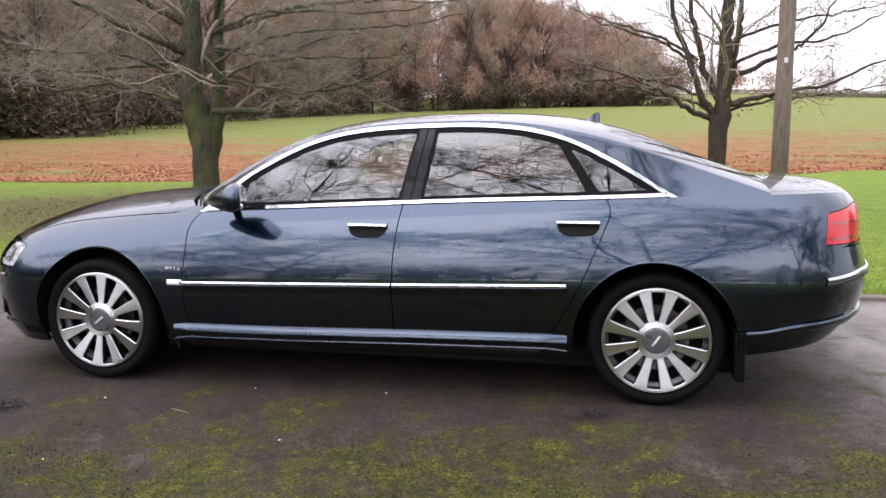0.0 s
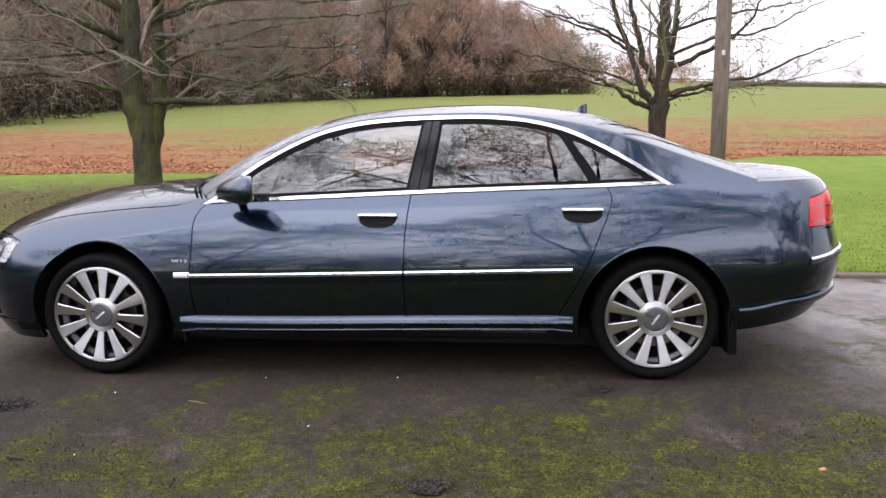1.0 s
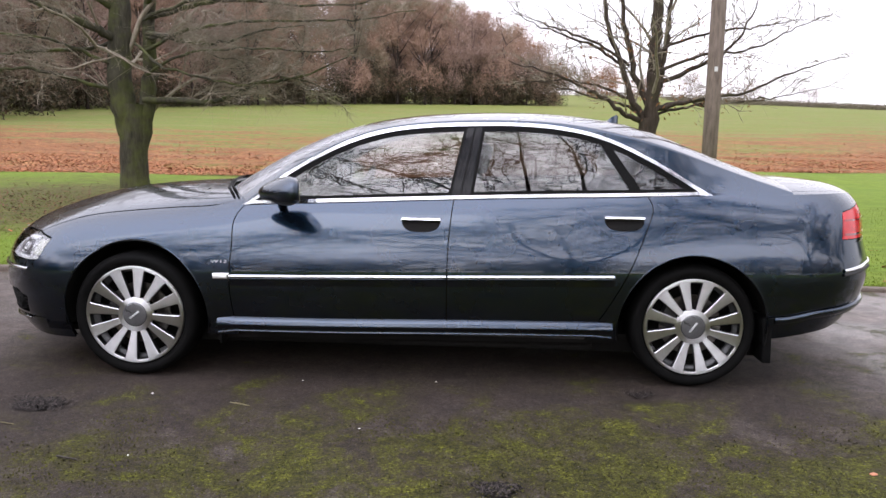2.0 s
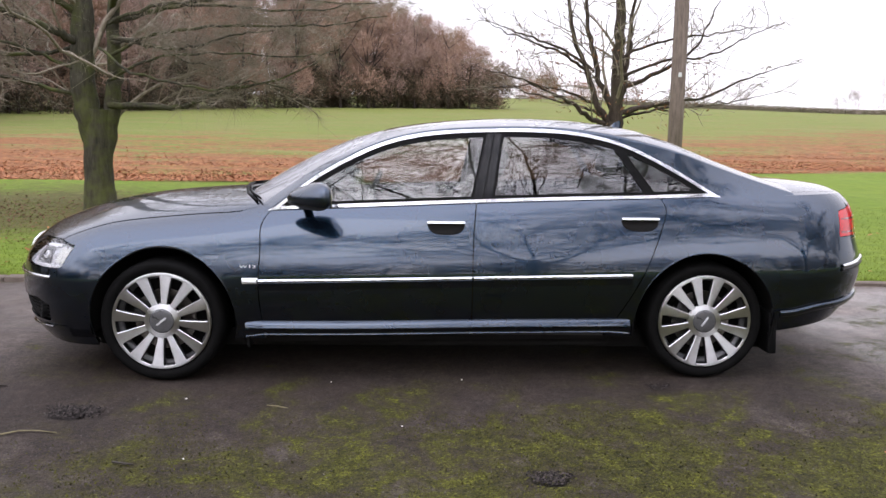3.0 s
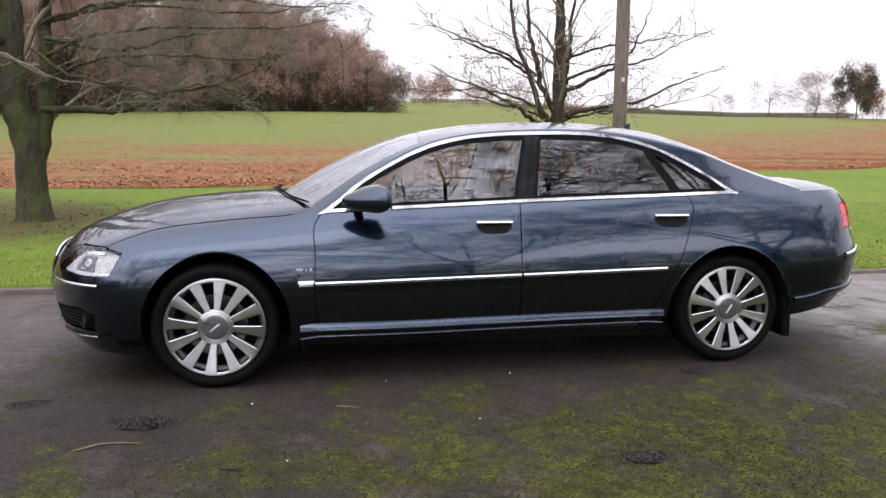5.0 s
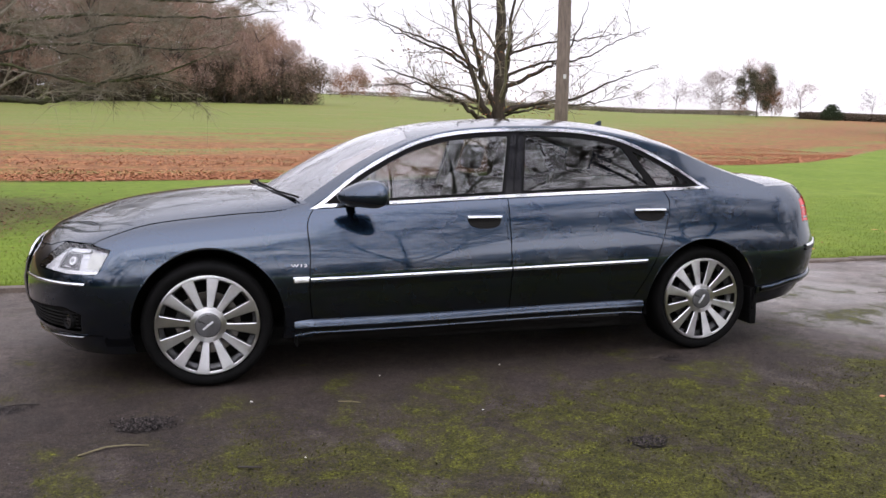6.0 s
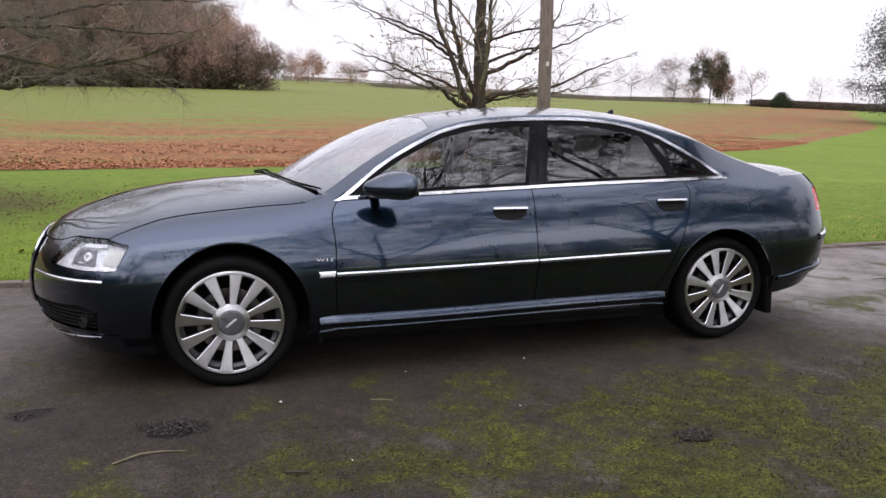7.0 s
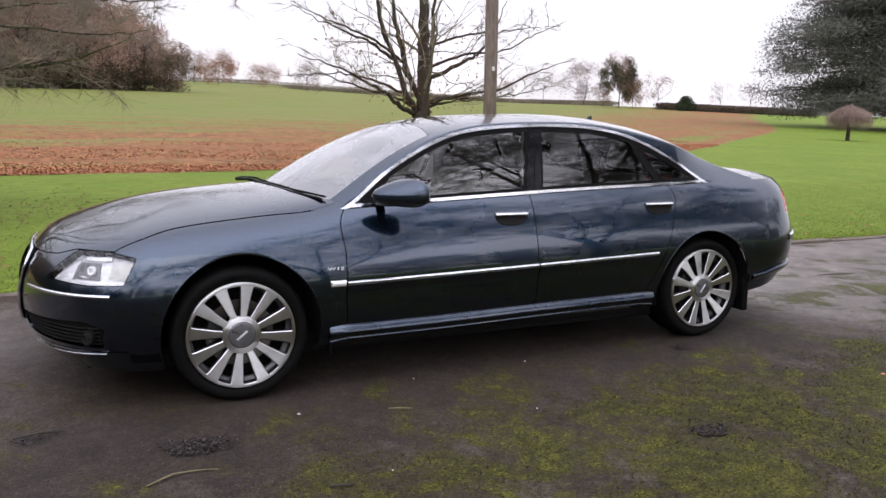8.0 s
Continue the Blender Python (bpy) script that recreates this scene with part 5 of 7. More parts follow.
def leaf_cloud(rng, centres, radii, count, size):
    """Small leaf blades scattered through soft lumps."""
    k = rng.integers(0, len(centres), count)
    d = rng.normal(0, 1, (count, 3))
    d /= np.linalg.norm(d, axis=1, keepdims=True)
    c = np.asarray(centres)[k] + d * (np.asarray(radii)[k] * rng.random(count)[:, None] ** 0.45 if np.ndim(radii[0]) else (np.asarray(radii)[k] * rng.random(count) ** 0.45)[:, None])
    a, b = rng.normal(0, 1, (count, 3)), rng.normal(0, 1, (count, 3))
    a *= size / np.linalg.norm(a, axis=1, keepdims=True)
    b *= size * 0.6 / np.linalg.norm(b, axis=1, keepdims=True)
    v = np.stack([c - a, c + b, c + a], 1).reshape(-1, 3)
    return v, np.arange(3 * count).reshape(-1, 3)


WOOD_TONES = varied("winter_wood", (0.120, 0.078, 0.062), (0.260, 0.172, 0.140), (0.350, 0.250, 0.210), (0.190, 0.125, 0.096))
OLIVE_WOOD = varied("olive_brown_wood", (0.115, 0.087, 0.058), (0.255, 0.195, 0.135), (0.370, 0.290, 0.215), (0.175, 0.132, 0.090))
RUSSET_WOOD = varied("russet_wood", (0.130, 0.078, 0.055), (0.280, 0.175, 0.128), (0.370, 0.250, 0.192), (0.200, 0.122, 0.088))
EVERGREEN = varied("dark_evergreen_leaves", (0.012, 0.020, 0.008), (0.030, 0.042, 0.016), (0.022, 0.030, 0.014))
THICKET = varied("brown_thicket", (0.024, 0.025, 0.013), (0.075, 0.054, 0.036), (0.038, 0.038, 0.019), (0.120, 0.078, 0.050))


def wood():
    rng = np.random.default_rng(12)
    t = np.linspace(0, 1, 7)
    line = np.array([(-75, 22), (-36, 34), (-38, 60), (-43, 88), (-30, 118), (-6, 140), (15.0, 142)], float)
    ex, ey = spline(list(zip(t, line[:, 0]))), spline(list(zip(t, line[:, 1])))
    tall = spline([(-80, 19), (-30, 23), (-10, 23), (0, 20.5), (8, 15.5), (13, 11.5), (15.5, 7.5)])
    trees, dark, stems = {0: [], 1: [], 2: []}, [], []
    for row in range(5):
        for s in np.linspace(0, 1, 44 if row < 2 else 34):
            s2 = min(max(s + rng.normal(0, 0.008), 0), 1)
            x, y = float(ex(s2)), float(ey(s2))
            dx, dy = float(ex(s2 + 0.01)) - x, float(ey(s2 + 0.01)) - y
            n = np.hypot(dx, dy)
            off = 1.5 + row * 6 + rng.random() * 4
            x, y = x - dy / n * off, y + dx / n * off
            if x > 15.3 - row * 0.5:
                continue
            h = float(tall(x)) * (0.70 + 0.32 * rng.random() ** 0.7)
            far = np.hypot(x, y) > 75
            tone = rng.choice(3, p=(0.5, 0.2, 0.3) if far else (0.25, 0.65, 0.10))
            trees[tone].append(twig_tree(rng, (x, y, float(land_z(x, y))), h, (5.0 + 2.8 * rng.random()) * (0.85 if far else 1), 4200 if far else 5000, stems, low=0.10 if far else 0.18, thick=0.034 if far else 0.017))
            for _ in range(6):
                a = 1.25 * rng.random() ** 1.2
                dark.append((x + rng.normal(0, 2), y + rng.normal(0, 1.5), float(land_z(x, y)) + 0.6 + (5.0 if far else 3.2) * a))
    for tone, material, colour in ((0, WOOD_TONES, "purplish brown"), (1, OLIVE_WOOD, "olive brown"), (2, RUSSET_WOOD, "russet brown")):
        tagged(part("wood", raw(*gather(trees[tone]), flat=True), material), f"far bare {colour} winter trees along the field's edge", "wood", kind="stuff")
    tagged(part("stems", raw(*gather(stems)), BARK), "dark bare stems and limbs of the far wood", "wood", kind="stuff")
    tagged(part("undergrowth", raw(*leaf_cloud(rng, np.array(dark), np.full(len(dark), 2.3), 460000, 0.26), flat=True), THICKET), "dark brown and green undergrowth below the bare wood", "undergrowth", kind="stuff")


wood()


# ---- the car's lamps, trim and fittings ----
def on_flank(line, half, lo, hi, u0, u1, n=40):
    return sheet(bulge(line, half, lo, hi), np.linspace(u0, u1, n), np.linspace(-1, 1, 9), depth=0.004)


def twice(name, made, material, parent=car, label=""):
    ob = part(name, made, material, parent, label)
    part(name, mirrored(made), material, car, label)
    return ob


UL = np.linspace(0.40, 0.92, 70)
lamp = twice("headlamp_bowl", sheet(flank, UL, np.linspace(0.6, 1, 50), [lambda *a: in_head(*a) + 0.001], out=-0.035, depth=-0.035), BOWL, car, "bright headlamp reflector bowl")
twice("headlamp_lens", sheet(flank, UL, np.linspace(0.6, 1, 50), [lambda *a: in_head(*a) + 0.001], depth=0.004), LENS, lamp, "clear headlamp lens")


def lamp_part(name, outline, out, material, label=""):
    shape = convex(*outline)
    twice(name, sheet(flank, UL, np.linspace(0.6, 1, 70), [lambda x, y, z, u, v: shape(u, z)], out=out, depth=0.02), material, lamp, label)


lamp_part("dark_chamber", [(0.580, 0.645), (0.600, 0.722), (0.705, 0.722), (0.715, 0.642)], -0.030, CAP, "grey lamp chamber")
lamp_part("chrome_fin", [(0.465, 0.632), (0.595, 0.730), (0.575, 0.632)], -0.022, REFLECTOR)
lamp_part("projector", [(0.672 + 0.021 * math.cos(a), 0.684 + 0.021 * math.sin(a)) for a in np.linspace(0, 6.28, 17)[:-1]], -0.018, REFLECTOR, "bright projector lamp")
lamp_part("projector_lens", [(0.672 + 0.010 * math.cos(a), 0.684 + 0.010 * math.sin(a)) for a in np.linspace(0, 6.28, 17)[:-1]], -0.013, BOWL)
lamp_part("reflector_wing", [(0.62, 0.652), (0.632, 0.668), (0.655, 0.655), (0.70, 0.648)], -0.020, REFLECTOR)
lamp_part("upper_band", [(0.62, 0.728), (0.62, 0.742), (0.76, 0.746), (0.76, 0.730)], -0.022, REFLECTOR)
lamp_part("lower_band", [(0.47, 0.626), (0.48, 0.638), (0.84, 0.634), (0.835, 0.621), (0.67, 0.617)], -0.018, REFLECTOR)
lamp_part("indicator", [(0.76, 0.648), (0.77, 0.735), (0.875, 0.722), (0.85, 0.644)], -0.028, plain("frosted_indicator", (0.46, 0.47, 0.43), (0.62, 0.62, 0.56), 0.3, 20, 120, 0.2), "pale frosted indicator")

UT = np.linspace(2.20, 2.76, 80)
tail = twice("tail_lamp", sheet(flank, UT, np.linspace(0.6, 1.0, 50), [lambda *a: in_tail(*a) + 0.001], depth=0.03), RED, car, "bright red tail lamp")
for lo, hi in ((0.835, 0.846), (0.905, 0.914)):
    twice("lamp_band", sheet(flank, UT, np.linspace(0.6, 1.0, 120), [lambda *a: in_tail(*a) + 0.012, lambda x, y, z, u, v: lo - z, lambda x, y, z, u, v: z - hi], out=0.0012, depth=0.002), RED_DEEP, tail)

level = lambda z: (lambda u: u * 0 + z)
twice("bumper_strip", on_flank(level(0.567), 0.0085, 0.004, 0.013, 0.30, 0.785), CHROME, label="bright chrome bumper strip")
twice("bumper_strip", on_flank(lambda u: 0.662 + 0.10 * np.clip(u - 2.232, 0, 0.26), 0.0105, 0.002, 0.014, 2.232, 2.99), CHROME, label="bright chrome bumper strip")
twice("bumper_ledge", on_flank(lambda u: 0.641 + 0.10 * np.clip(u - 2.232, 0, 0.26), 0.010, 0.0, 0.010, 2.232, 2.99), PLASTIC)
twice("bumper_lip", on_flank(lambda u: skirt_z(u) - 0.024, 0.022, 0.005, 0.023, u_of(3.335), 2.999, 70), PAINT, label="body-coloured ledge along the lower rear bumper")
twice("apron_lip", on_flank(lambda u: 0.262 + 0.06 * np.clip(u - 0.3, 0, 1), 0.0055, 0.006, 0.016, 0.22, 0.75), CHROME, label="thin chrome lip under the lower intake")
twice("intake_back", sheet(flank, np.linspace(0.1, 0.85, 40), np.linspace(0.1, 0.5, 30), [lambda x, y, z, u, v: intake(u, z)], out=-0.05, depth=-0.05), DARK, label="black lower air intake")
for z in (0.332, 0.351, 0.370, 0.389, 0.408):
    made = sheet(bulge(level(z), 0.004, -0.018, -0.008), np.linspace(0.22, 0.72, 30), np.linspace(-1, 1, 5), depth=0.004)
    twice("intake_slat", made, DARK)
for s in (-1, 1):
    p = flank(np.array([0.665]), np.array([0.29]))[0]
    v, q = spin([(0.044, 0.02), (0.046, -0.004), (0.042, -0.008), (0.036, -0.004), (0.034, 0.006), (0.002, 0.010)], (0, 0, 0), 32)
    fog = part("fog_lamp", raw(v, to_tris(q)), RUBBER, car, "round fog lamp in the lower intake")
    fog.matrix_basis = pose(p[0], p[1] + 0.012, p[2], 0, 0, -52) if s < 0 else pose(p[0], 2 * HALF - p[1] - 0.012, p[2], 0, 0, 232)
    v, q = spin([(0.034, 0.004), (0.02, 0.0), (0.001, -0.002)], (0, 0, 0), 28)
    part("fog_lens", raw(v, to_tris(q)), DARK_GLASS, fog)

# grille
GU, GV = np.linspace(0, 0.42, 40), np.linspace(0.1, 1, 60)
for side in (0, 1):
    made = sheet(flank, GU, GV, [lambda *a: grille_zone(*a) + 0.002], out=-0.035, depth=-0.04)
    part("grille_back", made if not side else mirrored(made), DARK, car)
    for z in np.linspace(0.40, 0.68, 8):
        bar = sheet(bulge(level(z), 0.005, -0.018, -0.004), np.linspace(0.0, 0.215 + 0.03 * float(smooth(z, 0.36, 0.62)), 12), np.linspace(-1, 1, 5), depth=0.004)
        part("grille_bar", bar if not side else mirrored(bar), BLACK, car)
loop = []
for w, z in [(0, 0.728), (0.2, 0.727), (0.30, 0.718), (0.335, 0.69), (0.335, 0.62), (0.31, 0.52), (0.27, 0.42), (0.235, 0.365), (0.19, 0.345), (0, 0.343)]:
    loop.append((w, z))
loop = loop + [(-w, z) for w, z in loop[::-1][1:-1]]
pts = []
for w, z in loop + loop[:1]:
    x = FRONT_X + (nose_x(z) - FRONT_X) * (1 - (abs(w) / 0.93) ** 2.17) ** 0.46
    pts.append((float(x) - 0.012, HALF + w, z))
part("grille_frame", raw(*gather([tube(pts, 0.009, 8, False)])), CHROME, car, "bright chrome grille surround")


# door mirrors
def mirror_mesh(lower):
    bm = bmesh.new()
    bmesh.ops.create_uvsphere(bm, u_segments=40, v_segments=24, radius=1)
    for v in bm.verts:
        x, y, z = v.co
        p = 2.35
        k = (abs(x) ** p + abs(y) ** p + abs(z) ** p) ** (1 / p)
        x, y, z = x / k, y / k, z / k
        taper = 0.62 + 0.38 * float(smooth(x, -1.0, 0.35))
        x = min(x, 0.80)
        reach = 0.70 + 0.30 * y
        v.co = (0.100 - (0.80 - x) * 0.142 * reach - 0.034 * y, y * 0.115, z * 0.080 * taper + 0.012 * x)
    cut = -0.034
    geom = bm.verts[:] + bm.edges[:] + bm.faces[:]
    bmesh.ops.bisect_plane(bm, geom=geom, plane_co=(0, 0, cut), plane_no=(0.10, 0, 1), clear_inner=not lower, clear_outer=lower)
    if lower:
        for v in bm.verts:
            v.co.z = cut + (v.co.z - cut) * 0.72 - 0.0015
            v.co.x *= 0.985
            v.co.y *= 0.985
    return from_bm(bm, 50)


MIRROR_TOP, MIRROR_LOW = mirror_mesh(False), mirror_mesh(True)
for s in (-1, 1):
    m = pose(0.800, -0.03, 1.008) if s < 0 else pose(0.800, 2 * HALF + 0.03, 1.008) @ Matrix.Diagonal((1, -1, 1, 1))
    top = part("door_mirror", MIRROR_TOP, PAINT, car, "body-coloured door mirror with a black lower shell")
    top.matrix_basis = m
    part("mirror_base", MIRROR_LOW, PLASTIC, top, "black lower mirror shell")
    v, q = tube([(-0.045, 0.22, -0.062), (-0.03, 0.12, -0.060), (0.01, 0.02, -0.048)], (0.026, 0.024, 0.024), 12, flat=0.5)
    part("mirror_arm", raw(v, to_tris(q)), PLASTIC, top)
    bm = bmesh.new()
    box(bm, (-0.002, -0.085, -0.040), (0.002, 0.085, 0.052), 0.001)
    part("mirror_glass", bm, MIRROR, top).matrix_basis = pose(0.1005, 0, 0, 0, 0, 16.5)


# door handles
def handle(x0, x1, z0, z1, door):
    cx, cz, hw, hh = (x0 + x1) / 2, z0 + 0.014, (x1 - x0) / 2, (z1 - z0)
    us = np.linspace(u_of(x0 - 0.02), u_of(x1 + 0.02), 60)

    def cup(x, y, z, u, v):
        return np.maximum((np.abs(x - cx) / hw) ** 3.0 + (np.clip(z1 - 0.004 - z, 0, 1) / (hh * 0.98)) ** 2.6 - 1, z - z1 + 0.004) * 0.05
    # no hollow: a dark sheet on the door gives the cup's shade
    made = sheet(flank, us, np.linspace(0.66, 0.97, 90), [cup], out=0.0045, depth=0.006)
    c = twice("cup_shade", made, DARK, door, "dark sheet standing in for the shaded handle cup")
    grip = sheet(bulge(lambda u: u * 0 + z1 - 0.008, 0.0105, 0.006, 0.026), np.linspace(u_of(x0 + 0.001), u_of(x1 - 0.001), 40), np.linspace(-1, 1, 11), depth=0.012)
    twice("handle", grip, CHROME, door, "chrome-topped door handle")


handle(1.414, 1.617, 0.814, 0.882, fdoor)
handle(2.462, 2.666, 0.841, 0.911, rdoor)

# badge on the front wing
BADGE = plain("silver_badge", (0.62, 0.63, 0.65), (0.72, 0.73, 0.75), 0.35, 20, 100, 0.0, 0.4)
text = bpy.data.curves.new("badge", "FONT")
text.body, text.size, text.extrude, text.align_x, text.align_y = "W12", 0.031, 0.0015, "CENTER", "CENTER"
text.space_character = 1.15
probe = new("probe", text)
badge_mesh = bpy.data.meshes.new_from_object(probe.evaluated_get(bpy.context.evaluated_depsgraph_get()))
bpy.data.objects.remove(probe)
for v in badge_mesh.vertices:
    v.co.x *= 1.28
    v.co.y *= 0.72
for x, y, turn in ((0.466, float(inset(0.638, 0.466)) - 0.003, 0), (0.466, 2 * HALF - float(inset(0.638, 0.466)) + 0.003, 180)):
    b = part("badge", badge_mesh, BADGE, car, "small chrome badge reading W12")
    b.matrix_basis = pose(x, y, 0.638, 82, 0, turn)

# mud flaps, wipers, aerial
for x, z0, z1, t in ((3.315, 0.165, 0.40, 0.045), (0.445, 0.185, 0.36, 0.016)):
    for y in (0.050, 2 * HALF - 0.27):
        bm = bmesh.new()
        box(bm, (x - t / 2, y, z0), (x + t / 2, y + 0.22, z1), 0.008)
        for v in bm.verts:
            v.co.x += 0.10 * (z1 - v.co.z) * 0.35
        part("mud_flap", bm, RUBBER, car, "black rubber mud flap")
for pts in ([(0.275, 1.02, 1.012), (0.30, 0.80, 1.005), (0.37, 0.50, 0.985), (0.47, 0.27, 0.968)], [(0.275, 1.65, 0.985), (0.29, 1.35, 1.004), (0.28, 1.05, 1.014)]):
    w = part("wiper", raw(*gather([tube(pts, (0.013, 0.012, 0.010, 0.007), 8)])), RUBBER, car, "black wiper lying at the windscreen's foot")
    low = [(x + 0.02, y, z + 0.012) for x, y, z in pts]
    part("wiper_blade", raw(*gather([tube(low, 0.006, 6)])), RUBBER, w)


def fin():
    bm = bmesh.new()
    rows = [(2.565, 0.0, 0.03), (2.59, 0.014, 0.027), (2.615, 0.040, 0.016), (2.640, 0.056, 0.006), (2.652, 0.054, 0.003)]
    rings = []
    for x, h, half in rows:
        z = float(roof_z(x)) - 0.004
        rings.append([bm.verts.new((x, HALF - half, z + h * 0.0)), bm.verts.new((x, HALF, z + h + 0.004)), bm.verts.new((x, HALF + half, z + h * 0.0))])
    for a, b in zip(rings, rings[1:]):
        bm.faces.new((a[0], a[1], b[1], b[0]))
        bm.faces.new((a[1], a[2], b[2], b[1]))
    bm.faces.new(rings[-1])
    return from_bm(bm, 50)


part("aerial_fin", fin(), PAINT, car, "small shark-fin roof aerial")

# floor pan and cabin
bm = bmesh.new()
box(bm, (-0.42, 0.22, 0.15), (3.35, 2 * HALF - 0.22, 0.26), 0.03)
part("floor_pan", bm, DARK, car, "dark underside")
# added panel that blocks light below the front overhang
bm = bmesh.new()
box(bm, (-0.70, 0.34, 0.155), (-0.425, 2 * HALF - 0.34, 0.20), 0.02)
part("shade_tray", bm, DARK, car, "unseen dark panel added to deepen the shade under the nose")
# added box that keeps light from under the sill
bm = bmesh.new()
box(bm, (0.44, 0.15, 0.178), (2.44, 0.215, 0.225), 0.02)
part("shade_edge", bm, DARK, car, "unseen dark box added to deepen the shade under the sill")
for x0, x1 in ((0.44, 2.52),):
    bm = bmesh.new()
    box(bm, (x0, 0.075, 0.255), (x1, 2 * HALF - 0.075, 0.40), 0.02)
    part("cabin_floor", bm, CABIN, car)
bm = bmesh.new()
box(bm, (2.50, 0.13, 0.40), (2.56, 2 * HALF - 0.13, 0.62), 0.02)
box(bm, (-0.75, 0.30, 0.30), (-0.70, 2 * HALF - 0.30, 0.60), 0.02)
part("bulkhead", bm, DARK, car)


def cushion(name, lo, hi, tilt, parent, bevel=0.05, at=None, material=LEATHER):
    bm = bmesh.new()
    box(bm, lo, hi, bevel, 4)
    ob = part(name, bm, material, parent)
    ob.matrix_basis = pose(*(at or (0, 0, 0)), 0, tilt, 0)
    return ob


def seat(x, y, w=0.50, rest=True):
    base = new("seat")
    base.parent = car
    base["label"] = "pale grey leather seat"
    base.location = (x, y, 0.40)
    cushion("seat_cushion", (-0.28, -w / 2, 0), (0.28, w / 2, 0.16), -6, base, 0.06)
    cushion("backrest", (-0.07, -w / 2, 0.0), (0.07, w / 2, 0.60), 21, base, 0.06, (0.27, 0, 0.10))
    if rest:
        cushion("headrest", (-0.05, -0.13, 0.0), (0.05, 0.13, 0.17), 16, base, 0.045, (0.50, 0, 0.70))
    return base


for y in (0.577, 1.317):
    seat(1.30, y)
    seat(2.14, y, 0.58)
cushion("rear_shelf", (2.50, 0.28, 0.90), (3.40, 2 * HALF - 0.28, 0.96), 0, car, 0.02, material=CABIN)
cushion("dashboard", (0.50, 0.20, 0.62), (0.92, 2 * HALF - 0.20, 0.93), 0, car, 0.07, material=CABIN)
ring_pts = [(1.02 + 0.18 * math.sin(a) * 0.42, 1.317 + 0.185 * math.cos(a), 0.92 + 0.18 * math.sin(a) * 0.9) for a in np.linspace(0, 2 * np.pi, 33)]
sw = part("steering_wheel", raw(*gather([tube(ring_pts, 0.015, 8, False)])), PLASTIC, car, "dark steering wheel")
part("wheel_boss", raw(*gather([tube([(0.90, 1.317, 0.88), (1.02, 1.317, 0.92)], (0.05, 0.07), 12)])), PLASTIC, sw)
for s in (0, 1):
    made = sheet(house, XN, np.linspace(0.02, 0.98, 30), [lambda x, y, z, u, v: 1.655 + (z - 0.98) * 0.2 - x, lambda x, y, z, u, v: x - 1.775 - (z - 0.98) * 0.17], out=-0.045, depth=0.01)
    part("pillar_lining", made if not s else mirrored(made), HEADLINING, car)
    made = sheet(flank, np.linspace(u_of(0.56), u_of(2.66), 50), np.linspace(0.1, 0.99, 14), [lambda x, y, z, u, v: 0.46 - np.hypot(x - 2.925, z - 0.345)], out=-0.07, depth=0.0)
    part("door_card", made if not s else mirrored(made), CABIN, car)
    y = 0.30 if not s else 2 * HALF - 0.30
    part("seat_belt", raw(*gather([tube([(1.71, y, 1.25), (1.70, y - 0.01, 1.0), (1.68, y - 0.02, 0.6)], 0.020, 4, flat=0.15)])), HEADLINING, car, "pale seat belt")
part("headlining", sheet(house, np.linspace(1.0, 2.85, 40), np.linspace(1.03, 2.97, 40), [], out=-0.045, depth=0.0), HEADLINING, car)
bm = bmesh.new()
box(bm, (1.632, 1.546, 0.872), (1.646, 1.553, 0.905), 0.002)
part("window_sticker", bm, plain("white_sticker", (0.75, 0.75, 0.74), (0.85, 0.85, 0.84), 0.5, 40, 200, 0.0), car, "small white sticker inside the far door")


# ---- far trees, hedges, and what stands behind the camera ----
def place(az, dist, eye=(-0.67, -3.7)):
    a = radians(az)
    x, y = eye[0] + math.sin(a) * dist, eye[1] + math.cos(a) * dist
    return x, y, float(land_z(x, y))


BROWN_LEAF = varied("russet_leaves", (0.17, 0.075, 0.032), (0.28, 0.13, 0.055), (0.12, 0.06, 0.03))
PALE_TWIG = varied("pale_far_twigs", (0.16, 0.115, 0.10), (0.24, 0.18, 0.16), (0.12, 0.09, 0.08))
IVY = varied("ivy_and_dead_leaves", (0.020, 0.026, 0.012), (0.050, 0.052, 0.026), (0.085, 0.062, 0.036), (0.032, 0.036, 0.018))
CEDAR = varied("cedar_needles", (0.040, 0.050, 0.040), (0.075, 0.084, 0.070), (0.140, 0.138, 0.120), (0.052, 0.060, 0.047))
far_rng = np.random.default_rng(77)


def far_tree(az, dist, height, spread, count, material, label, leaves=None, low=0.3, thick=0.05):
    x, y, z = place(az, dist)
    t = thing("tree", label, "tree", (x, y, z))
    stems = []
    part("crown", raw(*twig_tree(far_rng, (0, 0, 0), height, spread, count * 3, stems, 0.3, low, thick), flat=True), material, t)
    part("trunk", raw(*gather(stems)), BARK, t)
    if leaves:
        tone, n, size = leaves
        c = far_rng.normal(0, 1, (26, 3))
        c *= 0.55 / np.linalg.norm(c, axis=1, keepdims=True) * far_rng.random((26, 1)) ** 0.4 * 1.5
        c = c * (spread, spread, height * 0.44) + (0, 0, height * 0.50)
        part("foliage", raw(*leaf_cloud(far_rng, c, np.full(26, spread * 0.30), n, size), flat=True), tone, t)
    return t


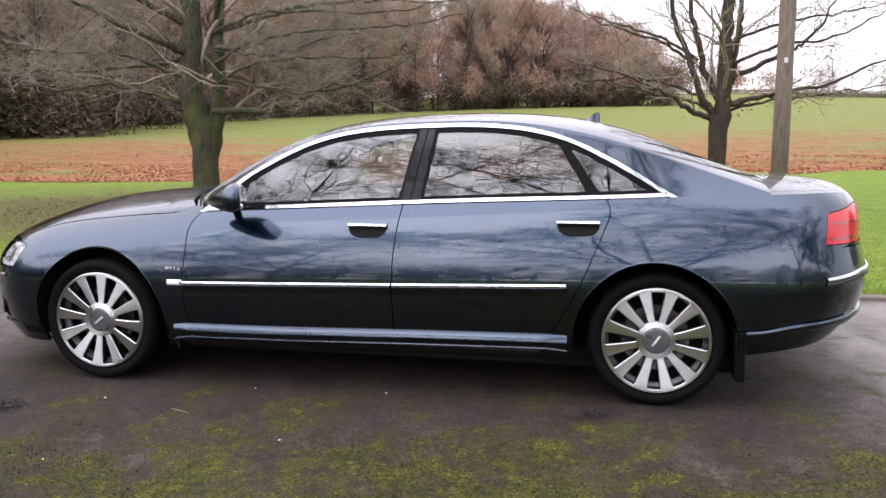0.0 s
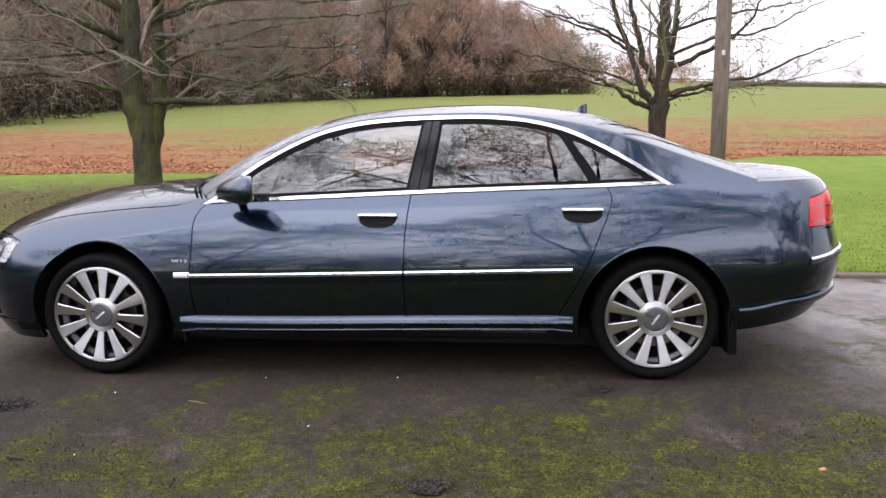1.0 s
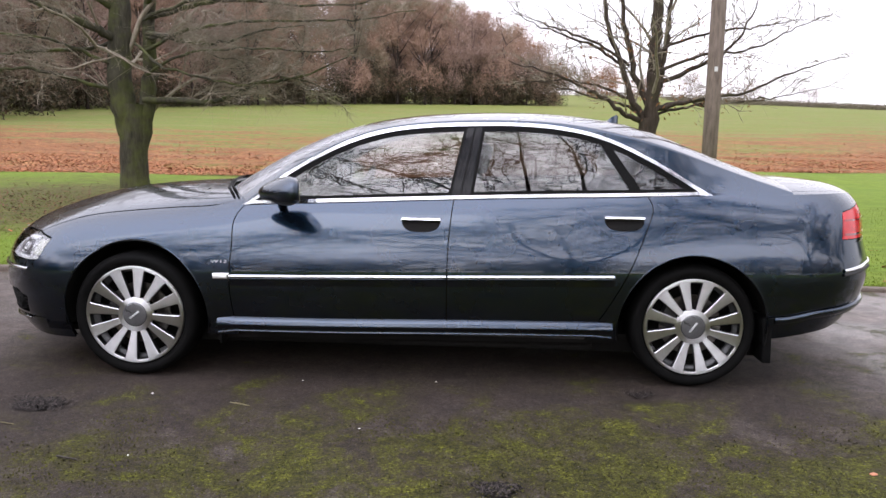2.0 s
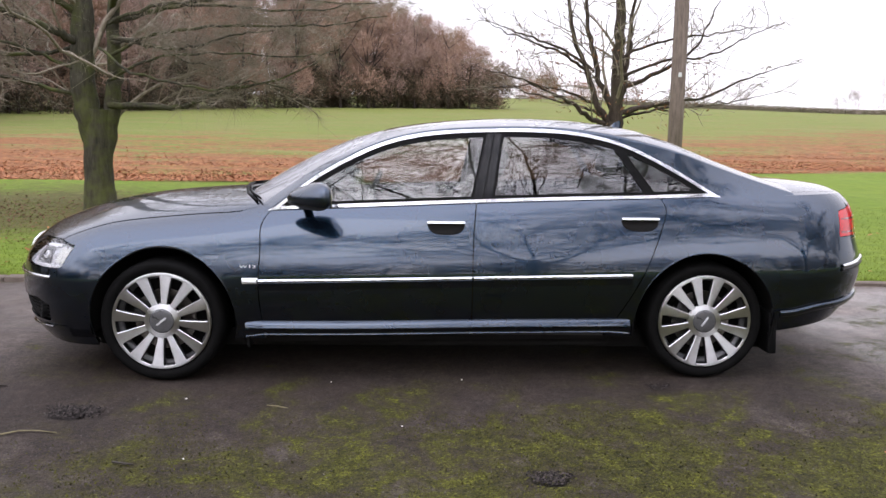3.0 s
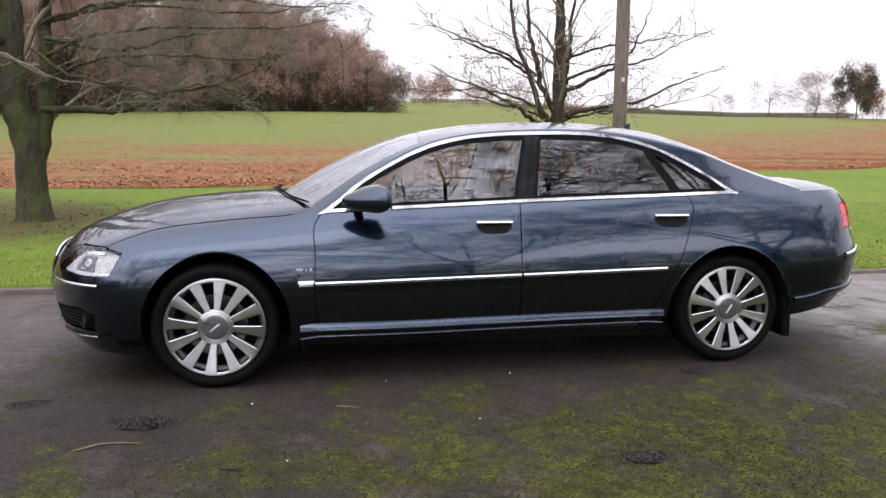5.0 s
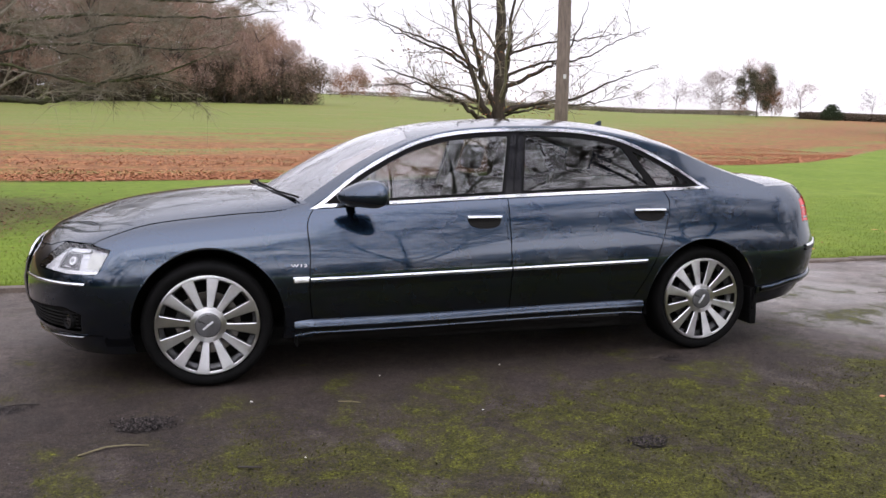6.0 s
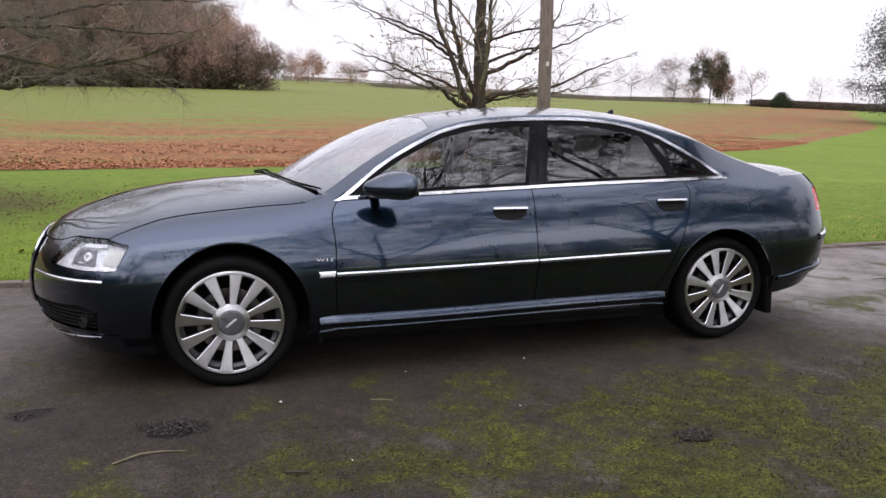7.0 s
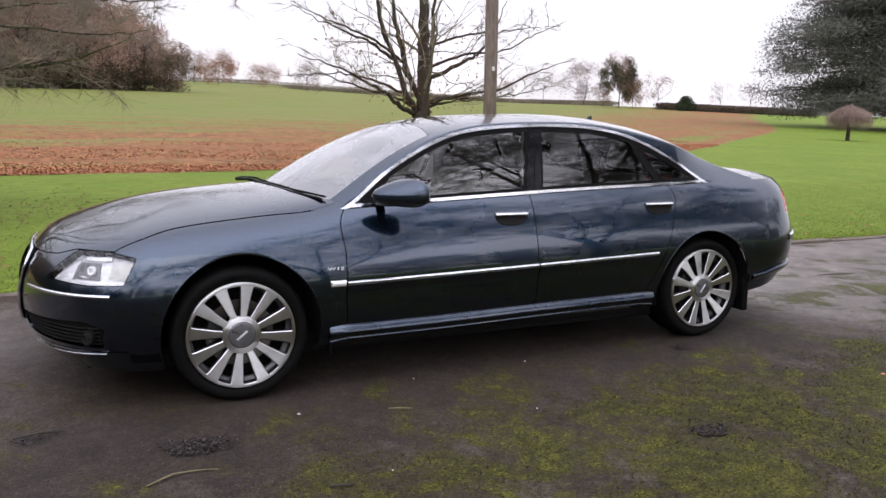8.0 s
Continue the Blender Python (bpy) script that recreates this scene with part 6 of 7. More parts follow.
far_tree(8.9, 300, 12.0, 9.0, 1500, WOOD_TONES, "far oak with thin russet leaves on the ridge", (BROWN_LEAF, 3200, 0.40), 0.25, 0.06)
far_tree(7.3, 320, 12, 7.5, 1500, PALE_TWIG, "far bare tree on the ridge", None, 0.12)
far_tree(12.0, 290, 8.5, 7.5, 1800, WOOD_TONES, "far brown round tree on the ridge", (BROWN_LEAF, 1200, 0.3), 0.10, 0.07)
far_tree(15.0, 250, 9, 6.5, 1500, PALE_TWIG, "far bare thin tree by the hedge", None, 0.05)
far_tree(18.5, 290, 8, 7, 1400, PALE_TWIG, "far bare tree by the hedge", None, 0.05)
far_tree(22.5, 280, 7, 6, 1200, PALE_TWIG, "far low bare tree by the hedge", None, 0.05)
far_tree(29.0, 250, 7, 6, 1200, PALE_TWIG, "far low bare tree beyond the field", None, 0.05)
far_tree(32.0, 240, 10, 8.5, 1600, PALE_TWIG, "far pale bare tree beyond the field", None, 0.10, 0.04)
far_tree(34.9, 200, 10.5, 7.0, 2200, PALE_TWIG, "far pale bare tree beyond the field", None, 0.10, 0.04)
far_tree(37.4, 165, 11.5, 4.4, 900, WOOD_TONES, "tall dark ivy-clad tree by the field", (IVY, 9500, 0.24), 0.1)
far_tree(38.4, 166, 6.5, 2.8, 600, WOOD_TONES, "russet-leaved young tree by the field", (BROWN_LEAF, 2400, 0.18), 0.05)
far_tree(36.3, 167, 5.5, 2.4, 500, WOOD_TONES, "russet-leaved young tree by the field", (BROWN_LEAF, 900, 0.18), 0.05)
far_tree(40.1, 165, 7.8, 3.6, 700, WOOD_TONES, "crooked bare tree by the hedge", None, 0.25, 0.04)
far_tree(44.2, 200, 6.5, 4.0, 700, PALE_TWIG, "far pale bare tree behind the hedge", None, 0.1, 0.04)
far_tree(46.2, 205, 6.0, 4.4, 700, PALE_TWIG, "far pale bare tree behind the hedge", None, 0.1, 0.04)
far_tree(48.6, 205, 6.0, 4.4, 700, PALE_TWIG, "far pale bare tree behind the hedge", None, 0.1, 0.04)


FAR_HEDGE = varied("grey_brown_far_hedge", (0.10, 0.085, 0.060), (0.17, 0.14, 0.105), (0.13, 0.125, 0.075))


def hedge(points, height, label, count, depth=1.2, size=0.16, material=None):
    pts = np.array([place(*p) for p in points])
    t = np.linspace(0, 1, len(pts))
    tt = far_rng.random(count)
    c = np.stack([np.interp(tt, t, pts[:, k]) for k in range(3)], -1)
    c += np.stack([far_rng.normal(0, depth, count), far_rng.normal(0, depth, count), height * far_rng.random(count) ** 0.8], -1)
    v, f = leaf_cloud(far_rng, c, np.full(count, 0.25), count, size)
    return tagged(part("hedge", raw(v, f, flat=True), material or EVERGREEN), label, "hedge", kind="stuff")


hedge([(40.2, 168), (43, 166), (46, 164), (50, 162)], 1.25, "long dark brown clipped hedge by the lawn", 34000, 0.7, 0.2, varied("brown_hedge", (0.055, 0.042, 0.030), (0.110, 0.080, 0.058), (0.075, 0.066, 0.040)))
bx, by, bz = place(42.0, 163)
bush = thing("bush", "dark rounded evergreen bush at the hedge's end", "bush", (bx, by, bz))
part("foliage", raw(*leaf_cloud(far_rng, np.array([(0, 0, 1.2), (-1.3, 0, 0.9), (1.3, 0, 0.9), (0.5, 0.3, 2.0), (-0.6, 0, 1.9)]), np.array([1.6, 1.2, 1.2, 1.1, 1.1]), 5200, 0.16), flat=True), EVERGREEN, bush)
hedge([(13.6, 290), (22, 290), (30, 280), (37, 215)], 1.3, "low brown far hedge between fields", 36000, 1.6, 0.30, FAR_HEDGE)
hedge([(7.0, 395), (12, 395), (20, 410), (30, 420)], 2.0, "low far hedge on the ridge", 14000, 1.2, 0.35, FAR_HEDGE)


def cedar():
    x, y, z = place(57.5, 88)
    t = thing("cedar_tree", "huge spreading dark cedar on the lawn", "tree", (x, y, z))
    part("trunk", raw(*gather([tube([(0, 0, -1), (0, 0, 5), (0.5, 0, 16)], (1.1, 0.9, 0.35), 10), tube([(-5, -2, -1), (-4.5, -1.5, 6)], (0.5, 0.35), 8)])), BARK, t)
    rng = np.random.default_rng(5)
    limbs, c, r = [], [], []
    for k in range(260):
        h = 1.8 + 17.5 * rng.random()
        a = rng.random() * 6.28
        reach = (17.5 - abs(h - 6.0) * 0.62) * (0.5 + 0.5 * rng.random() ** 0.6)
        end = np.array((math.cos(a) * reach, math.sin(a) * reach, h - 0.4 + 1.0 * rng.random()))
        limbs.append(tube([(0, 0, h - 0.6), end * (0.5, 0.5, 1) + (0, 0, 0.5), end], (0.13, 0.08, 0.02), 4, False))
        for f in np.linspace(0.2, 1.0, 12):
            c.append(end * (f, f, 1) + (0, 0, 0.5 * np.sin(np.pi * f)) + rng.normal(0, 0.8, 3) * (1, 1, 0.4))
            r.append((2.1, 2.1, 1.15))
    part("branches", raw(*gather(limbs)), BARK, t)
    ends = np.array(c)[rng.integers(0, len(c), 18000)]
    out = ends * (1, 1, 0) / (np.linalg.norm(ends[:, :2], axis=1, keepdims=True) + 0.1)
    part("drooping_growth", raw(*whips(rng, ends, out + rng.normal(0, 0.35, ends.shape) * (1, 1, 0.4) + (0, 0, -0.12), 1.0 + 1.8 * rng.random(18000), np.full(18000, 0.022), 0.3)), varied("grey_cedar_shoots", (0.10, 0.09, 0.08), (0.16, 0.15, 0.13), (0.07, 0.07, 0.06)), t, "long drooping grey-brown shoots")
    part("foliage", raw(*leaf_cloud(rng, np.array(c), np.array(r), 640000, 0.15), flat=True), CEDAR, t, "flat dark tiers of cedar needles")


cedar()


def weeping_tree():
    x, y, z = place(52.2, 52)
    t = thing("weeping_tree", "small bare weeping tree on the lawn", "tree", (x, y, z))
    rng = np.random.default_rng(21)
    out = [tube([(0, 0, -0.2), (0.03, 0, 0.8), (0, 0, 1.9)], (0.13, 0.10, 0.08), 8, False)]
    part("trunk", raw(*gather(out)), BARK, t)
    twigs = []
    for k in range(1100):
        a, reach = rng.random() * 6.28, 0.2 + 1.05 * rng.random() ** 0.8
        d = np.array((math.cos(a), math.sin(a), 0))
        top = 1.75 + 0.25 * rng.random() - 0.25 * reach
        j = rng.normal(0, 0.07, (3, 3))
        twigs.append(tube([(0, 0, 1.6), d * reach * 0.55 + (0, 0, top + 0.10) + j[0], d * reach + (0, 0, top - 0.15) + j[1], d * (reach + 0.08) + (0, 0, 0.65 + 0.55 * rng.random()) + j[2]], (0.016, 0.012, 0.009, 0.004), 3, False))
    part("crown", raw(*gather(twigs)), varied("weeping_twigs", (0.14, 0.10, 0.085), (0.26, 0.19, 0.16), (0.18, 0.12, 0.10)), t, "hanging bare twigs")


weeping_tree()


def outbuilding():
    x, y, z = place(53.4, 200)
    t = thing("outbuilding", "low white-walled outbuilding beyond the lawn", "building", (x, y, z - 0.2))
    t.rotation_euler = (0, 0, radians(-36))
    white = plain("white_painted_wall", (0.70, 0.69, 0.67), (0.80, 0.79, 0.77), 0.8, 1.5, 30, 0.1)
    bm = bmesh.new()
    box(bm, (-9, -2.5, 0), (10, 2.5, 3.3), 0.03)
    part("wall", bm, white, t)
    bm = bmesh.new()
    for sgn in (-1, 1):
        vs = [bm.verts.new(p) for p in ((-9.4, sgn * 2.9, 3.25), (10.4, sgn * 2.9, 3.25), (10.4, 0, 4.6), (-9.4, 0, 4.6), (-9.4, sgn * 2.9, 3.10), (10.4, sgn * 2.9, 3.10), (10.4, 0, 4.45), (-9.4, 0, 4.45))]
        for q in ((0, 1, 2, 3), (7, 6, 5, 4), (0, 4, 5, 1), (1, 5, 6, 2), (2, 6, 7, 3), (3, 7, 4, 0)):
            bm.faces.new([vs[i] for i in q])
    part("roof", bm, plain("grey_slate_roof", (0.16, 0.16, 0.17), (0.24, 0.24, 0.25), 0.7, 3, 40, 0.3), t, "grey slate roof")
    for px in (-6.5, 1.5, 5.5):
        bm = bmesh.new()
        box(bm, (px, -2.56, 0.1), (px + 1.7, -2.47, 2.3), 0.02)
        part("door", bm, plain("dark_door", (0.03, 0.03, 0.03), (0.06, 0.055, 0.05), 0.6, 3, 40, 0.1), t, "dark wide door")


outbuilding()


def panel_fence():
    x, y, z = place(51.0, 186)
    t = thing("fence", "weathered grey timber panel fence", "fence", (x, y, z - 0.1))
    t.rotation_euler = (0, 0, radians(-38))
    tone = plain("grey_fence_boards", (0.12, 0.11, 0.10), (0.22, 0.20, 0.18), 0.9, 2, 30, 0.3)
    for i in range(5):
        bm = bmesh.new()
        box(bm, (-4.6 + 1.85 * i, -0.04, 0.05), (-2.85 + 1.85 * i, 0.04, 1.8), 0.01)
        part("panel", bm, tone, t)
        bm = bmesh.new()
        box(bm, (-4.72 + 1.85 * i, -0.06, 0), (-4.60 + 1.85 * i, 0.06, 1.95), 0.01)
        part("post", bm, tone, t)


panel_fence()

# the trees that the windows and paint mirror, behind the walk
THIN[0] = 0.0085
tree("tree", "large bare tree on the verge behind the drive", (3.6, -11.5, -0.05), [
    ([(0, 0, 2.2), (-0.5, 0.6, 4.5), (-1.2, 1.5, 7.5), (-1.5, 2.4, 12)], (0.066, 0.053, 0.040, 0.014)),
    ([(0, 0, 2.4), (0.8, 0.4, 4.8), (1.4, 1.2, 8), (1.8, 1.5, 13)], (0.062, 0.049, 0.035, 0.014)),
    ([(0, 0, 3.6), (-1.5, 1.6, 6.2), (-3.6, 2.8, 8.2), (-6.5, 3.4, 9.6)], (0.045, 0.035, 0.024, 0.006)),
    ([(0, 0, 3.9), (1.8, 1.8, 6.6), (3.6, 3.0, 8.4), (6.0, 3.6, 9.8)], (0.045, 0.035, 0.024, 0.006)),
    ([(0, 0, 4.4), (-0.3, 1.8, 7.2), (-0.6, 3.4, 9.0), (-1.4, 4.6, 10.4)], (0.042, 0.033, 0.022, 0.006)),
    ([(0, 0, 4.0), (-2.4, 0.8, 6.6), (-5.0, 1.6, 8.8), (-8.0, 2.0, 10.2)], (0.042, 0.033, 0.022, 0.006)),
    ([(0, 0, 5.0), (1.2, 2.4, 7.2), (1.6, 4.0, 8.2), (2.4, 5.2, 8.8)], (0.033, 0.027, 0.017, 0.006)),
], ([(0, 0, -0.3), (0, 0, 0.6), (0, 0, 2.0), (0, 0, 4.2)], (0.116, 0.085, 0.073, 0.066)), BARK, 31, (13, 9, 5), None, (6000, 1.0, 0.0080, -0.05))
tree("tree", "bare spreading tree on the verge behind the drive", (-4.6, -12.5, -0.02), [
    ([(0, 0, 2.2), (0.4, 0.6, 4.5), (0.8, 1.5, 7.5), (1.0, 2.0, 12)], (0.058, 0.049, 0.035, 0.012)),
    ([(0, 0, 2.4), (-1.2, 0.6, 4.6), (-2.4, 1.2, 7), (-3.2, 1.5, 11)], (0.053, 0.045, 0.031, 0.009)),
    ([(0, 0, 3.5), (1.6, 1.8, 6.2), (3.4, 3.2, 8.0), (5.6, 4.0, 9.4)], (0.040, 0.031, 0.022, 0.006)),
    ([(0, 0, 3.8), (-0.4, 2.0, 6.6), (-1.0, 4.0, 8.6), (-1.6, 5.6, 10.0)], (0.040, 0.031, 0.022, 0.006)),
    ([(0, 0, 3.6), (-2.0, 1.4, 6.0), (-4.4, 2.4, 7.6), (-7.0, 3.0, 8.8)], (0.040, 0.031, 0.022, 0.006)),
], ([(0, 0, -0.3), (0, 0, 0.6), (0, 0, 2.0), (0, 0, 3.8)], (0.098, 0.071, 0.062, 0.056)), BARK, 32, (13, 9, 5), None, (6000, 1.0, 0.0080, -0.05))


tall_tree = tree("tree", "tall bare tree on the verge behind the drive", (10.6, -11.8, -0.03), [
    ([(0, 0, 3.2), (0.6, 0.9, 6.5), (1.2, 2.2, 10.9), (1.5, 2.9, 19)], (0.094, 0.066, 0.047, 0.011)),
    ([(0, 0, 4.0), (-1.7, 1.2, 8.1), (-3.5, 2.3, 12.3), (-4.4, 3.2, 17.5)], (0.077, 0.055, 0.036, 0.009)),
    ([(0, 0, 5.0), (2.3, 2.6, 9.0), (4.9, 4.6, 12.2), (8.1, 5.8, 15.1)], (0.066, 0.047, 0.028, 0.006)),
    ([(0, 0, 5.5), (-0.6, 2.9, 9.6), (-1.4, 5.2, 12.8), (-2.3, 7.0, 15.4)], (0.055, 0.041, 0.025, 0.006)),
    ([(0, 0, 6.0), (-2.9, 2.6, 9.6), (-5.8, 4.3, 11.9), (-9.0, 5.5, 13.6)], (0.050, 0.036, 0.023, 0.006)),
    ([(0, 0, 5.2), (2.8, 0.8, 8.0), (6.0, 1.6, 10.0), (10.0, 2.0, 12.0)], (0.050, 0.036, 0.023, 0.006)),
    ([(0, 0, 7.0), (1.5, 3.6, 11.5), (2.4, 6.2, 15.5), (3.0, 8.0, 18.0)], (0.050, 0.036, 0.023, 0.006)),
], ([(0, 0, -0.3), (0, 0, 0.6), (0, 0, 2.5), (0, 0, 6.0)], (0.30, 0.24, 0.20, 0.16)), BARK, 33, (13, 9, 5), None, (15000, 1.1, 0.0085, -0.05))


for x, y, turn, size in ((21.0, -13.5, 130, 0.95), (29.5, -10.0, 250, 0.9)):
    copy_thing(tall_tree, pose(x, y, float(land_z(x, y)) - 0.05, 0, 0, turn) @ Matrix.Scale(size, 4))

# brown leaves that still cling to the small tree
cling = np.array([(0.3, 0, 2.2), (0.8, 0, 1.75), (-0.5, 0, 1.8), (-0.9, -0.2, 2.1), (0.1, 0, 1.7), (1.3, 0, 1.9), (-0.3, 0, 2.6), (0.5, 0.1, 2.6), (1.1, 0.1, 2.4), (-1.3, 0, 2.5)])
part("foliage", raw(*leaf_cloud(far_rng, cling, np.full(len(cling), 0.45), 800, 0.036), flat=True), BROWN_LEAF, small_tree, "a few clinging russet leaves")


def back_wood():
    rng = np.random.default_rng(41)
    trees, dark, stems = [], [], []
    for row in range(3):
        for x in np.linspace(-70, 75, 38):
            x, y = x + rng.normal(0, 1.5), -34 - row * 6 - 4 * rng.random()
            h = 11 + 4 * rng.random()
            trees.append(twig_tree(rng, (x, y, float(land_z(x, y))), h, 3.4, 600, stems, 0.3, 0.15, 0.07))
            dark.append((x, y + 2, float(land_z(x, y)) + 1.5 + 2 * rng.random()))
    # row out of view at the left, added to darken what the nose mirrors
    for row in range(2):
        for y in np.linspace(-36, 20, 20):
            x, y = -27 - row * 6 + rng.normal(0, 1.2), y + rng.normal(0, 1)
            trees.append(twig_tree(rng, (x, y, float(land_z(x, y))), 10 + 4 * rng.random(), 3.6, 900, stems, 0.3, 0.08, 0.07))
            for _ in range(3):
                dark.append((x + 1.5, y + rng.normal(0, 1.5), float(land_z(x, y)) + 1 + 5 * rng.random()))
    tagged(part("wood", raw(*gather(trees), flat=True), WOOD_TONES), "bare wood behind the drive and an unseen row added to the left", "wood", kind="stuff")
    tagged(part("stems", raw(*gather(stems)), BARK), "dark bare stems of the wood behind the drive and of the row added to the left", "wood", kind="stuff")
    tagged(part("undergrowth", raw(*leaf_cloud(rng, np.array(dark), np.full(len(dark), 3.0), 75000, 0.28), flat=True), EVERGREEN), "dark evergreen bushes behind the drive and unseen ones added to the left", "undergrowth", kind="stuff")


back_wood()


# ---- small things on the ground ----
def blades(name, label, xs, ys, height, material, seed, lift=0.0):
    rng = np.random.default_rng(seed)
    n = len(xs)
    base = np.stack([xs, ys, land_z(xs, ys) + 0.025 * np.sin(xs * 0.9 + 0.6 * ys) * np.sin(ys * 0.7) * smooth(ys, 4, 12) - 0.004 + lift], -1)
    a = rng.random(n) * 6.28
    side = np.stack([np.cos(a), np.sin(a), np.zeros(n)], -1) * (0.003 + 0.003 * rng.random(n))[:, None]
    tip = base + np.stack([rng.normal(0, 0.4, n) * height, rng.normal(0, 0.4, n) * height, height * (0.6 + 0.8 * rng.random(n))], -1)
    v = np.stack([base - side, base + side, tip], 1).reshape(-1, 3)
    return tagged(part(name, raw(v, np.arange(3 * n).reshape(-1, 3), flat=True), material), label, "grass", kind="stuff")


rng = np.random.default_rng(3)
LAWN_BLADES = varied("grass_blades", (0.100, 0.135, 0.014), (0.130, 0.175, 0.020), (0.150, 0.185, 0.026), (0.112, 0.152, 0.017), rough=0.7)
gx1 = rng.uniform(-7, 20, 110000)
gy1 = 2.96 + rng.random(110000) ** 2.6 * 6.0
blades("grass", "short green lawn grass along the kerb", gx1, gy1, 0.020, LAWN_BLADES, 5)
LEAF_TONES = varied("fallen_leaves", (0.44, 0.250, 0.110), (0.24, 0.085, 0.040), (0.34, 0.130, 0.058), (0.40, 0.200, 0.100), (0.15, 0.055, 0.030), (0.29, 0.105, 0.048))


def fallen(name, label, xs, ys, size, seed, base=None, tones=None):
    r = np.random.default_rng(seed)
    n = len(xs)
    z = land_z(xs, ys) + 0.012 if base is None else np.full(n, base)
    c = np.stack([xs, ys, z + 0.01 * r.random(n)], -1)
    a = r.random(n) * 6.28
    s = size * (0.6 + 0.8 * r.random(n))[:, None]
    u = np.stack([np.cos(a), np.sin(a), r.normal(0, 0.22, n)], -1) * s
    w = np.stack([-np.sin(a), np.cos(a), r.normal(0, 0.22, n)], -1) * s * 0.6
    v = np.stack([c - u, c - w * 0.8 + (0, 0, 0.004), c + u, c + w], 1).reshape(-1, 3)
    return tagged(part(name, raw(v, np.arange(4 * n).reshape(-1, 4), flat=True), tones or LEAF_TONES), label, "leaves", kind="stuff")


lx = rng.uniform(-28, 26, 210000)
ly = bound_y(lx) + 0.1 + np.where(rng.random(210000) < 0.3, 1.6 * rng.random(210000), np.abs(rng.normal(0, 7.0, 210000)) * (0.3 + 0.7 * rng.random(210000)))
drift = np.sin(lx * 0.35 + ly * 1.1) + np.sin(ly * 2.3 + 0.2 * lx) + rng.normal(0, 0.9, 210000)
keep = drift > -0.4
fallen("fallen_leaves", "russet fallen leaves strewn over the field's edge", lx[keep], ly[keep], 0.030, 6)
lx = rng.normal(-4.6, 2.4, 5200)
ly = rng.normal(7.3, 1.3, 5200)
fallen("fallen_leaves", "brown fallen leaves under the mossy tree", lx, ly, 0.021, 7, None, varied("damp_brown_leaves", (0.10, 0.050, 0.032), (0.17, 0.085, 0.050), (0.065, 0.036, 0.024)))
lx, ly = rng.uniform(-8, 14, 190), 2.95 + np.abs(rng.normal(0, 1.3, 190))
fallen("fallen_leaves", "scattered brown leaves on the lawn's edge", lx, ly, 0.035, 8)


# kerb, stone by stone
def kerb_mesh(seed):
    r = np.random.default_rng(seed)
    bm = bmesh.new()
    box(bm, (0.004, 0, -0.12), (0.906, 0.125, 0.05), 0.014, 2)
    for v in bm.verts:
        v.co += Vector(r.normal(0, 0.0025, 3))
    me = from_bm(bm, 60)
    me.materials.append(KERB)
    return me


KERBS = [kerb_mesh(k) for k in range(5)]
kerb = thing("kerb", "weathered brown concrete edging along the lawn", "kerb", (0, 0, 0), kind="structure")
for i in range(46):
    k = part("kerb_stone", KERBS[i % 5], None, kerb)
    k.matrix_basis = pose(-16 + 0.91 * i, KERB_Y - 0.01 + random.uniform(-0.006, 0.006), random.uniform(-0.005, 0.005), 0, random.uniform(-0.3, 0.3), random.uniform(-0.2, 0.2))

# litter on the drive
STICK = plain("pale_stick", (0.10, 0.085, 0.042), (0.19, 0.16, 0.085), 0.8, 30, 200, 0.3, world=True)
DARK_STICK = plain("dark_stick", (0.02, 0.016, 0.012), (0.05, 0.04, 0.03), 0.8, 30, 200, 0.3, world=True)


def stick(label, pts, r, material):
    t = tagged(part("stick", raw(*gather([tube(pts, r, 7)])), material), label, "stick")
    return t


stick("long pale crooked stick on the drive", [(-0.51, -0.75, 0.0), (-0.45, -0.715, 0.003), (-0.41, -0.69, 0.004), (-0.33, -0.685, 0.003), (-0.24, -0.70, 0.0)], (0.0035, 0.0045, 0.0035, 0.002), STICK)
stick("short dark stick on the drive", [(0.125, -1.005, -0.004), (0.17, -1.02, -0.003), (0.22, -1.03, -0.004)], (0.004, 0.005, 0.003), DARK_STICK)
stick("thin dark twig on the drive", [(5.55, 1.30, 0.026), (5.75, 1.275, 0.028), (5.95, 1.25, 0.026)], (0.006, 0.008, 0.005), DARK_STICK)
stick("thin dark twig on the drive", [(-1.0, -0.07, 0.003), (-0.9, -0.04, 0.005), (-0.8, -0.05, 0.003)], (0.004, 0.005, 0.003), DARK_STICK)
stick("short pale twig on the drive", [(0.62, -0.33, -0.002), (0.68, -0.35, 0.0), (0.73, -0.37, -0.002)], (0.003, 0.004, 0.002), STICK)
CHIP = plain("pale_stone_chip", (0.5, 0.48, 0.44), (0.68, 0.66, 0.62), 0.8, 60, 200, 0.2, world=True)


def pebble(x, y, r, material, label, z=-0.012):
    bm = bmesh.new()
    bmesh.ops.create_icosphere(bm, subdivisions=2, radius=r)
    for v in bm.verts:
        v.co = Vector((v.co.x * 1.3, v.co.y * 0.9, v.co.z * 0.6)) * random.uniform(0.85, 1.15)
    ob = tagged(part("pebble", bm, material), label, "pebble", group="chips on the drive")
    ob.location = (x, y, z + r * 0.45 + float(camber(x, y)))
    ob.rotation_euler = (0, 0, random.uniform(0, 6))
    return ob


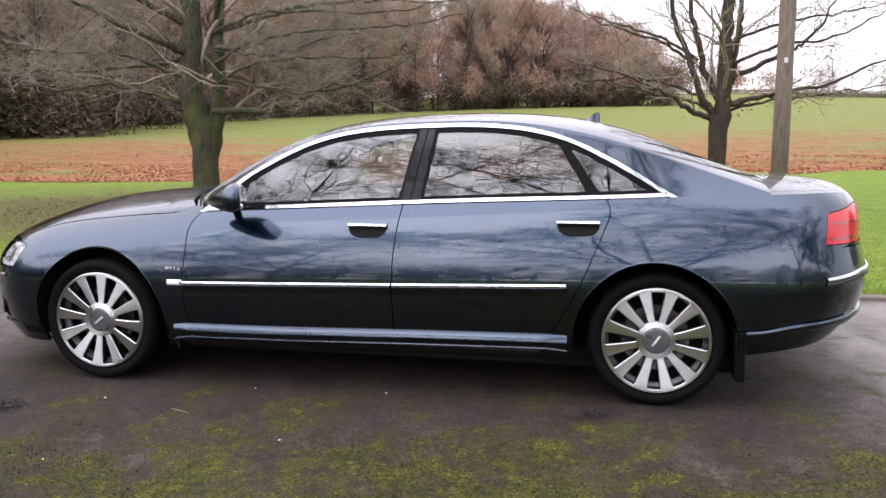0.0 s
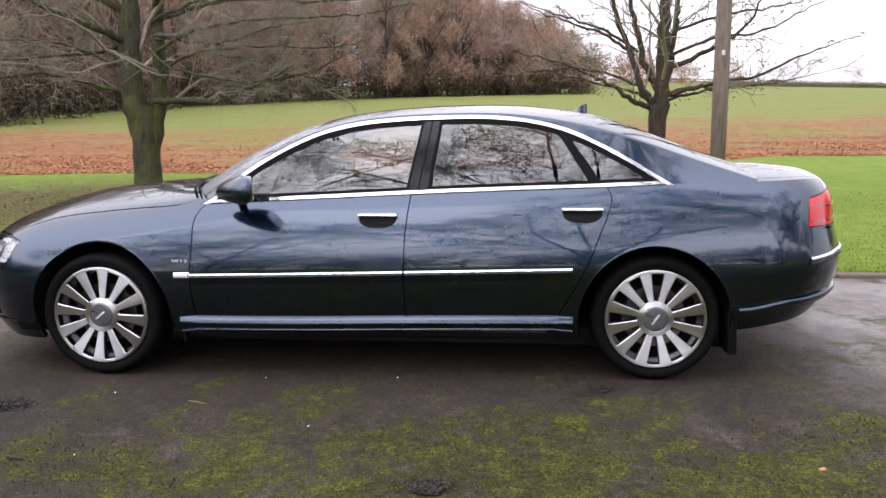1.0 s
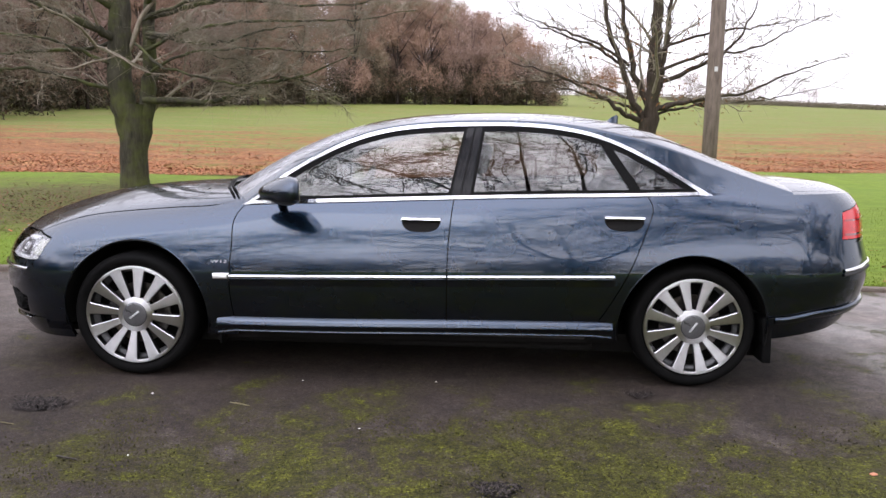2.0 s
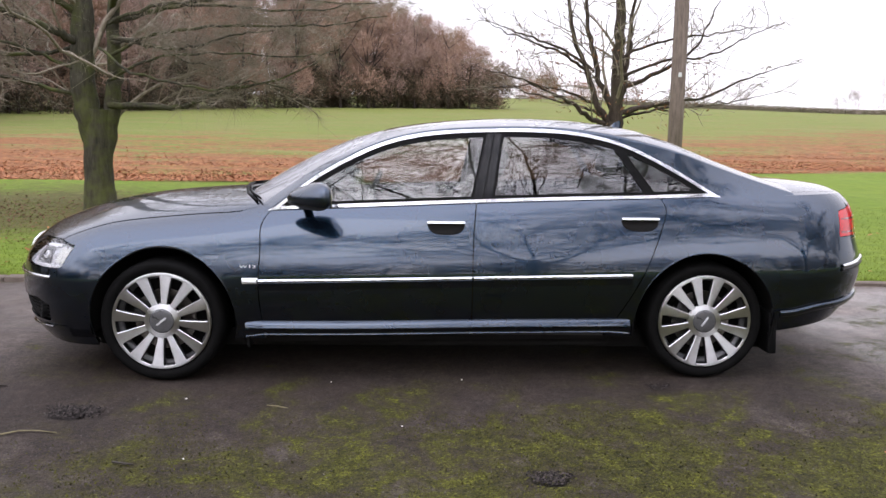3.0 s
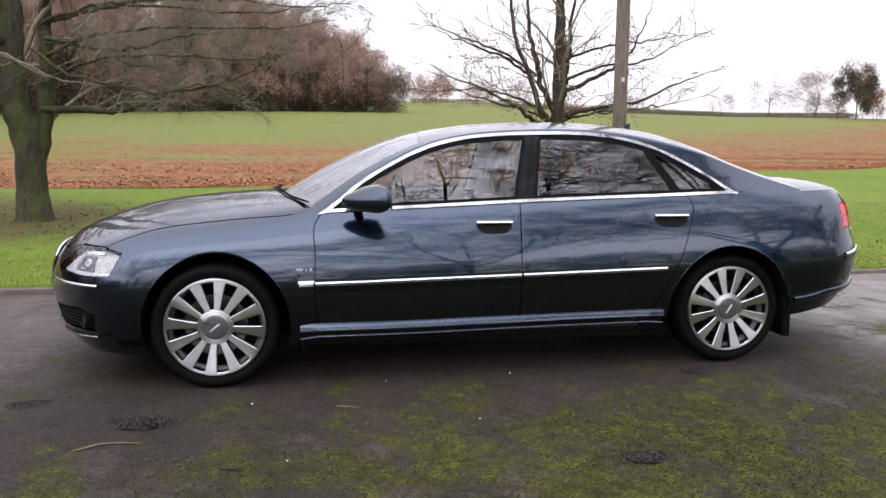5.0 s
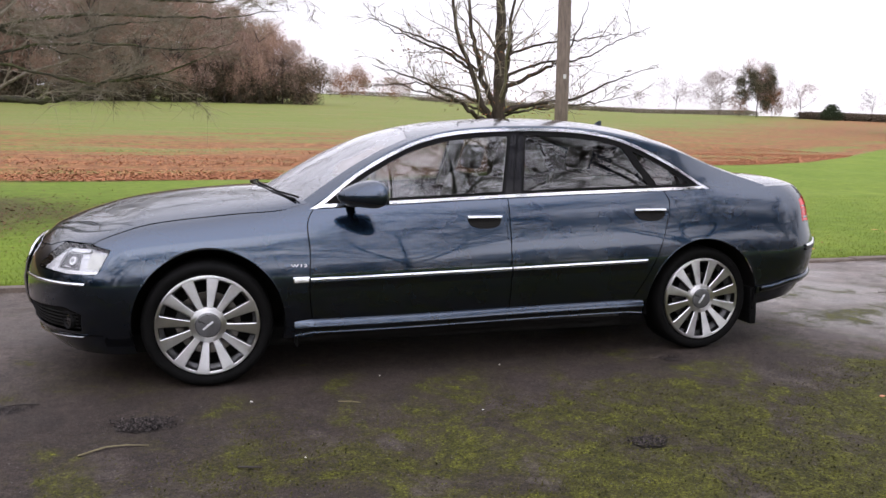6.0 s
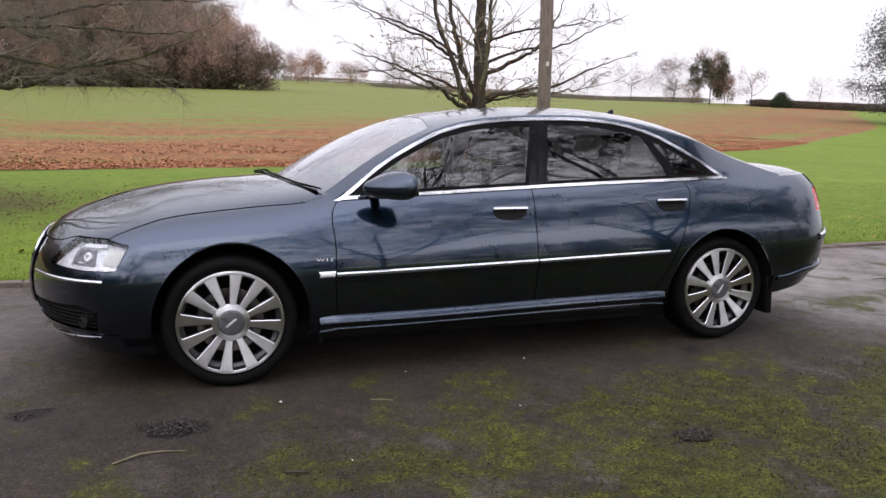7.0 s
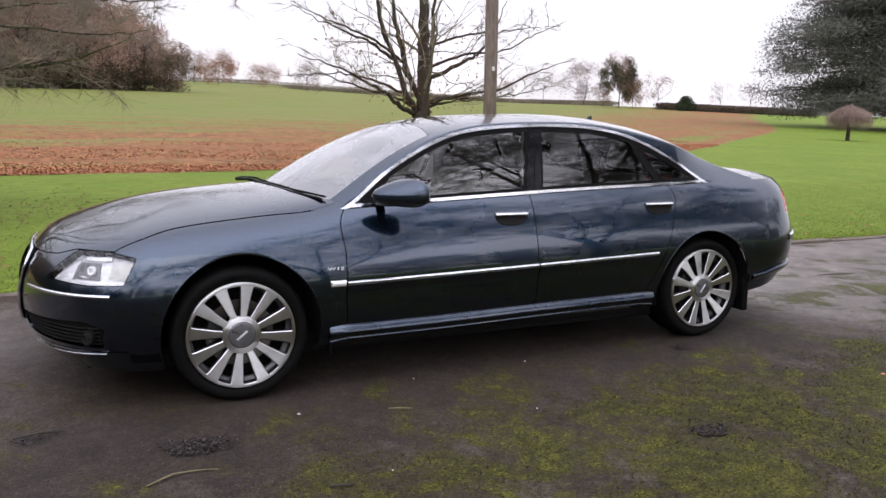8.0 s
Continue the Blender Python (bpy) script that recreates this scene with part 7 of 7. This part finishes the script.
for x, y in ((2.57, -0.93), (0.40, -0.96), (1.01, -0.45), (1.61, 0.04), (0.9, 0.02), (1.3, -0.6), (2.2, -0.55), (0.2, -0.25), (3.1, -0.6)):
    pebble(x, y, random.uniform(0.004, 0.007), CHIP, "tiny pale stone chip on the drive", -0.012 if y < -0.3 else 0.0)
bm = bmesh.new()
box(bm, (-0.014, -0.010, 0), (0.014, 0.010, 0.014), 0.004)
brick = tagged(part("brick_fragment", bm, plain("orange_brick", (0.42, 0.16, 0.09), (0.55, 0.26, 0.15), 0.85, 40, 200, 0.3)), "small orange brick fragment on the moss", "rubble")
brick.matrix_basis = pose(3.42, -0.90, -0.012, 0, 0, 25)


def mossiness(x, y):
    """Where moss grows on the drive, from 0 to 1: lumpy patches at several sizes, none where the wheels run."""
    lump = np.array([noise.fractal(Vector((a * 1.5, b * 1.5, 3.0)), 0.7, 2.1, 6) for a, b in zip(x, y)])
    grow_ = smooth(-y, -0.05, 0.65) * (0.70 + 0.30 * smooth(x, -0.4, 2.4)) * (1 - 0.45 * smooth(-x, 0.0, 1.2)) + 0.25 * smooth(x, 3.4, 4.2) * smooth(-y, -0.9, 0.2)
    return lump * 0.55 + grow_


def bits(name, label, category, x, y, size, material, seed, tilt=0.7, z=None):
    r = np.random.default_rng(seed)
    n = len(x)
    zz = -0.012 * smooth(-y, 0.2, 1.2) + 0.006 * np.sin(x * 1.3 + 0.4) * np.sin(y * 1.7) + 0.001 + camber(x, y) if z is None else z
    c = np.stack([x, y, zz], -1)
    a = r.random(n) * 6.28
    s_ = (size * (0.5 + r.random(n)))[:, None]
    up = np.abs(r.normal(0, tilt, n))
    u = np.stack([np.cos(a), np.sin(a), np.zeros(n)], -1) * s_
    w = np.stack([-np.sin(a), np.cos(a), np.zeros(n)], -1) * s_ * 0.7
    lift = np.stack([np.zeros(n), np.zeros(n), up], -1) * s_
    v = np.stack([c - u, c + w + lift * 0.6, c + u * 0.8 + lift, c - w], 1).reshape(-1, 3)
    return tagged(part(name, raw(v, np.arange(4 * n).reshape(-1, 4), flat=True), material), label, category, kind="stuff")


mx, my = rng.uniform(-2.2, 6.0, 170000), 0.5 - 3.3 * rng.random(170000) ** 0.8
k = mossiness(mx, my) + rng.normal(0, 0.16, len(mx))
MOSS = varied("green_moss", (0.018, 0.018, 0.006), (0.040, 0.038, 0.010), (0.072, 0.072, 0.012), (0.032, 0.029, 0.010), (0.052, 0.046, 0.013), rough=0.95)
bits("moss", "small bright green moss tufts on the drive", "moss", mx[k > 0.90], my[k > 0.90], 0.0046, MOSS, 51)
GRIT = varied("dark_grit", (0.018, 0.016, 0.015), (0.060, 0.053, 0.048), (0.034, 0.029, 0.026), (0.120, 0.108, 0.098), (0.055, 0.042, 0.032), rough=0.9)
mx, my = rng.uniform(-2.4, 6.0, 60000), 0.6 - 3.3 * rng.random(60000) ** 0.8
bits("grit", "loose dark grit and leaf crumbs on the drive", "grit", mx, my, 0.0032, GRIT, 52, 0.4)
PITS = ((-0.30, -0.42, 0.125, 700), (-0.20, -0.43, 0.10, 200), (1.91, -1.13, 0.085, 700), (2.66, -0.09, 0.07, 160), (-0.92, -0.08, 0.11, 160))
turn = [rng.random(n) * 6.28 for *_, n in PITS]
reach = [s_ * np.sqrt(rng.random(n)) * (1 + 0.18 * np.sin(3 * a) + 0.12 * np.sin(5 * a + 1)) for (_, _, s_, n), a in zip(PITS, turn)]
px = np.concatenate([p[0] + r_ * np.cos(a) for p, r_, a in zip(PITS, reach, turn)])
py = np.concatenate([p[1] + 0.72 * r_ * np.sin(a) for p, r_, a in zip(PITS, reach, turn)])
CRUMB = varied("dark_soil_crumbs", (0.006, 0.005, 0.005), (0.022, 0.018, 0.016), (0.010, 0.008, 0.007), (0.075, 0.062, 0.056), (0.034, 0.028, 0.025), rough=0.9)
bits("soil_crumbs", "dark broken tarmac and soil in the small potholes", "soil", px, py, 0.0056, CRUMB, 53, 0.5)
